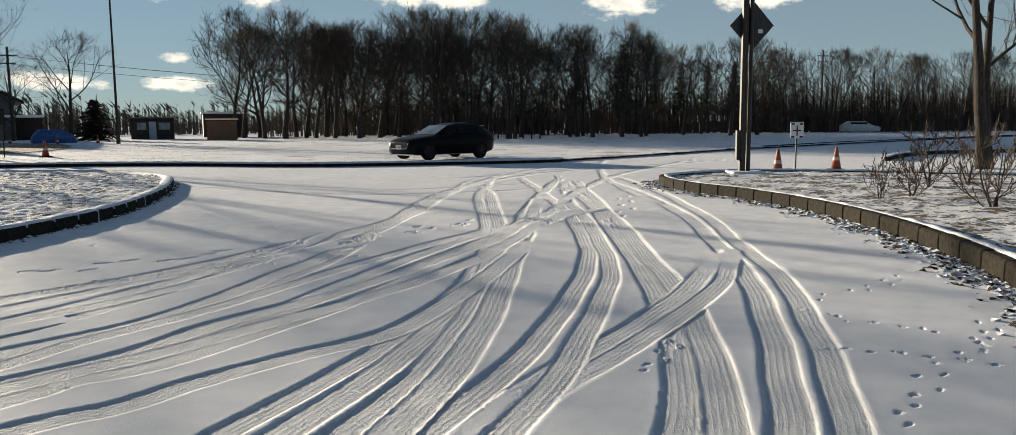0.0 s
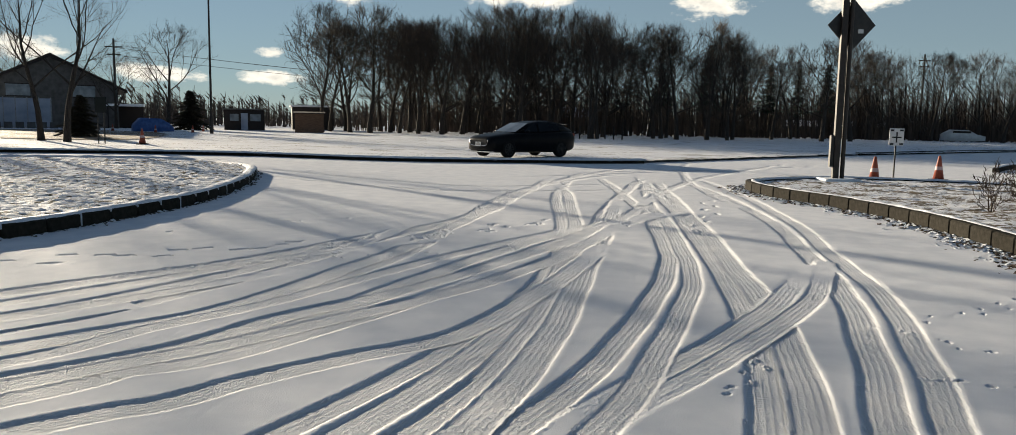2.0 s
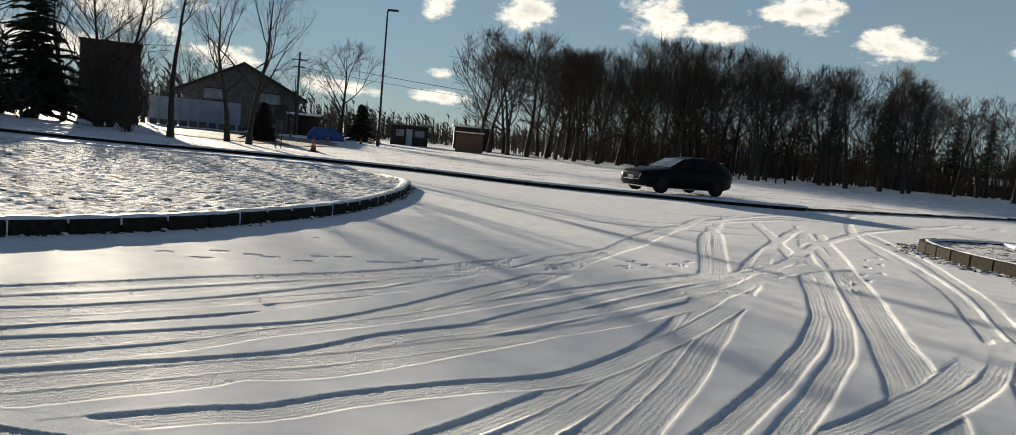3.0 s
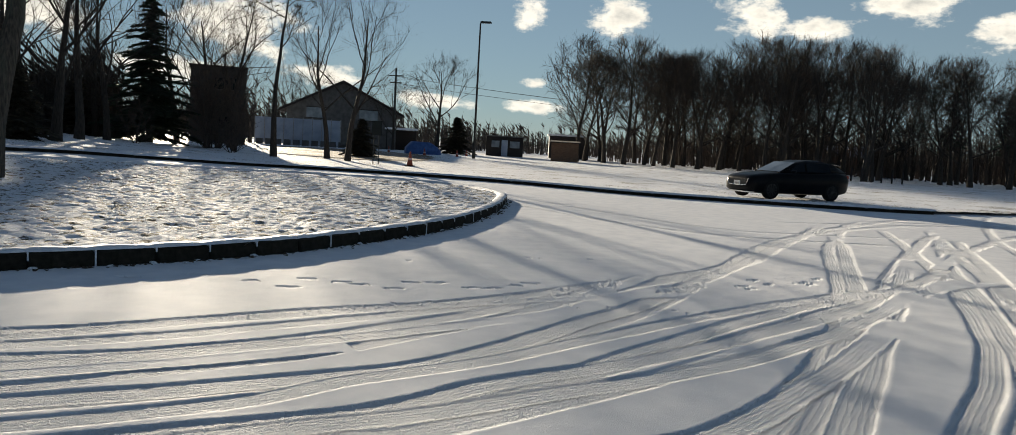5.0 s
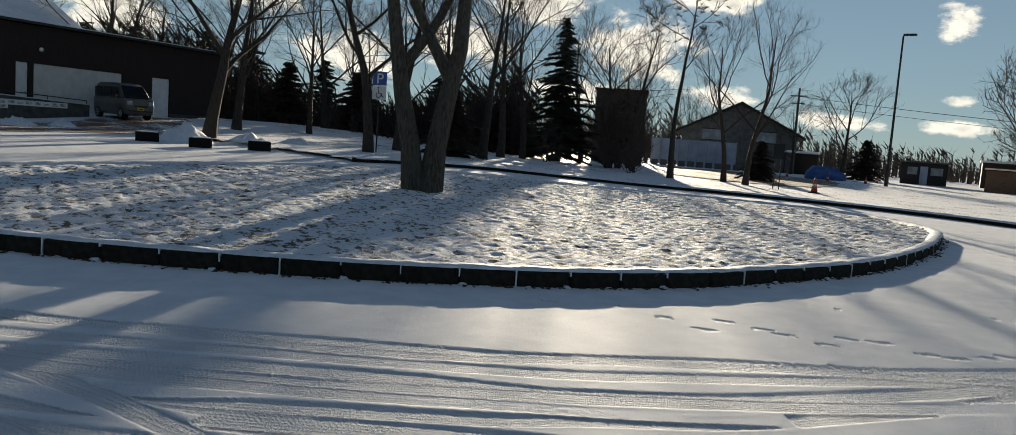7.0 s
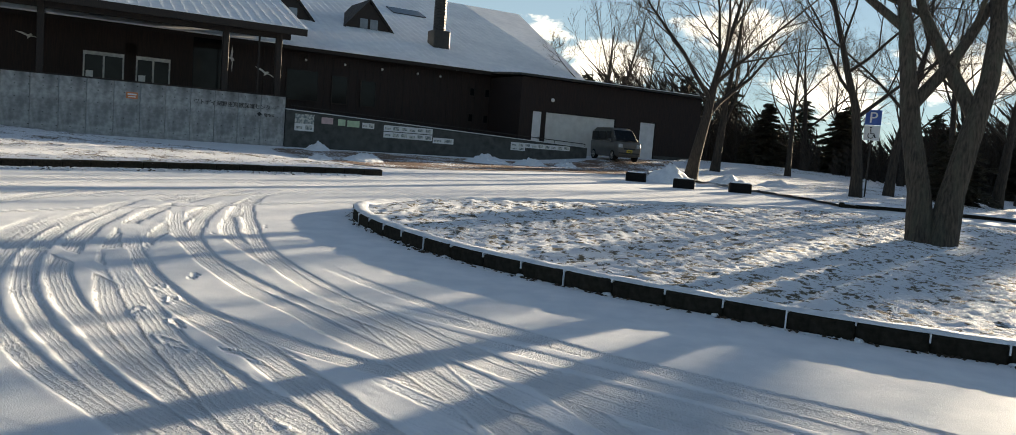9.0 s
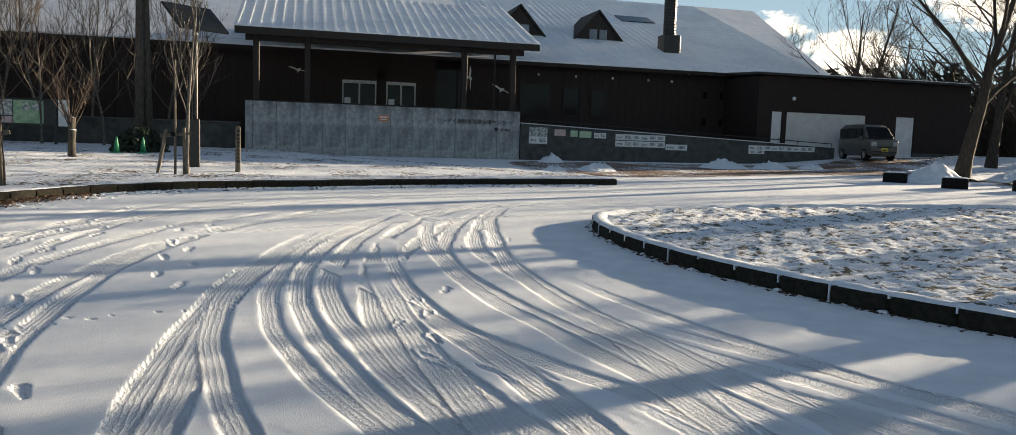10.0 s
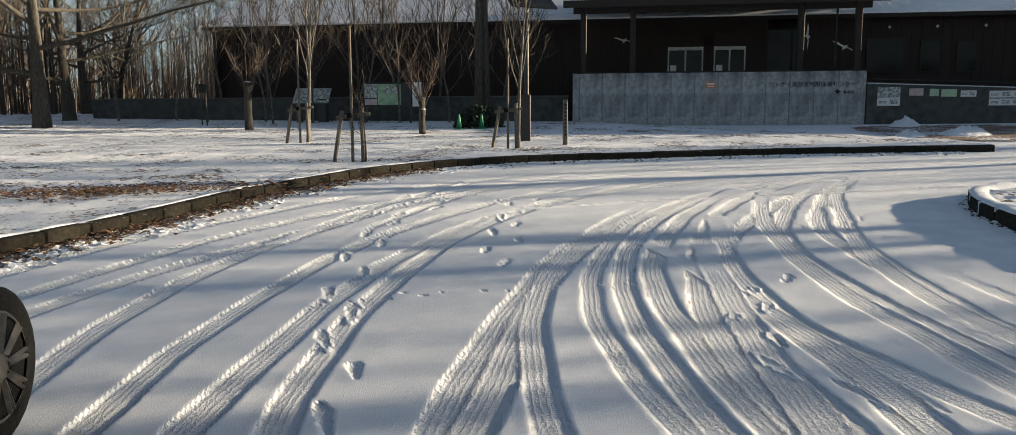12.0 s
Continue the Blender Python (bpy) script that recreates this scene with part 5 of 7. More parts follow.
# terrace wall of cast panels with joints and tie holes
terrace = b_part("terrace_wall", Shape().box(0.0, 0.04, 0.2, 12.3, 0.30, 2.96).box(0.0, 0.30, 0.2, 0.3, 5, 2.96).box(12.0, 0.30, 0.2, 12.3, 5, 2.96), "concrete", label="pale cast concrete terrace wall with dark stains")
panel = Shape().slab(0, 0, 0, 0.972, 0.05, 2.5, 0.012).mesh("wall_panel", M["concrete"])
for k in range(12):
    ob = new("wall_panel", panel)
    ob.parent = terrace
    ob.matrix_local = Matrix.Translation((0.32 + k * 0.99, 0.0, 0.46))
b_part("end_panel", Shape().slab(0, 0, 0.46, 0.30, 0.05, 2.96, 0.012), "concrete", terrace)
b_part("coping", Shape().slab(-0.03, -0.03, 2.964, 12.33, 0.34, 3.02, 0.01), "timber", terrace, "dark coping")
hole = Shape().tube([(0, -0.004, 0), (0, 0.01, 0)], 0.022, 6).mesh("tie_hole", M["ink"])
for k in range(25):
    for z in (0.95, 1.45, 2.0, 2.5, 2.8):
        ob = new("tie_hole", hole)
        ob.parent = terrace
        ob.matrix_local = Matrix.Translation((0.32 + k * 0.485, 0, z))
b_part("terrace_floor", Shape().box(0.3, 0.3, 2.3, 12.0, 5.0, 2.5), "dark_concrete")

# ramp wall falling away along the drive
ramp = b_part("ramp_wall", Shape().prism([(12.34, 0.3), (29.3, 0.3), (29.3, 1.77), (12.34, 2.42)], "y", 0.0, 0.22), "dark_concrete", label="dark concrete ramp wall sloping down")
b_part("ramp_coping", Shape().prism([(12.34, 2.424), (29.34, 1.774), (29.34, 1.81), (12.34, 2.46)], "y", -0.03, 0.25), "white_paint", ramp, "pale rail line along the top")
b_part("ramp_deck", Shape().prism([(12.34, 0.3), (29.3, 0.3), (29.3, 1.0), (12.34, 2.4)], "y", 0.22, 2.6), "dark_concrete")
rail = Shape().tube([(12.6, 0.1, 2.62), (29.2, 0.1, 1.98)], 0.025, 6)
for k in range(9):
    s = 12.8 + k * 2.05
    rail.tube([(s, 0.1, 2.40 - (s - 12.34) * 0.0383), (s, 0.1, 2.62 - (s - 12.6) * 0.0386)], 0.018, 5)
b_part("handrail", rail, "brown_metal", ramp)

# porch
roof_p = Shape()
roof_p.prism([(-0.6, 5.86), (7.0, 8.6), (7.0, 8.75), (-0.6, 6.02)], "x", -0.35, 12.9)
b_part("porch_roof", roof_p, "timber", label="dark timber roof edge")
ribs = b_part("porch_roof_snow", Shape().prism([(-0.66, 6.025), (7.0, 8.76), (7.0, 8.80), (-0.66, 6.07)], "x", -0.40, 12.95), "roof_snow", label="snow on ribbed metal roofing")
for k in range(30):
    s = -0.3 + k * 0.45
    b_part("rib", Shape().prism([(-0.66, 6.07), (7.0, 8.80), (7.0, 8.85), (-0.66, 6.125)], "x", s, s + 0.07), "roof_snow", ribs)
b_part("fascia", Shape().box(-0.38, -0.68, 5.72, 12.93, -0.605, 6.02), "timber")
for s in (0.45, 2.6, 9.6, 11.9):
    b_part("porch_post", Shape().slab(s - 0.13, 0.05, 3.0, s + 0.13, 0.31, 5.9, 0.02), "timber")
b_part("porch_beam", Shape().box(0.0, 0.08, 5.55, 12.4, 0.28, 5.86), "timber")
for a, z0, c in ((0.2, 2.5, 4.3), (8.0, 2.5, 9.0), (4.3, 4.40, 8.0), (6.0, 2.5, 6.5), (10.6, 2.5, 12.2)):
    b_part("entrance_wall", Shape().box(a, 4.9, z0, c, 5.1, 6.3 if c - a != 0.5 else 4.95), "cladding", label="dark timber entrance wall")
for a, b in ((4.3, 6.0), (6.5, 8.0)):
    d = b_part("entrance_door", Shape().box(a, 4.95, 2.5, b, 4.99, 4.25), "glass", label="glazed sliding entrance door")
    b_part("door_frame", Shape().box(a, 4.88, 4.22, b, 4.94, 4.38).box(a, 4.88, 2.5, a + 0.07, 4.94, 4.22).box(b - 0.07, 4.88, 2.5, b, 4.94, 4.22).box((a + b) / 2 - 0.04, 4.88, 2.5, (a + b) / 2 + 0.04, 4.94, 4.22), "grey_metal", d, "pale metal frame")
    b_part("notice", Shape().box(a + 0.12, 4.86, 3.2, a + 0.42, 4.87, 3.5), "white_sign", d)
b_part("side_window", Shape().box(9.0, 4.97, 2.7, 10.6, 5.0, 6.0), "glass")


def gull(s, w, z, turn, size):
    """A flat white bird shape stuck on glass."""
    poly = [(-1.0, 0.55), (-0.55, 0.40), (-0.12, 0.06), (0.10, 0.10), (0.24, 0.02), (0.12, -0.05), (0.55, -0.42), (0.95, -0.62), (0.40, -0.22), (0.02, -0.16), (-0.30, -0.30), (-0.20, -0.08), (-0.62, 0.25)]
    c, t = math.cos(turn), math.sin(turn)
    b_part("bird_sticker", Shape().prism([(s + size * (p * c - q * t), z + size * (p * t + q * c)) for p, q in poly], "y", w, w + 0.006), "bird_white", label="white bird silhouette film")


gull(2.2, 4.6, 4.75, 0.3, 0.5)
gull(10.0, 0.6, 4.45, -1.0, 0.5)
gull(11.5, 0.5, 4.0, 0.1, 0.5)
b_part("porch_glass_frame", Shape().box(9.6, 0.12, 3.02, 9.68, 0.2, 5.55).box(11.0, 0.12, 3.02, 11.07, 0.2, 5.55), "timber")

# long front wall with windows, main roof, dormers, chimney
b_part("front_wall", Shape().box(-19.2, 5.0, 0.3, 0.2, 5.25, 6.1), "cladding", label="dark red timber front wall")
wall = b_part("front_wall", Shape().box(12.2, 5.0, 0.6, 28.8, 5.25, 5.6), "cladding", label="dark red timber front wall")
strip = Shape().box(0, 0, 1.0, 0.03, 0.024, 5.5).mesh("batten", M["timber"])
for s in [-18.9 + 0.45 * k for k in range(42)] + [12.4 + 0.45 * k for k in range(36)]:
    ob = new("batten", strip)
    ob.parent = wall
    ob.matrix_local = Matrix.Translation((s, 4.974, 0))
for s, z0, z1, wd in [(13.6, 3.1, 4.6, 1.6), (16.0, 3.1, 4.5, 0.8), (17.6, 3.1, 4.4, 0.8), (24.2, 4.3, 4.7, 0.25), (25.2, 4.3, 4.7, 0.25), (24.2, 2.8, 3.2, 0.25), (25.2, 2.8, 3.2, 0.25)]:
    w = b_part("window", Shape().box(s, 4.94, z0, s + wd, 4.97, z1), "glass", wall)
    b_part("window_frame", Shape().box(s - 0.06, 4.92, z0 - 0.06, s, 4.972, z1 + 0.06).box(s + wd, 4.92, z0 - 0.06, s + wd + 0.06, 4.972, z1 + 0.06).box(s, 4.92, z1, s + wd, 4.972, z1 + 0.06).box(s, 4.92, z0 - 0.06, s + wd, 4.972, z0), "timber", w)
for s in (14.5, 16.6, 18.7, 20.8, 22.2):
    b_part("wall_lamp", Shape().ball((s, 4.86, 5.15), 0.07), "white_paint", wall, "small round wall lamp")
EAVE, RIDGE, RW = 5.55, 12.27, 22.0
slope = (RIDGE - EAVE) / (RW - 4.3)


def skewed(sh):
    """The ridge runs on further than the eaves at the drive's end."""
    sh.v = [(x + (4.9 * (y - 4.3) / (RW - 4.3) if x > 30 else 0), y, z) for x, y, z in sh.v]
    return sh


def roof_z(w):
    return EAVE + slope * (w - 4.3)


roof = b_part("roof", skewed(Shape().prism([(4.3, EAVE), (RW, RIDGE), (RW + 0.3, RIDGE), (RW + 0.3, RIDGE + 0.18), (RW, RIDGE + 0.18), (4.3, EAVE + 0.18)], "x", -19.8, 32.0)), "timber", label="steep metal roof")
b_part("roof_snow", skewed(Shape().prism([(4.22, EAVE + 0.184), (RW, RIDGE + 0.184), (RW, RIDGE + 0.25), (4.22, EAVE + 0.25)], "x", -19.85, 32.05)), "roof_snow", roof, "snow lying on the roof")
seams = Shape()
for k in range(44):
    s = 12.35 + k * 0.45
    seams.prism([(4.2, EAVE + 0.25), (RW, RIDGE + 0.25), (RW, RIDGE + 0.262), (4.2, EAVE + 0.264)], "x", s, s + 0.04)
b_part("roof_seams", seams, "roof_snow", roof)
b_part("back_wall", Shape().box(-19.4, RW, 0.3, 36.5, RW + 0.2, RIDGE - 0.02), "cladding", label="dark timber back wall")
b_part("gable_wall", skewed(Shape().prism([(4.6, 0.3), (RW, 0.3), (RW, RIDGE - 0.1), (4.6, EAVE)], "x", 31.3, 31.5)), "cladding", label="dark timber gable")
b_part("gable_wall", Shape().prism([(4.6, 0.3), (RW, 0.3), (RW, RIDGE - 0.1), (4.6, EAVE)], "x", -19.4, -19.2), "cladding", label="dark timber gable")
for s, w in ((19.45, 9.6), (14.6, 9.6)):
    z = roof_z(w) + 0.2
    d = b_part("dormer", Shape().prism([(s - 1.55, z - 0.1), (s + 1.55, z - 0.1), (s, z + 1.6)], "y", w - 0.1, w + 3.2), "timber", label="triangular dormer")
    b_part("dormer_snow", Shape().prism([(s - 1.72, z - 0.16), (s - 1.56, z - 0.16), (s, z + 1.65), (s + 1.56, z - 0.16), (s + 1.72, z - 0.16), (s, z + 1.79)], "y", w - 0.25, w + 3.2), "timber", d)
    b_part("pane", Shape().box(s - 0.55, w - 0.14, z + 0.02, s - 0.08, w - 0.11, z + 0.62).box(s + 0.08, w - 0.14, z + 0.02, s + 0.55, w - 0.11, z + 0.62), "glass_sky", d)
zc = roof_z(8.0)
ch = b_part("chimney", Shape().slab(22.85, 7.5, zc - 0.4, 23.9, 8.5, zc + 1.15, 0.04), "black_metal", label="black chimney box on the roof")
flue = Shape()
for k in range(22):
    flue.tube([(23.37, 8.0, zc + 1.1 + k * 0.17), (23.37, 8.0, zc + 1.1 + k * 0.17 + 0.12), (23.37, 8.0, zc + 1.1 + k * 0.17 + 0.17)], [0.38, 0.38, 0.34], 14)
b_part("flue", flue, "black_metal", ch, "ribbed black flue")
b_part("skylight", Shape().prism([(14.9, roof_z(14.9) + 0.27), (16.4, roof_z(16.4) + 0.27), (16.4, roof_z(16.4) + 0.33), (14.9, roof_z(14.9) + 0.33)], "x", 23.1, 25.5), "glass", roof, "dark skylight")

# annex with garage door
annex = b_part("annex_wall", Shape().box(26.4, 1.4, 3.62, 38.9, 1.65, 5.45), "cladding", label="dark red wall of the flat-roofed annex")
for a, c, d in ((25.55, 26.4, 5.45), (27.02, 27.28, 3.62), (32.2, 34.1, 3.62), (35.3, 38.9, 3.62)):
    b_part("wall_panel", Shape().box(a, 1.4, 0.6, c, 1.65, d), "cladding", annex)
for a in (25.55, 38.65):
    b_part("side_wall", Shape().box(a, 1.652, 0.6, a + 0.25, 9.0, 5.45), "cladding", annex)
b_part("plinth", Shape().box(35.3, 1.36, 0.6, 38.92, 1.398, 1.65), "dark_concrete", annex)
b_part("annex_roof", Shape().prism([(1.0, 5.46), (9.2, 5.9), (9.2, 6.0), (1.0, 5.58)], "x", 25.2, 39.2), "black_metal", annex, "thin dark roof edge")
b_part("annex_roof_snow", Shape().prism([(1.1, 5.59), (9.2, 6.01), (9.2, 6.06), (1.1, 5.63)], "x", 25.3, 39.1), "roof_snow", annex)
side_door = b_part("side_door", Shape().slab(26.42, 1.46, 1.0, 27.0, 1.52, 3.6, 0.01), "white_paint", annex, "plain white steel door")
b_part("door_handle", Shape().box(26.86, 1.42, 2.1, 26.93, 1.455, 2.2), "grey_metal", side_door)
shutter = b_part("garage_door", Shape().box(27.3, 1.50, 0.9, 32.18, 1.54, 3.6), "shutter", annex, "wide white roller shutter")
for k in range(30):
    b_part("slat", Shape().box(27.3, 1.485, 0.95 + k * 0.088, 32.18, 1.498, 0.95 + k * 0.088 + 0.078), "shutter", shutter)
b_part("right_door", Shape().slab(34.12, 1.46, 1.2, 35.28, 1.52, 3.6, 0.01), "white_paint", annex, "plain white steel door")
b_part("annex_lamp", Shape().ball((27.6, 1.32, 4.3), 0.11), "white_paint", annex, "round white wall lamp")

# lettering and notices on the walls
def lettering(text, s, w, z, size, mat, parent):
    cu = bpy.data.curves.new("lettering", "FONT")
    cu.body, cu.size, cu.extrude, cu.align_x = text, size, 0.008, "LEFT"
    cu.materials.append(M[mat])
    ob = new("lettering", cu)
    ob.parent = parent
    ob.matrix_local = Matrix.Translation((s, w, z)) @ Euler((math.pi / 2, 0, 0)).to_matrix().to_4x4()
    return ob


lettering("ウトナイ湖野生鳥獣保護センター", 8.35, -0.006, 2.33, 0.235, "ink", terrace)
lettering("環境省", 11.35, -0.006, 2.02, 0.16, "ink", terrace)
b_part("emblem", Shape().prism([(11.02, 2.10), (11.15, 2.03), (11.28, 2.10), (11.15, 2.20)], "y", -0.012, 0.0).box(11.11, -0.012, 2.0, 11.19, 0.0, 2.05), "ink", terrace)
plaque = b_part("orange_plaque", Shape().slab(5.72, -0.02, 2.28, 6.16, 0.0, 2.55, 0.01), "orange_sign", terrace, "small orange notice")
b_part("bars", Shape().box(5.77, -0.026, 2.43, 6.11, -0.022, 2.49).box(5.80, -0.026, 2.34, 6.08, -0.022, 2.38), "white_sign", plaque)
zr = lambda s: 2.42 - (s - 12.34) * 0.0383
for s0, s1, top, h, mat in [(12.75, 13.65, 0.12, 0.42, "photo_panel"), (12.75, 13.65, 0.55, 0.34, "white_sign"), (14.0, 14.55, 0.14, 0.30, "pink_panel"), (14.8, 15.15, 0.14, 0.30, "mint_panel"), (15.25, 15.85, 0.14, 0.30, "mint_panel"),
                            (16.0, 16.6, 0.16, 0.26, "white_sign"), (17.1, 19.7, 0.10, 0.28, "white_sign"), (17.1, 19.7, 0.42, 0.28, "white_sign"), (19.75, 20.9, 0.44, 0.28, "white_sign"), (24.3, 28.1, 0.12, 0.25, "white_sign"), (24.3, 25.2, 0.40, 0.2, "white_sign")]:
    z1 = zr((s0 + s1) / 2) - top
    p = b_part("notice_board", Shape().slab(s0, -0.03, z1 - h, s1, -0.004, z1, 0.004), mat, ramp, "printed notice sheet")
    if mat == "white_sign":
        n = max(2, int((s1 - s0) / 0.42))
        for k in range(n):
            a = s0 + (k + 0.12) * (s1 - s0) / n
            b_part("bar", Shape().box(a, -0.036, z1 - h * (0.8 if k % 2 else 0.72), a + 0.68 * (s1 - s0) / n, -0.032, z1 - h * (0.2 if k % 3 else 0.4)), "photo_panel", p)


# ---- vehicles ----
def lerp(a, b, t):
    return a + (b - a) * t


def loft(stations, ring):
    """A closed skin over cross-sections; ring(station) gives the points of one, all alike in number."""
    sh = Shape()
    rows = [ring(s) for s in stations]
    n = len(rows[0])
    v = [p for r in rows for p in r]
    f = [(i * n + k, (i + 1) * n + k, (i + 1) * n + (k + 1) % n, i * n + (k + 1) % n) for i in range(len(rows) - 1) for k in range(n)]
    f += [tuple(range(n)), tuple((len(rows) - 1) * n + k for k in range(n - 1, -1, -1))]
    return sh.add(v, f)


def wheel(parent, x, y, r, side, spokes=10, metal="alloy"):
    w = part("wheel", Shape().tube([(x, y - 0.10, r), (x, y - 0.085, r), (x, y + 0.085, r), (x, y + 0.10, r)], [r * 0.90, r, r, r * 0.90], 28), M["rubber"], parent, "black winter tyre", True)
    yo = y + side * 0.101
    rim = Shape().tube([(x, yo, r), (x, yo + side * 0.012, r)], [r * 0.24, r * 0.20], 14)
    for k in range(28):
        a, b = 2 * math.pi * k / 28, 2 * math.pi * (k + 1) / 28
        q = [(x + math.cos(t) * r * f, yo + side * o, r + math.sin(t) * r * f) for t in (a, b) for f, o in ((0.70, 0.0), (0.64, 0.012))]
        rim.add(q, [(0, 1, 3, 2)])
    for k in range(spokes):
        a = 2 * math.pi * k / spokes
        c, s = math.cos(a), math.sin(a)
        for t in (-0.07, 0.07):
            p0, p1 = (x + c * r * 0.18, yo + side * 0.008, r + s * r * 0.18), (x + math.cos(a + t) * r * 0.66, yo + side * 0.006, r + math.sin(a + t) * r * 0.66)
            rim.tube([p0, p1], [0.018, 0.013], 4)
    part("rim", rim, M[metal], w, "spoked alloy rim")
    # flat black disc that stands for the shade behind the spokes
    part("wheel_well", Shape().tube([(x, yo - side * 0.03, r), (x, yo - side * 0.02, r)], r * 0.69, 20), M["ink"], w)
    return w


def hatchback(m, paint, label, steer=0.0, mirrors=True, metal="alloy", tyre=0.325):
    """A low five-door car, nose towards +x, 4.46 m long."""
    car = thing("hatchback_car", m, label, "car")
    st = [  # x, sill, top, half width at the sill, at the shoulder
        (2.20, 0.34, 0.62, 0.55, 0.60), (2.14, 0.24, 0.74, 0.74, 0.76), (1.95, 0.20, 0.82, 0.84, 0.85), (1.5, 0.19, 0.90, 0.87, 0.88), (0.9, 0.19, 0.97, 0.88, 0.89),
        (0.0, 0.19, 0.99, 0.88, 0.90), (-0.9, 0.19, 1.02, 0.88, 0.90), (-1.6, 0.21, 1.05, 0.86, 0.88), (-2.0, 0.24, 1.02, 0.80, 0.83), (-2.20, 0.32, 0.92, 0.68, 0.72), (-2.26, 0.42, 0.80, 0.60, 0.62)]

    def ring(s):
        x, lo, hi, a, b = s
        mid = lerp(lo, hi, 0.62)
        half = [(a * 0.75, lo), (a, lo + 0.07), (b, mid), (b * 0.985, hi - 0.10), (b * 0.88, hi - 0.015), (b * 0.45, hi + 0.015)]
        return [(x, y, z) for y, z in half] + [(x, -y, z) for y, z in reversed(half)]

    body = part("body", loft(st, ring), M[paint], car, "glossy dark bodywork", True)
    cab = [(0.98, 0.95, 0.97, 0.70, 0.70), (0.25, 0.97, 1.33, 0.79, 0.60), (-0.30, 0.98, 1.44, 0.80, 0.58), (-0.95, 1.0, 1.455, 0.79, 0.57), (-1.55, 1.02, 1.37, 0.76, 0.55), (-2.02, 1.02, 1.16, 0.70, 0.55), (-2.14, 1.0, 1.02, 0.66, 0.60)]

    def cab_ring(s):
        x, lo, hi, a, b = s
        half = [(a, lo), (lerp(a, b, 0.55), lerp(lo, hi, 0.6)), (b, hi - 0.03), (b * 0.6, hi)]
        return [(x, y, z) for y, z in half] + [(x, -y, z) for y, z in reversed(half)]

    part("cabin", loft(cab, cab_ring), M[paint], body, "", True)
    part("windscreen", Shape().add([(0.93, 0.66, 0.992), (0.93, -0.66, 0.992), (0.22, -0.57, 1.352), (0.22, 0.57, 1.352), (0.96, 0, 1.0), (0.24, 0, 1.362)], [(0, 4, 5, 3), (4, 1, 2, 5)]), M["glass_sky"], body, "windscreen with the sky's reflection in its colour")
    for s in (1, -1):
        part("side_window", Shape().add([(0.62, s * 0.80, 1.015), (-0.10, s * 0.815, 1.02), (-0.12, s * 0.675, 1.36), (0.15, s * 0.70, 1.30)], [(0, 1, 2, 3)]), M["glass"], body)
        part("side_window", Shape().add([(-0.18, s * 0.815, 1.02), (-1.30, s * 0.80, 1.05), (-1.20, s * 0.66, 1.34), (-0.20, s * 0.67, 1.37)], [(0, 1, 2, 3)]), M["glass"], body)
        part("headlight", Shape().slab(1.86, -0.17, 0.66, 2.10, 0.17, 0.76, 0.03, pose(0, s * 0.62, 0, 0, 0, -s * 22)), M["lamp_glass"], body, "slim headlight")
        part("fog_trim", Shape().box(2.06, s * 0.48 - 0.14, 0.36, 2.165, s * 0.48 + 0.14, 0.385), M["chrome"], body)
        if mirrors:
            part("mirror", Shape().ball((0.55, s * 0.98, 1.02), 0.10, 0.65), M[paint], body, "", True)
        part("tail_light", Shape().slab(-2.16, s * 0.62 - 0.16, 0.86, -2.02, s * 0.62 + 0.16, 0.96, 0.02), M["cone_red"], body)
        for x in (1.38, -1.32):
            w = wheel(car, x, s * 0.80, tyre, s, 10, metal)
            if x > 0 and steer:
                w.matrix_local = pose(x, s * 0.80, 0, 0, 0, steer) @ pose(-x, -s * 0.80, 0)
    part("grille", Shape().prism([(-0.46, 0.46), (0.46, 0.46), (0.54, 0.68), (-0.54, 0.68)], "x", 2.12, 2.215), M["ink"], body, "dark grille")
    part("grille_trim", Shape().tube([(2.2, -0.60, 0.70), (2.215, -0.50, 0.47), (2.225, 0.0, 0.44), (2.215, 0.50, 0.47), (2.2, 0.60, 0.70)], 0.014, 6), M["chrome"], body, "chrome grille surround")
    plate = part("number_plate", Shape().slab(2.21, -0.17, 0.44, 2.24, 0.17, 0.60, 0.005), M["plate"], body, "white number plate")
    part("bars", Shape().box(2.238, -0.12, 0.47, 2.244, 0.12, 0.53).box(2.238, -0.06, 0.55, 2.244, 0.06, 0.575), M["grey_metal"], plate)
    part("lip", Shape().box(2.0, -0.70, 0.20, 2.19, 0.70, 0.24), M["chrome"], body)
    part("spoiler", Shape().prism([(-1.45, 1.40), (-1.95, 1.34), (-1.93, 1.30), (-1.45, 1.36)], "y", -0.56, 0.56), M[paint], body)
    return car


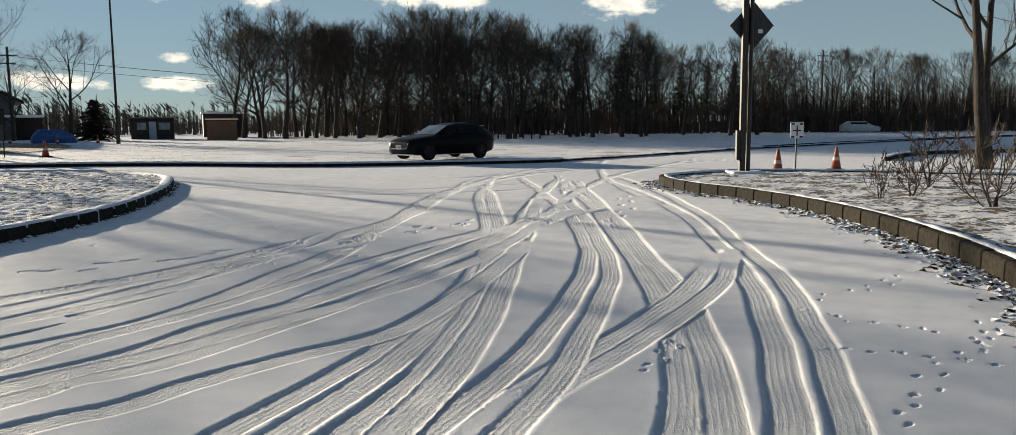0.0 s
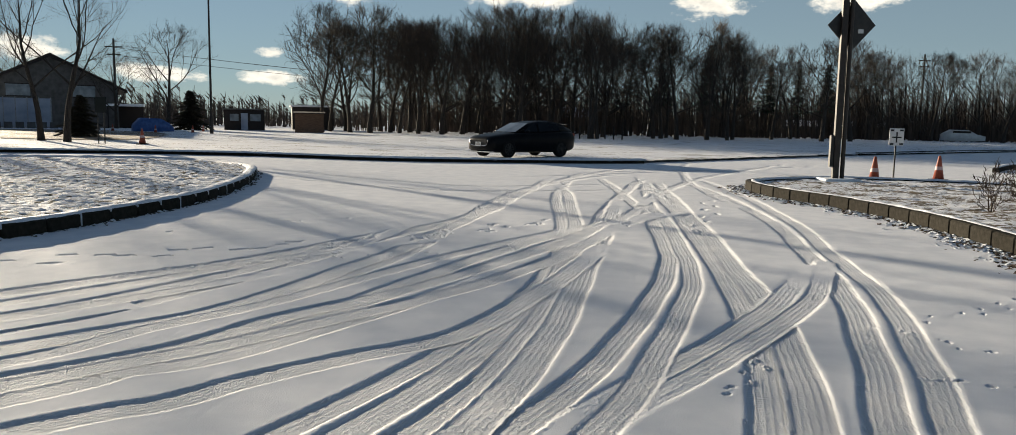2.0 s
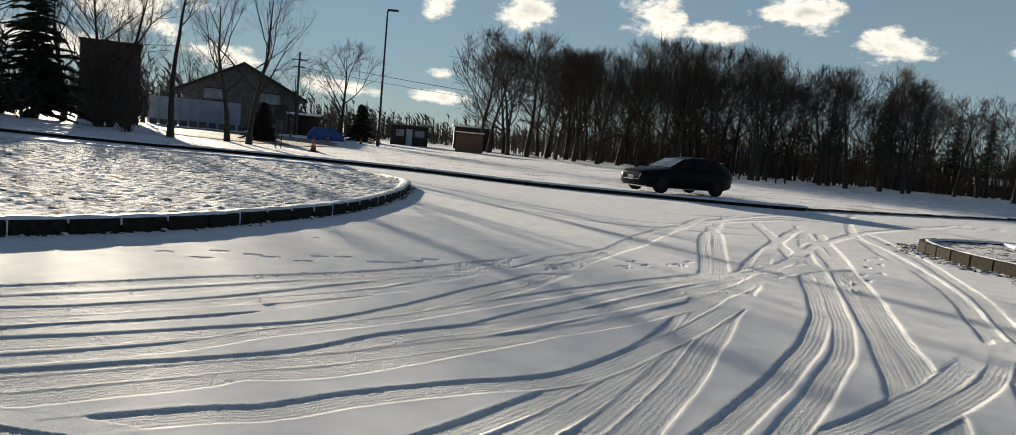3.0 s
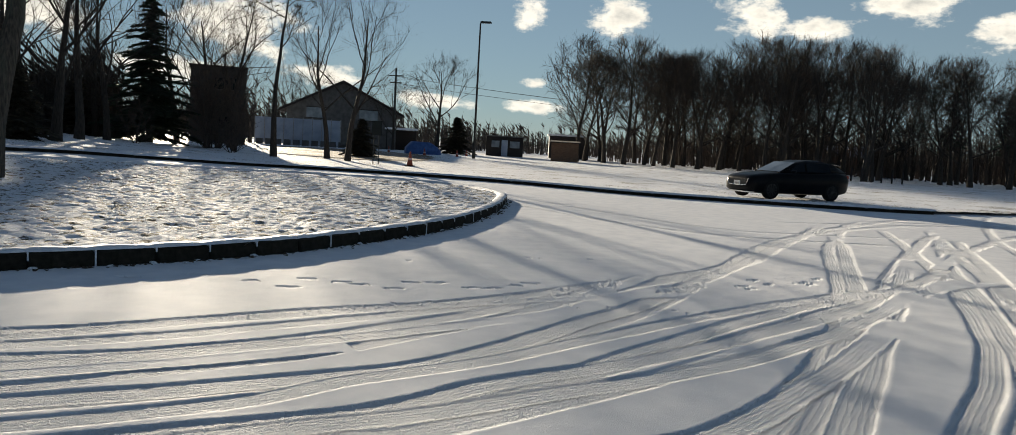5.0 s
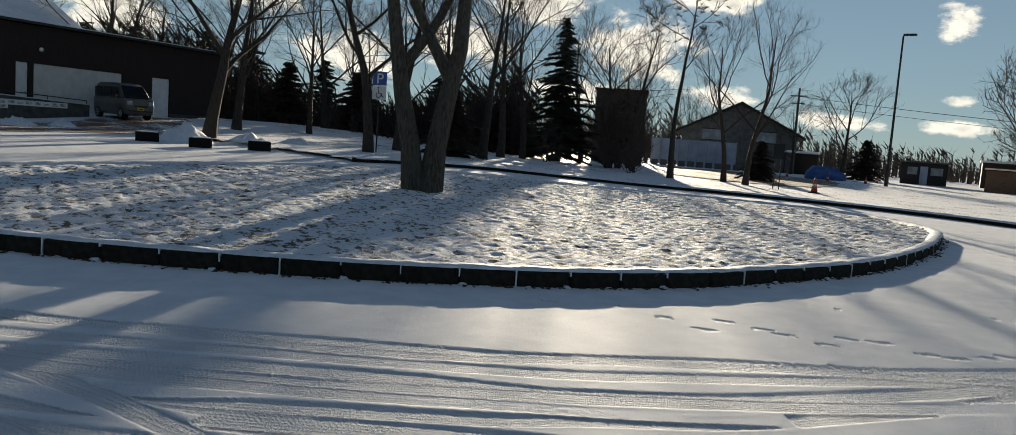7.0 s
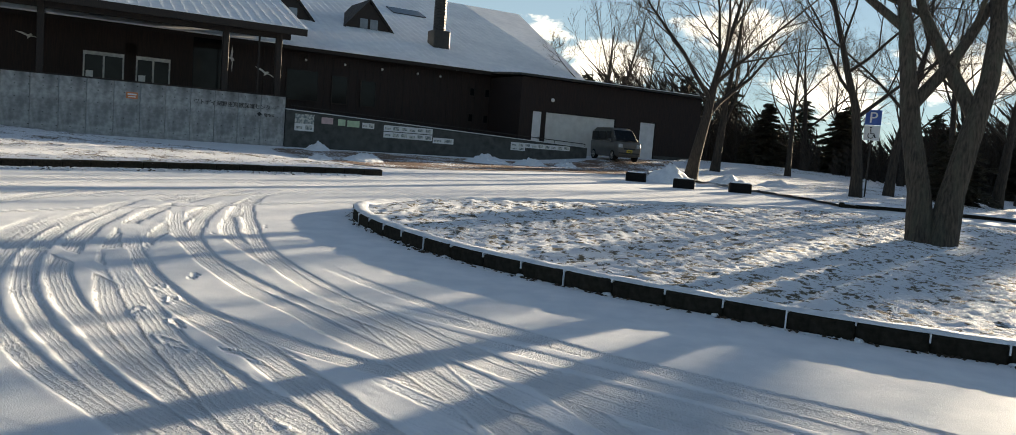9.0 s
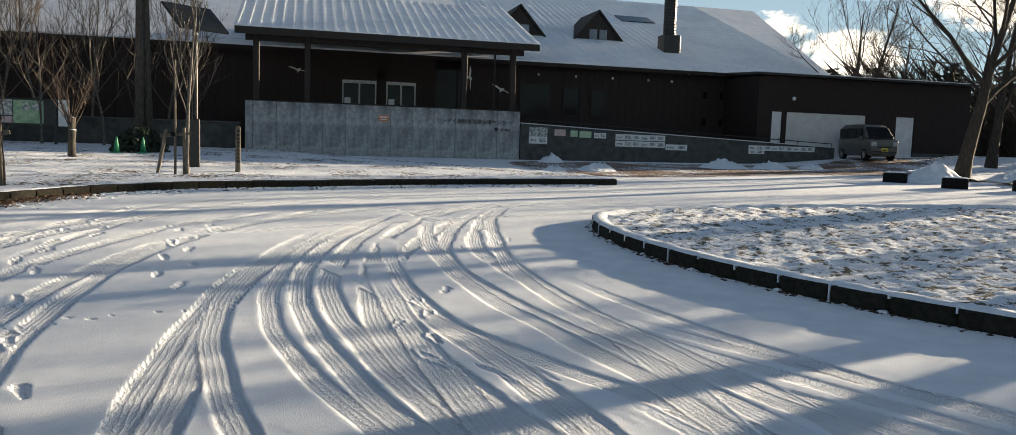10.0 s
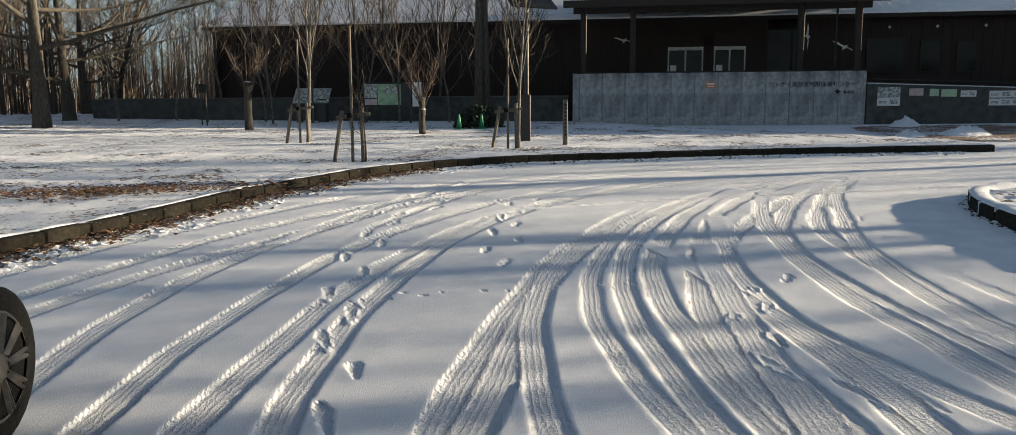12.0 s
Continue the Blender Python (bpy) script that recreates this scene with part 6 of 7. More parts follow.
def kei_van(m, label):
    """A tall boxy small van, nose towards +x, 3.4 m long."""
    car = thing("small_van", m, label, "van")
    st = [(1.70, 0.40, 0.90, 0.62, 0.66), (1.62, 0.26, 1.02, 0.70, 0.72), (1.25, 0.22, 1.08, 0.73, 0.735), (0.0, 0.22, 1.08, 0.735, 0.74), (-1.5, 0.24, 1.08, 0.73, 0.735), (-1.66, 0.30, 1.05, 0.68, 0.70), (-1.70, 0.42, 0.98, 0.64, 0.66)]

    def ring(s):
        x, lo, hi, a, b = s
        half = [(a * 0.8, lo), (a, lo + 0.06), (b, lerp(lo, hi, 0.6)), (b, hi - 0.04), (b * 0.9, hi)]
        return [(x, y, z) for y, z in half] + [(x, -y, z) for y, z in reversed(half)]

    body = part("body", loft(st, ring), M["paint_van"], car, "beige-grey bodywork", True)
    cab = [(1.36, 1.04, 1.06, 0.70, 0.69), (0.78, 1.05, 1.68, 0.72, 0.60), (0.4, 1.05, 1.79, 0.725, 0.60), (-1.3, 1.05, 1.80, 0.72, 0.60), (-1.60, 1.04, 1.70, 0.69, 0.58), (-1.66, 1.02, 1.10, 0.66, 0.62)]
    part("cabin", loft(cab, ring), M["paint_van"], body, "", True)
    part("windscreen", Shape().add([(1.34, 0.64, 1.09), (1.34, -0.64, 1.09), (0.80, -0.56, 1.66), (0.80, 0.56, 1.66)], [(0, 1, 2, 3)]), M["glass"], body)
    for s in (1, -1):
        for a, b in ((0.95, 0.30), (0.22, -0.62), (-0.70, -1.48)):
            part("side_window", Shape().box(b, s * 0.735 - 0.006, 1.12, a - (0.2 if a > 0.9 else 0), s * 0.735 + 0.006, 1.58), M["glass"], body)
        part("headlight", Shape().slab(1.56, s * 0.54 - 0.13, 0.72, 1.72, s * 0.54 + 0.13, 0.92, 0.03), M["lamp_glass"], body)
        part("mirror", Shape().ball((0.95, s * 0.84, 1.10), 0.10, 1.0), M["paint_van"], body, "", True)
        for x in (1.12, -1.15):
            wheel(car, x, s * 0.65, 0.275, s, 6)
    part("grille", Shape().box(1.66, -0.34, 0.62, 1.725, 0.34, 0.70).box(1.60, -0.62, 0.40, 1.715, 0.62, 0.46), M["ink"], body)
    part("bonnet_seam", Shape().box(1.20, -0.62, 1.085, 1.56, 0.62, 1.092), M["paint_van"], body)
    plate = part("number_plate", Shape().slab(1.70, -0.17, 0.46, 1.74, 0.17, 0.61, 0.005), M["plate_yellow"], body, "yellow number plate")
    part("bars", Shape().box(1.738, -0.12, 0.49, 1.744, 0.12, 0.55), M["ink"], plate)
    return car


def headed(x, y, hx, hy, up=0.0):
    return Matrix.Translation((x, y, land_at(x, y) + up)) @ Euler((0, 0, math.atan2(hy, hx))).to_matrix().to_4x4()


hatchback(headed(-7.95, 32.2, -0.60, -0.80, 0.11), "paint_car", "dark blue-grey hatchback parked on the snowy lawn", metal="black_metal")
kei_van(headed(-47.0, 5.1, 0.923, 0.387, 0.0), "small beige-grey van before the garage door")
hatchback(headed(-2.425, -2.43, -0.342, -0.940, 0.0), "paint_black", "black car with spoked alloy wheels on the road", -24, False, "alloy_dirty_shaded", 0.38)
tarp = thing("covered_car", headed(-49.5, 62.0, 0.6, 0.8), "small vehicle under a blue sheet", "car")
part("sheet", loft([(1.7, 0.0, 0.5, 0.6, 0.5), (1.3, 0.0, 0.85, 0.75, 0.6), (0.6, 0.0, 1.25, 0.8, 0.6), (-1.0, 0.0, 1.3, 0.8, 0.6), (-1.6, 0.0, 0.7, 0.7, 0.5)],
                   lambda s: [(s[0], s[3], s[1]), (s[0], s[3] * 0.95, s[2] * 0.7), (s[0], s[4], s[2]), (s[0], -s[4], s[2]), (s[0], -s[3] * 0.95, s[2] * 0.7), (s[0], -s[3], s[1])]), M["blue_sheet"], tarp, "", True)
far_car = thing("parked_car", headed(25.7, 101.0, 1.0, 0.1), "pale silver car far across the lot", "car")
part("body", loft([(2.1, 0.3, 0.8, 0.8, 0.8), (1.2, 0.25, 1.0, 0.85, 0.85), (0.4, 0.25, 1.45, 0.85, 0.7), (-1.2, 0.25, 1.5, 0.85, 0.7), (-2.1, 0.3, 1.0, 0.8, 0.75)],
                  lambda s: [(s[0], s[3], s[1]), (s[0], s[3], s[2] * 0.65), (s[0], s[4], s[2]), (s[0], -s[4], s[2]), (s[0], -s[3], s[2] * 0.65), (s[0], -s[3], s[1])]), M["paint_silver"], far_car, "", True)
part("window", Shape().box(-1.3, -0.80, 1.02, 0.6, 0.80, 1.36), M["glass"], far_car)


# ---- signs, posts and cones ----
sign = thing("road_sign", headed(2.90, 22.4, 0.97, 0.22, 0.15), "dark diamond road sign on two brown posts", "sign")
part("footing", Shape().slab(-0.55, -0.45, -0.1, 0.35, 0.35, 0.06, 0.03), M["snow"], sign, "snow-covered footing")
part("post", Shape().tube([(0, 0, 0), (0, 0, 6.4)], 0.055, 12), M["brown_metal"], sign)
part("post", Shape().slab(-0.25, -0.07, 0, -0.10, 0.07, 6.6, 0.015), M["brown_metal"], sign)
part("switch_box", Shape().slab(-0.34, -0.06, 0.35, -0.26, 0.08, 1.15, 0.01), M["black_metal"], sign)
dia = part("diamond_plate", Shape().prism([(0.62, 3.90), (0.10, 4.50), (0.04, 4.55), (-0.56, 3.90), (0.0, 3.28), (0.06, 3.26)], "y", 0.08, 0.11), M["black_metal"], sign, "dark back of the diamond plate")
part("sticker", Shape().box(0.20, 0.068, 3.70, 0.33, 0.076, 3.80), M["white_sign"], dia, "small white label")


def cone(x, y, size=1.0, mat="cone_red", up=0.0, label="faded red traffic cone on a dark base", group="cones"):
    c = thing("traffic_cone", headed(x, y, 0.9, 0.3, up), label, "traffic cone", group)
    part("base", Shape().slab(-0.20 * size, -0.20 * size, 0, 0.20 * size, 0.20 * size, 0.05 * size, 0.015), M["rubber"] if mat == "cone_red" else M[mat], c)
    part("body", Shape().tube([(0, 0, 0.05 * size), (0, 0, 0.68 * size), (0, 0, 0.70 * size)], [0.145 * size, 0.035 * size, 0.02 * size], 16), M[mat], c, "", True)
    if mat == "cone_red":
        part("stripe", Shape().tube([(0, 0, 0.30 * size), (0, 0, 0.40 * size)], [0.107 * size, 0.090 * size], 16, False), M["pink_panel"], c, "worn pale band", True)
    return c


cone(3.95, 24.1, 1.05)
cone(6.05, 26.3, 1.05)
cone(-27.3, 33.6, 1.1, up=0.1, label="red traffic cone on the lawn's edge")
for x, y in ((-46.0, 58.0), (-44.6, 61.0), (-47.5, 66.5), (-52.0, 60.0)):
    cone(x, y, 1.0, up=0.02, label="small red traffic cone far off")
cone(-24.9, -20.4, 0.8, "cone_green", 0.155, "green plastic cone beside a dark shrub", "green cones")
cone(-24.2, -20.9, 0.8, "cone_green", 0.155, "green plastic cone beside a dark shrub", "green cones")
st = thing("stand_sign", headed(4.62, 25.1, 0.97, 0.22), "small white notice on a thin stand", "sign")
part("foot", Shape().slab(-0.28, -0.16, 0, 0.35, 0.16, 0.09, 0.03), M["rubber"], st)
part("pole", Shape().tube([(0, 0, 0.05), (0, 0, 1.2)], 0.022, 8), M["black_metal"], st)
pl = part("plate", Shape().slab(-0.20, -0.03, 1.02, 0.20, -0.005, 1.50, 0.006), M["white_sign"], st)
part("bars", Shape().box(-0.13, -0.036, 1.23, 0.13, -0.032, 1.27).box(-0.18, -0.036, 1.42, -0.08, -0.032, 1.47).box(0.08, -0.036, 1.42, 0.18, -0.032, 1.47).box(-0.18, -0.036, 1.04, -0.08, -0.032, 1.09).box(0.08, -0.036, 1.04, 0.18, -0.032, 1.09).box(-0.02, -0.036, 1.1, 0.02, -0.032, 1.4), M["ink"], pl)


def street_lamp(x, y, high, label):
    l = thing("street_lamp", headed(x, y, 0.9, 0.42), label, "street lamp", "street lamps")
    part("base_sleeve", Shape().tube([(0, 0, -0.1), (0, 0, 1.6)], 0.15, 10), M["brown_metal"], l)
    part("pole", Shape().tube([(0, 0, 1.5), (0, 0, high - 0.1), (0.1, 0, high)], [0.10, 0.065, 0.05], 10), M["brown_metal"], l)
    part("lamp_head", Shape().slab(0.0, -0.16, high - 0.08, 0.95, 0.16, high + 0.08, 0.05), M["black_metal"], l, "flat dark lamp head")
    return l


street_lamp(-41.1, 58.7, 11.8, "tall dark brown street lamp on the snowy lawn")
street_lamp(-12.0, 74.0, 9.8, "tall dark street lamp before the grove")
park = thing("parking_sign", headed(-33.9, 13.9, 0.36, 0.93, 0.55), "blue disabled parking sign on a thin post", "sign")
part("post", Shape().tube([(0, 0, -0.65), (0, 0, 2.95)], 0.03, 8), M["brown_metal"], park)
p1 = part("blue_plate", Shape().slab(-0.29, -0.05, 2.36, 0.29, -0.02, 2.94, 0.01), M["blue_sign"], park)
cu = bpy.data.curves.new("letter", "FONT")
cu.body, cu.size, cu.extrude, cu.align_x = "P", 0.62, 0.004, "CENTER"
cu.materials.append(M["white_sign"])
le = new("letter", cu)
le.parent = p1
le.matrix_local = Matrix.Translation((0, -0.056, 2.43)) @ Euler((math.pi / 2, 0, 0)).to_matrix().to_4x4()
p2 = part("white_plate", Shape().slab(-0.29, -0.05, 1.76, 0.29, -0.02, 2.34, 0.01), M["white_sign"], park)
sym = Shape().tube([(-0.05, -0.055, 2.20), (-0.03, -0.055, 2.02), (0.08, -0.055, 2.02), (0.13, -0.055, 1.88), (0.18, -0.055, 1.88)], 0.022, 5)
sym.tube([(0.10 * math.cos(a) - 0.03 + 0.0, -0.055, 1.95 + 0.11 * math.sin(a)) for a in [math.radians(130 + 24 * k) for k in range(11)]], 0.016, 5)
sym.ball((-0.05, -0.055, 2.26), 0.035, 1, 0, 8, 5)
part("wheelchair_symbol", sym, M["ink"], p2)
for x, y, t in ((-33.4, 4.9, 0.15), (-31.2, 6.4, 0.1), (-31.1, 8.4, -0.05)):
    b = thing("concrete_block", headed(x, y, 0.1 + t, 0.99, 0.0), "dark stained concrete block in the snow", "block", "blocks")
    part("body", Shape().slab(-0.38, -0.2, -0.1, 0.38, 0.2, 0.34, 0.03), M["rubber"], b)
    part("snow_top", Shape().slab(-0.34, -0.17, 0.342, 0.34, 0.17, 0.375, 0.03), M["snow"], b)
info = thing("sign_post", headed(-29.3, 33.2, 0.75, 0.66, 0.1), "small dark notice on two thin posts", "sign")
for x in (-0.14, 0.14):
    part("post", Shape().tube([(x, 0, -0.1), (x, 0, 2.2)], 0.03, 6), M["black_metal"], info)
part("plate", Shape().slab(-0.25, -0.05, 1.5, 0.25, -0.02, 2.25, 0.01), M["glass"], info)

# ---- north lawn: staked saplings, stumps, boards ----
UPN = 0.155


def staked(x, y, turn, pole_h, tree=None, size=1.0):
    t = thing("tree_support", headed(x, y, math.cos(turn), math.sin(turn), UPN), "weathered wooden stakes propping a sapling", "tree stake", "tree stakes")
    part("tall_pole", Shape().tube([(0, 0, -0.1), (0.01, 0, pole_h)], [0.035, 0.028], 8), M["wood_old"], t)
    part("leaning_stake", Shape().tube([(-0.42, 0.05, -0.1), (-0.20, 0.0, 1.08)], 0.045, 8), M["wood_old"], t)
    part("stake", Shape().tube([(0.22, 0.05, -0.1), (0.21, 0.03, 1.15)], 0.045, 8), M["wood_old"], t)
    part("crossbar", Shape().tube([(-0.34, 0.06, 0.93), (0.38, 0.06, 1.02)], 0.04, 8), M["wood_old"], t)
    part("tie", Shape().tube([(-0.04, 0, 0.93), (-0.04, 0, 1.03)], 0.06, 8), M["rubber"], t)
    return t


face = math.radians(131.7)
staked(-13.3, -13.2, face, 2.85)
staked(-15.9, -19.0, face, 2.9)
staked(-18.2, -13.1, face, 2.8)
sap = bare_tree("slender bare sapling tied to stakes", 91, 5.4, 0.055, "pale_bark", "twig", limbs=9, forks=4, twigs=4, sprays=1, clear=0.35, spread=0.45, rise=0.8, crook=0.05)
stand(sap, -16.1, -18.9, 0.5, 1.0, UPN)
again(sap, -18.4, -12.9, 2.0, 0.92, UPN)
twig_sap = bare_tree("short thin sapling between stakes", 92, 1.9, 0.02, "bark", "twig", limbs=5, forks=3, twigs=3, sprays=1, clear=0.3, spread=0.4, rise=0.8)
stand(twig_sap, -13.5, -13.0, 0.0, 1.0, UPN)
birch = bare_tree("thin pale birch before the dark wall", 93, 7.0, 0.05, "birch_bark", "twig", limbs=12, forks=6, twigs=5, sprays=2, clear=0.2, spread=0.7, rise=0.5, crook=0.10, thin=0.8, group="birches")
for k, (s, w, sc) in enumerate([(-2.0, -0.8, 0.85), (-5.5, 0.2, 1.0), (-7.6, -0.5, 0.9), (-9.4, 0.3, 1.05), (-11.5, -0.9, 0.9), (-14.2, 0.1, 1.0), (-16.5, -1.0, 0.95), (-18.6, 0.0, 1.0), (-12.8, -2.2, 0.8), (-20.5, -1.6, 1.0), (-3.4, 2.6, 1.2), (-6.6, 2.9, 1.25), (-8.6, 2.4, 1.3), (-10.6, 3.0, 1.2), (-13.2, 2.5, 1.3), (-15.4, 2.9, 1.2), (-17.6, 2.5, 1.3), (-4.6, 1.9, 1.1)]):
    p = on_site(s, w - 0.6, 0)
    (stand if k == 0 else again)(birch, p.x, p.y, k * 1.7, sc, UPN)
twin = thing("tree", headed(-27.7, -23.0, 1, 0, UPN), "tall tree with a smooth double trunk", "tree")
part("trunk", Shape().tube([(-0.2, 0.05, -0.2), (-0.17, 0.0, 3), (-0.12, 0, 7.0)], [0.22, 0.17, 0.14], 12).tube([(0.2, -0.05, -0.2), (0.19, 0, 3), (0.14, 0, 7.0)], [0.20, 0.16, 0.13], 12).tube([(-0.12, 0, 6.9), (-0.5, 0.2, 9.5)], [0.14, 0.05], 8).tube([(0.14, 0, 6.9), (0.6, -0.3, 9.8)], [0.13, 0.05], 8), M["bark"], twin, "", True)


def stump(x, y, high, r, label, seed, sprout=True):
    t = thing("stump", headed(x, y, 1, 0, UPN), label, "tree stump", "stumps")
    part("trunk", Shape().tube([(0, 0, -0.1), (0.02, 0, 0.15), (0.03, 0.02, high * 0.6), (0.0, 0.03, high)], [r * 1.25, r, r * 0.92, r * 0.98], 12), M["bark"], t, "mossy cut trunk", True)
    part("snow_top", Shape().ball((0, 0.03, high), r * 0.95, 0.35, 0.2), M["snow"], t, "", True)
    if sprout:
        sh = Shape()
        q = random.Random(seed)
        for k in range(26):
            a, l = q.uniform(0, 6.28), q.uniform(0.7, 1.9)
            b = Vector((math.cos(a) * r * 0.8, math.sin(a) * r * 0.8, high * q.uniform(0.75, 1.0)))
            d = Vector((math.cos(a) * q.uniform(0.2, 0.7), math.sin(a) * q.uniform(0.2, 0.7), 1)).normalized()
            e = b + d * l
            sh.tube([b, b + d * l * 0.5 + Vector((q.uniform(-0.08, 0.08), q.uniform(-0.08, 0.08), 0)), e], [0.016, 0.010, 0.005], 4, False)
            for j in range(4):
                s0 = b.lerp(e, q.uniform(0.4, 0.9))
                sh.tube([s0, s0 + Vector((q.uniform(-0.4, 0.4), q.uniform(-0.4, 0.4), q.uniform(0.1, 0.5)))], [0.007, 0.003], 3, False)
        part("sprout", sh, M["twig"], t)
    return t


stump(-18.8, -26.6, 1.75, 0.15, "mossy pollarded trunk with sprouting twigs", 1)
stump(-21.6, -20.1, 1.2, 0.11, "cut mossy trunk with a thin sprout", 2)
stump(-21.35, -19.8, 0.82, 0.10, "short cut mossy trunk", 3, False)
marker = thing("marker_post", headed(-20.1, -12.7, math.cos(face), math.sin(face), UPN), "grey wooden marker post with carved writing", "post")
part("post", Shape().slab(-0.065, -0.065, -0.1, 0.065, 0.065, 1.22, 0.02), M["wood_old"], marker)
mb = Shape()
for k in range(9):
    mb.box(-0.035, -0.072, 0.25 + k * 0.10, 0.035, -0.067, 0.31 + k * 0.10)
part("bars", mb, M["ink"], marker)
solar = thing("solar_light", headed(-20.7, -14.7, math.cos(face), math.sin(face), UPN), "black box post carrying a tilted dark solar panel", "solar lamp")
part("cabinet", Shape().slab(-0.20, -0.15, -0.1, 0.20, 0.15, 1.35, 0.02), M["black_metal"], solar)
part("pole", Shape().tube([(0.1, 0, 1.3), (0.1, 0, 4.0)], 0.045, 10), M["black_metal"], solar)
part("panel", Shape().slab(-0.75, -0.6, -0.03, 0.75, 0.6, 0.03, 0.01, pose(0.1, 0, 4.15, 38, 0, 30)), M["glass"], solar, "dark solar panel")
board = thing("map_board", headed(-26.0, -27.2, math.cos(face), math.sin(face), UPN), "framed site map board with green panels", "notice board")
part("frame", Shape().slab(-1.08, -0.06, 0.72, 1.08, 0.06, 1.78, 0.02), M["black_metal"], board)
for x in (-1.02, 1.02):
    part("leg", Shape().box(x - 0.05, -0.05, -0.1, x + 0.05, 0.05, 0.74), M["black_metal"], board)
part("picture", Shape().slab(-1.0, -0.09, 1.1, -0.45, -0.062, 1.7, 0.004), M["photo_panel"], board)
part("map", Shape().slab(-0.42, -0.09, 0.8, 0.62, -0.062, 1.7, 0.004), M["green_panel"], board)
part("text_strip", Shape().slab(-1.0, -0.09, 0.8, -0.45, -0.062, 1.05, 0.004), M["pink_panel"], board)
part("inset", Shape().slab(0.22, -0.1, 1.3, 0.56, -0.092, 1.62, 0.004).slab(-0.12, -0.1, 1.3, 0.16, -0.092, 1.62, 0.004), M["photo_panel"], board)
part("side_panel", Shape().slab(1.12, -0.06, 0.72, 1.52, 0.0, 1.78, 0.01), M["white_sign"], board)
desk = thing("slanted_panel", headed(-24.2, -30.2, math.cos(face), math.sin(face), UPN), "slanted picture panel on a dark stand", "notice board")
part("stand", Shape().box(0.25, -0.3, -0.1, 0.62, 0.3, 1.05), M["black_metal"], desk)
part("stand", Shape().box(-0.72, -0.3, -0.1, -0.55, 0.3, 0.95), M["wood_old"], desk)
part("panel", Shape().slab(-0.85, -0.5, -0.03, 0.75, 0.5, 0.03, 0.01, pose(0, 0, 1.2, 40, 0, 0)), M["photo_panel"], desk)
thin = thing("sign_post", headed(-19.2, -30.7, math.cos(face), math.sin(face), UPN), "thin dark double post with a small plate", "sign")
for x in (-0.1, 0.1):
    part("post", Shape().tube([(x, 0, -0.1), (x, 0, 1.4)], 0.03, 6), M["black_metal"], thin)
part("plate", Shape().slab(-0.16, -0.05, 1.35, 0.16, -0.02, 1.7, 0.01), M["glass"], thin)
lw = part("low_wall", Shape().box(-24.0, 0.9, 0.3, -0.3, 1.1, 1.98), M["dark_concrete"])
lw.matrix_world = SITE
tagged(lw, "long low dark concrete wall before the building", "wall", kind="structure")
part("coping", Shape().slab(-24.05, 0.85, 1.982, -0.25, 1.15, 2.03, 0.01), M["wall_grey"], lw)

# evergreen clump
bush = thing("evergreen_shrub", headed(-25.5, -21.1, 1, 0, UPN), "low dark evergreen shrub on the snow", "shrub")
sh = Shape()
q = random.Random(4)
for k in range(2600):
    a, e, r = q.uniform(0, 6.28), q.uniform(0, 1.5), q.uniform(0.75, 1.0)
    c = Vector((math.cos(a) * math.cos(e) * 1.15 * r, math.sin(a) * math.cos(e) * 0.8 * r, math.sin(e) * 0.85 * r + 0.02))
    u1, u2 = Vector((q.uniform(-1, 1), q.uniform(-1, 1), q.uniform(-1, 1))) * 0.07, Vector((q.uniform(-1, 1), q.uniform(-1, 1), q.uniform(-1, 1))) * 0.07
    sh.add([c - u1, c + u2, c + u1, c - u2], [(0, 1, 2, 3)])
part("leaves", sh, M["needle"], bush)
part("stems", Shape().tube([(0, 0, -0.1), (0.1, 0, 0.5)], 0.05, 6).tube([(0, 0, -0.1), (-0.5, 0.1, 0.5)], 0.04, 6).tube([(0, 0, -0.1), (0.6, -0.1, 0.5)], 0.04, 6), M["bark"], bush)

# big trees at the north-east side
oak = crown_tree("large bare tree with wide low limbs over the lawn", 101, 12.0, 0.26, 9.0, 0.17, 15, 7, 5, 5, 2, 0.012, "bark", limb_r=0.5, open_low=0, stems=((0, 0, -0.04, 0.0, 1.0),))
stand(oak, -13.9, -33.2, 0.6, 1.0, UPN)
for k, (x, y, s) in enumerate([(-17.2, -39.5, 0.9), (-9.0, -38.0, 1.0), (-12.0, -46.0, 1.0), (-4.5, -31.0, 0.95), (-22.0, -50.0, 0.9), (-15.5, -56.0, 1.1), (-5.0, -52.0, 1.0)]):
    again(oak, x, y, 1.1 + k * 2.1, s, UPN if y > -58 else 0)
for k, (x, y, s) in enumerate([(-26, -55, 1.0), (-20, -62, 1.1), (-30, -64, 1.0), (-12, -64, 1.1), (-36, -58, 1.0), (-2, -60, 1.0), (-24, -72, 1.2), (-14, -74, 1.2), (-34, -75, 1.2), (-6, -72, 1.1)]):
    again(yard[k % 3], x, y, k * 1.3, s)
bank = Shape()
for k in range(4600):
    a = math.radians(q.uniform(118, 200))
    r = q.uniform(76 if a < 2.75 else 52, 130)
    thicket(bank, -math.sin(a) * r, math.cos(a) * r, q.uniform(3, 13) + land_at(-math.sin(a) * r, math.cos(a) * r), q.uniform(0.04, 0.11))
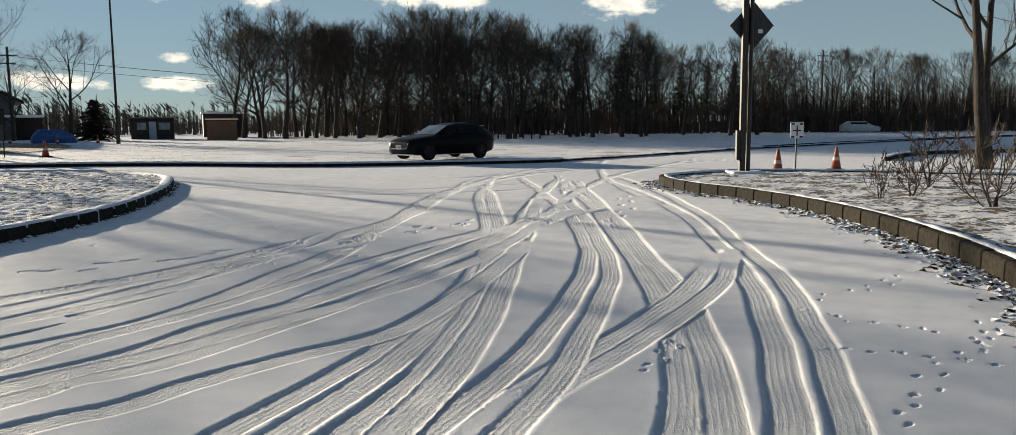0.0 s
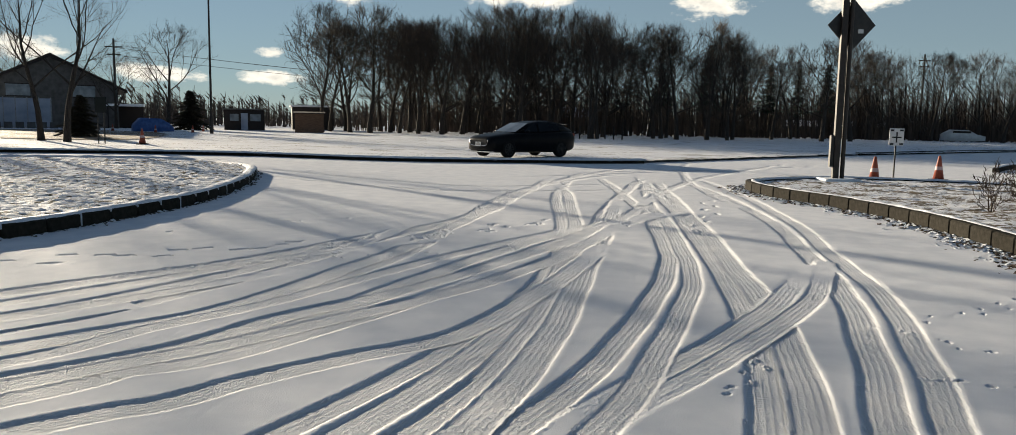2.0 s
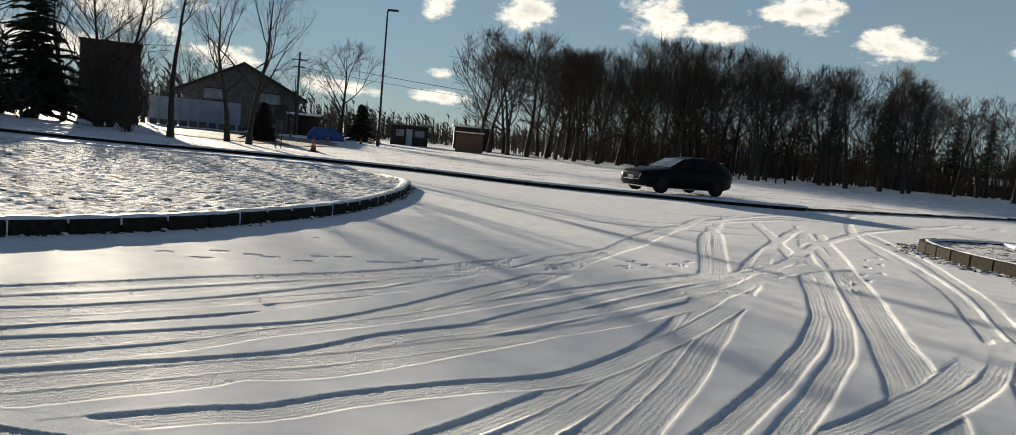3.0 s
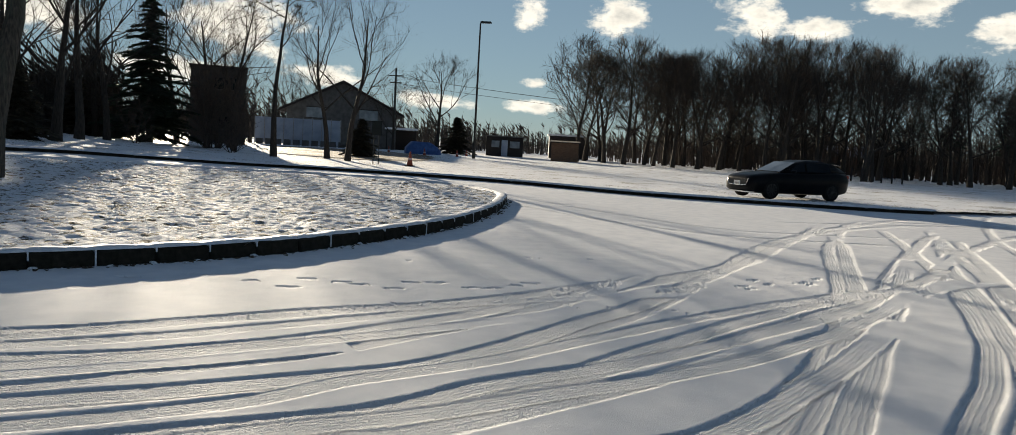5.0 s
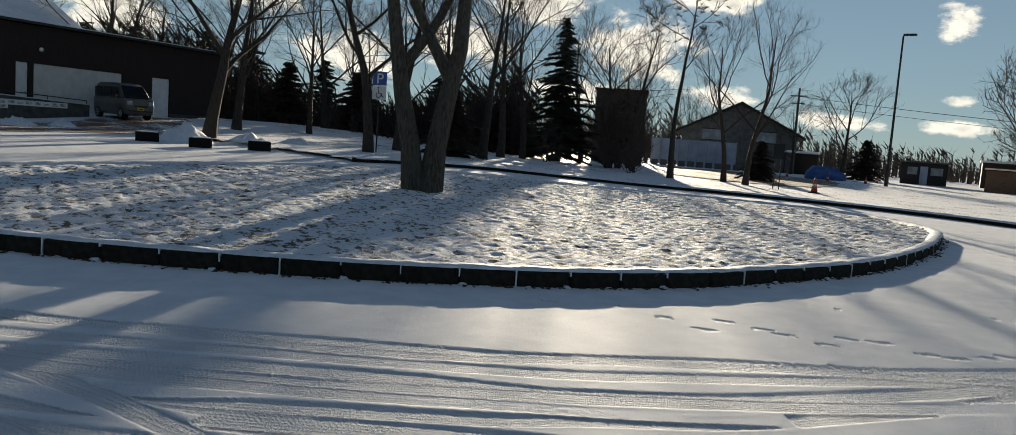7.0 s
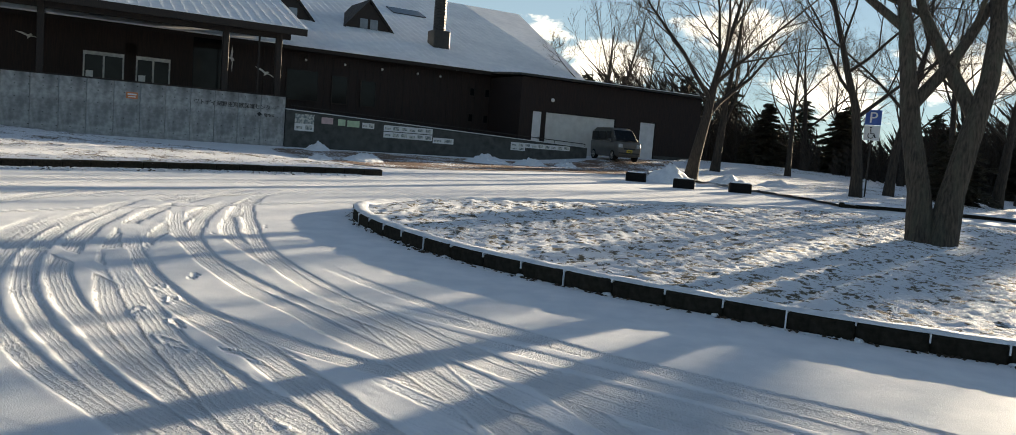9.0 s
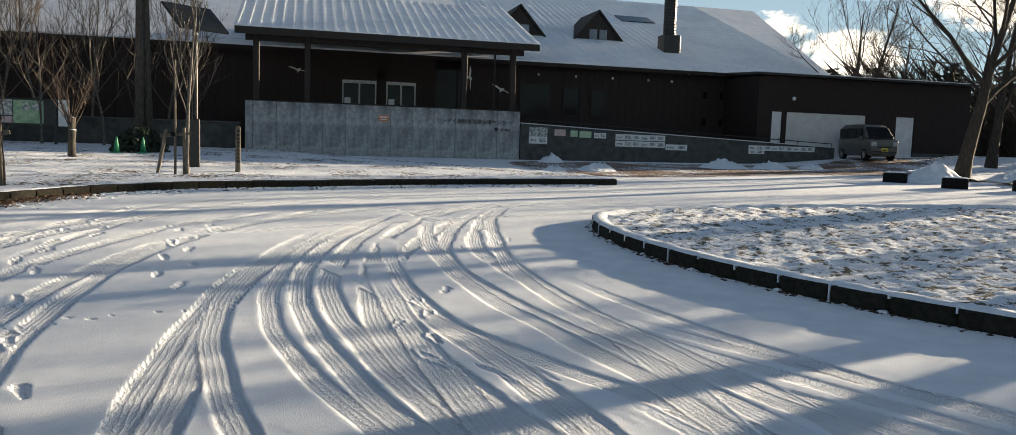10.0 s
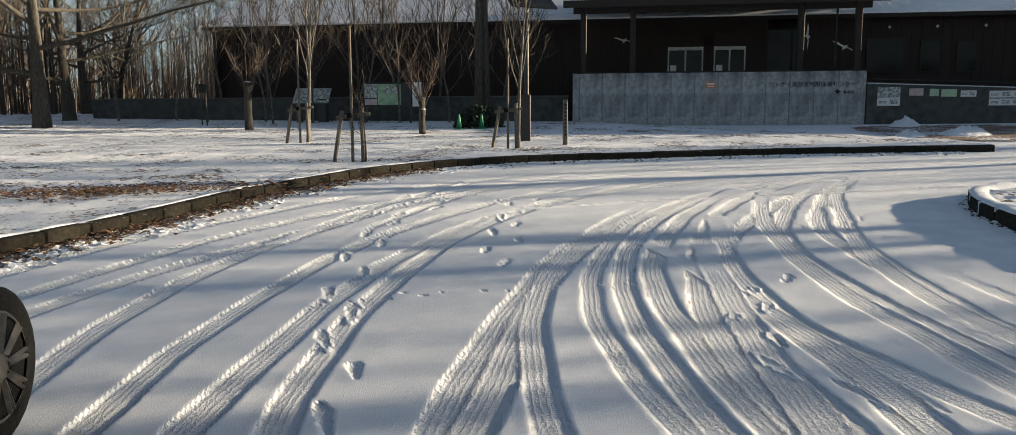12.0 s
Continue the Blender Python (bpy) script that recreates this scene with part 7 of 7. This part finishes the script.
tagged(part("wood_edge", bank, M["woods"]), "thicket of thin brown stems behind the lawn", "woods", kind="stuff")

# shrubs on the verge
shrub = bare_tree("leafless twiggy shrub on the snowy verge", 111, 1.5, 0.022, "twig", "twig", limbs=7, forks=4, twigs=3, sprays=1, clear=0.02, spread=1.3, rise=0.35, stems=3, crook=0.2, group="verge shrubs")
stand(shrub, 5.9, 17.7, 0.0, 1.0, 0.14)
for x, y, t, s in ((5.6, 13.8, 1.0, 0.95), (4.3, 15.3, 2.2, 0.6), (4.9, 15.6, 4.2, 0.65), (6.4, 12.2, 3.0, 1.0), (7.6, 15.2, 5.0, 1.0), (7.0, 18.6, 0.4, 0.9)):
    again(shrub, x, y, t, s, 0.14)

# ---- houses and sheds beyond the lawn ----
def placed(name, x, y, hx, hy, label, cat, up=0.0):
    return thing(name, headed(x, y, hx, hy, up), label, cat)


shed = placed("shed", -39.6, 72.3, 0.88, 0.47, "small brown wooden shed on the lawn", "shed")
part("wall", Shape().box(-1.35, -0.9, -0.1, 1.35, 0.9, 1.95), M["shed_wood"], shed)
part("roof", Shape().prism([(-1.05, 1.95), (1.05, 2.10), (1.05, 2.18), (-1.05, 2.03)], "x", -1.5, 1.5), M["timber"], shed)
kiosk = placed("site_hut", -51.5, 79.5, 0.85, 0.52, "low dark site hut with two windows", "hut")
part("wall", Shape().box(-2.1, -1.2, -0.1, 2.1, 1.2, 2.3), M["timber"], kiosk)
part("roof", Shape().slab(-2.25, -1.4, 2.3, 2.25, 1.4, 2.45, 0.03), M["wall_grey"], kiosk)
for x, w in ((-1.5, 0.9), (0.6, 1.1)):
    wd = part("window", Shape().box(x, -1.23, 1.1, x + w, -1.2, 1.85), M["glass_sky"], kiosk)
    part("frame", Shape().box(x - 0.05, -1.26, 1.05, x + w + 0.05, -1.23, 1.1).box(x - 0.05, -1.26, 1.85, x + w + 0.05, -1.23, 1.9), M["timber"], wd)
part("door", Shape().box(-0.35, -1.24, 0.0, 0.35, -1.2, 1.95), M["wall_blue"], kiosk)
hut = placed("site_hut", -50.0, 92.0, 0.85, 0.52, "dark flat-roofed hut behind the lawn", "hut")
part("wall", Shape().box(-2.5, -1.5, -0.1, 2.5, 1.5, 2.9), M["timber"], hut)
part("roof", Shape().slab(-2.7, -1.7, 2.9, 2.7, 1.7, 3.1, 0.03), M["roof_snow"], hut)
house = placed("house", -70.3, 72.2, 0.70, 0.714, "grey gabled house with dark roof edges", "house")
part("wall", Shape().prism([(-6.5, -0.2), (6.5, -0.2), (6.5, 4.4), (0, 7.6), (-6.5, 4.4)], "y", 0, 9), M["wall_grey"], house)
part("roof", Shape().prism([(-7.4, 3.95), (0, 7.65), (7.4, 3.95), (7.4, 4.25), (0, 8.0), (-7.4, 4.25)], "y", -0.6, 9.6), M["timber"], house)
for x in (-4.2, 2.0):
    wd = part("window", Shape().box(x, -0.05, 3.4, x + 2.2, -0.01, 4.6), M["glass_sky"], house)
    part("frame", Shape().box(x - 0.1, -0.08, 3.3, x + 2.3, -0.05, 3.4).box(x - 0.1, -0.08, 4.6, x + 2.3, -0.05, 4.7), M["timber"], wd)
fence = placed("site_fence", -66.8, 63.4, 0.70, 0.714, "pale blue sheet fence with posts before the house", "fence")
part("sheet", Shape().box(-5.5, 0, 0.2, 3.6, 0.08, 3.0), M["wall_blue"], fence)
for k in range(10):
    part("post", Shape().box(-5.5 + k, -0.08, -0.1, -5.42 + k, -0.01, 3.1), M["grey_metal"], fence)
for k in range(11):
    part("barrier", Shape().box(-5.2 + k * 0.95, -1.6, -0.05, -4.5 + k * 0.95, -1.4, 0.7), M["wall_grey"], fence)
carport = placed("carport", -66.0, 78.0, 0.72, 0.69, "low flat roof on posts beside the house", "carport")
part("roof", Shape().slab(-2.0, -1.5, 2.5, 2.0, 1.5, 2.75, 0.03), M["roof_snow"], carport)
for x in (-1.8, 1.7):
    part("post", Shape().box(x, -1.3, -0.1, x + 0.12, -1.18, 2.5), M["timber"], carport)
part("back_wall", Shape().box(-2.0, 1.3, -0.1, 2.0, 1.45, 2.5), M["timber"], carport)
brick = placed("apartment_block", -60.4, 47.0, 0.62, 0.78, "dark grey-brown block of flats behind the spruce", "house")
part("wall", Shape().box(-2.3, 0, -0.1, 2.3, 6, 6.7), M["wall_dark"], brick)
part("roof", Shape().slab(-2.45, -0.2, 6.7, 2.45, 6.2, 6.85, 0.04), M["timber"], brick)
for z in (1.4, 4.8):
    wd = part("window", Shape().box(-0.4, -0.04, z, 1.6, -0.005, z + 1.0), M["glass"], brick)
    part("sill", Shape().box(-0.5, -0.1, z - 0.1, 1.7, -0.04, z), M["wall_grey"], wd)
low = placed("low_building", 14.6, 121.0, 0.98, -0.15, "long low shed with a snowy roof among trees", "shed")
part("wall", Shape().box(-6.2, 0, -0.1, 6.2, 4, 1.6), M["wall_grey"], low)
part("roof", Shape().prism([(-0.5, 1.6), (2.0, 2.35), (4.5, 1.6), (4.5, 1.72), (2.0, 2.5), (-0.5, 1.72)], "x", -6.5, 6.5), M["roof_snow"], low)
red = placed("red_house", -27.0, 148.0, 0.98, 0.17, "red house with a blue roof behind the grove", "house")
part("wall", Shape().box(-2.8, 0, -0.1, 2.8, 5, 2.6), M["brick_red"], red)
part("roof", Shape().prism([(-0.4, 2.6), (2.5, 4.4), (5.4, 2.6)], "x", -3.1, 3.1), M["wall_blue"], red)
for k, (x, y, h) in enumerate([(-62.8, 73.0, 9.5), (25.5, 121.0, 11.5), (-88, 92, 9.0)]):
    p = placed("utility_pole", x, y, 0.9, 0.4, "grey utility pole with crossarms", "utility pole")
    part("pole", Shape().tube([(0, 0, -0.2), (0, 0, h)], [0.16, 0.11], 8), M["dark_concrete"], p)
    part("crossarm", Shape().box(-0.9, -0.06, h - 0.9, 0.9, 0.06, h - 0.78), M["timber"], p)
    part("crossarm", Shape().box(-0.7, -0.06, h - 1.7, 0.7, 0.06, h - 1.58), M["timber"], p)
wires = Shape()
for z, o in ((8.6, 0.8), (8.6, -0.8), (7.8, 0.6)):
    a, b = Vector((-62.8, 73.0 + o, z)), Vector((-20.0, 150.0 + o, z))
    wires.tube([a.lerp(b, t / 12) - Vector((0, 0, 3.2 * t / 12 * (1 - t / 12) * 1.6)) for t in range(13)], 0.022, 4, False)
tagged(part("overhead_cable", wires, M["black_metal"]), "thin sagging overhead cables between poles", "cable")
for k in range(6):
    x, y = -12.6 + k * 0.75, 72.0 + 0.1 * k
    p = placed("fence_post", x, y, 1, 0, "short dark wooden fence post in the snow", "post", 0.08)
    p["group"] = "fence posts"
    part("post", Shape().tube([(0, 0, -0.1), (0, 0, 1.15)], 0.07, 8), M["timber"], p)
for k in range(5):
    p = placed("fence_post", -22.0 + k * 0.9, 78.0 + 0.3 * k, 1, 0, "short dark wooden fence post in the snow", "post", 0.08)
    p["group"] = "fence posts"
    part("post", Shape().tube([(0, 0, -0.1), (0, 0, 1.0)], 0.07, 8), M["timber"], p)

# ---- snow piles, paving, gravel, leaves ----
def pile(x, y, r, h, seed, label="rough heap of shovelled snow"):
    g2 = np.random.default_rng(seed)
    n = 26
    u, v = np.meshgrid(np.linspace(-1, 1, n), np.linspace(-1, 1, n), indexing="ij")
    d = np.hypot(u, v)
    z = h * np.clip(1 - d, 0, 1) ** 0.8 * (1 + 0.55 * waves(u * 3 + seed, v * 3, 2.5, seed)) + 0.05 * g2.normal(0, 1, u.shape) * np.clip(1 - d, 0, 1)
    px, py = x + u * r, y + v * r * 0.7
    me = grid_mesh("snow_pile", px, py, land(px, py) + z - 0.04, (d < 1.0)[:-1, :-1], M["snow"])
    return tagged(new("snow_pile", me), label, "snow pile", "snow piles")


for k, (x, y, r, h) in enumerate([(-39.0, -1.4, 1.7, 0.42), (-40.0, 0.6, 1.3, 0.36), (-41.2, 2.3, 0.9, 0.35), (-37.0, -8.8, 0.9, 0.40), (-32.2, -5.6, 1.2, 0.35), (-34.9, 6.4, 1.5, 0.75), (-35.4, 9.0, 1.6, 0.4), (-36.0, 11.2, 1.8, 0.35), (-30.5, -6.8, 0.8, 0.25)]):
    pile(x, y, r, h, 40 + k)
pave = np.array([(-36.9, -9.6), (-43.5, 1.5), (-46.5, 4.0), (-50.5, 9.5), (-46.0, 12.5), (-39.5, 7.0), (-35.5, 1.5), (-30.5, -2.6), (-29.4, -5.0), (-31.5, -8.0)])
lawn("paving", spline(pave, 0.4, True), 0.022, 0.2, 0.01, M["paving"], "brown brick drive under patches of snow", "paving")
grav = np.array([(-33, 38), (-36, 46), (-45, 57), (-56, 60), (-60, 52), (-48, 42), (-40, 36.5)])
lawn("gravel_patch", spline(grav, 0.6, True), 0.145, 0.4, 0.008, M["gravel"], "bare brown gravel patch with thin snow", "gravel")
leaves = Shape()
lr = random.Random(9)
line = spline(NORTH, 0.05)
for k in range(2600):
    i = lr.randrange(int(len(line) * 0.22), int(len(line) * 0.62))
    d = line[min(i + 1, len(line) - 1)] - line[i - 1]
    d /= np.linalg.norm(d) + 1e-9
    o = 0.10 + abs(lr.gauss(0, 0.22))
    x, y = line[i][0] + d[1] * o, line[i][1] - d[0] * o
    s = lr.uniform(0.025, 0.06)
    a, t = lr.uniform(0, 6.28), lr.uniform(-0.5, 0.5)
    z = land_at(x, y) + lr.uniform(0.01, 0.05) * (1.3 - min(o, 1.2))
    c, n = math.cos(a), math.sin(a)
    leaves.add([(x - c * s, y - n * s, z), (x + n * s * 0.6, y - c * s * 0.6, z + t * s), (x + c * s, y + n * s, z + 0.015), (x - n * s * 0.6, y + c * s * 0.6, z + abs(t) * s)], [(0, 1, 2, 3)])
for k in range(1800):
    x, y = lr.gauss(-7.6, 1.1), 0
    y = -11.9 + (x + 7.6) * -0.45 + lr.gauss(0, 0.45)
    s, a = lr.uniform(0.025, 0.06), lr.uniform(0, 6.28)
    z, c, n = land_at(x, y) + UPN + 0.02, math.cos(a), math.sin(a)
    leaves.add([(x - c * s, y - n * s, z), (x + n * s * 0.6, y - c * s * 0.6, z + 0.012), (x + c * s, y + n * s, z + 0.02), (x - n * s * 0.6, y + c * s * 0.6, z + 0.006)], [(0, 1, 2, 3)])
tagged(part("fallen_leaves", leaves, M["leaf_dead"]), "brown dead leaves drifted along the kerb", "leaves", kind="stuff")
crumbs, lumps = Shape(), Shape()
for base, lo, hi, cnt, wide, big, snowy in ((RIGHT, 0.10, 0.62, 4200, 0.24, 0.055, 0.62), (ISLAND + [ISLAND[0]], 0.0, 1.0, 2200, 0.06, 0.045, 0.25), (NORTH, 0.2, 0.98, 5200, 0.30, 0.07, 0.92)):
    line = spline(base, 0.05)
    for k in range(cnt):
        i = lr.randrange(max(1, int(len(line) * lo)), int(len(line) * hi) - 1)
        d = line[i + 1] - line[i - 1]
        d /= np.linalg.norm(d) + 1e-9
        o = 0.09 + abs(lr.gauss(0, wide)) * (0.5 + 0.5 * abs(math.sin(i * 0.05 * 1.7)))
        if base is NORTH:
            x, y = line[i][0] + d[1] * o, line[i][1] - d[0] * o
        else:
            x, y = line[i][0] - d[1] * o, line[i][1] + d[0] * o
        s, a = lr.uniform(0.012, big), lr.uniform(0, 6.28)
        c, n, z = math.cos(a) * s, math.sin(a) * s, land_at(x, y) - 0.004
        (lumps if lr.random() < snowy else crumbs).add([(x - c, y - n, z), (x + n * 0.8, y - c * 0.8, z + s * 0.35), (x + c, y + n, z), (x - n * 0.7, y + c * 0.7, z + s * 0.6)], [(0, 1, 3), (1, 2, 3), (0, 3, 2), (0, 2, 1)])
tagged(part("kerb_debris", crumbs, M["litter"]), "dark crumbs of turf and leaf along the kerb foot", "debris", kind="stuff")
tagged(part("snow_rubble", lumps, M["snow"]), "broken lumps of snow along the kerb foot", "snow", kind="stuff")
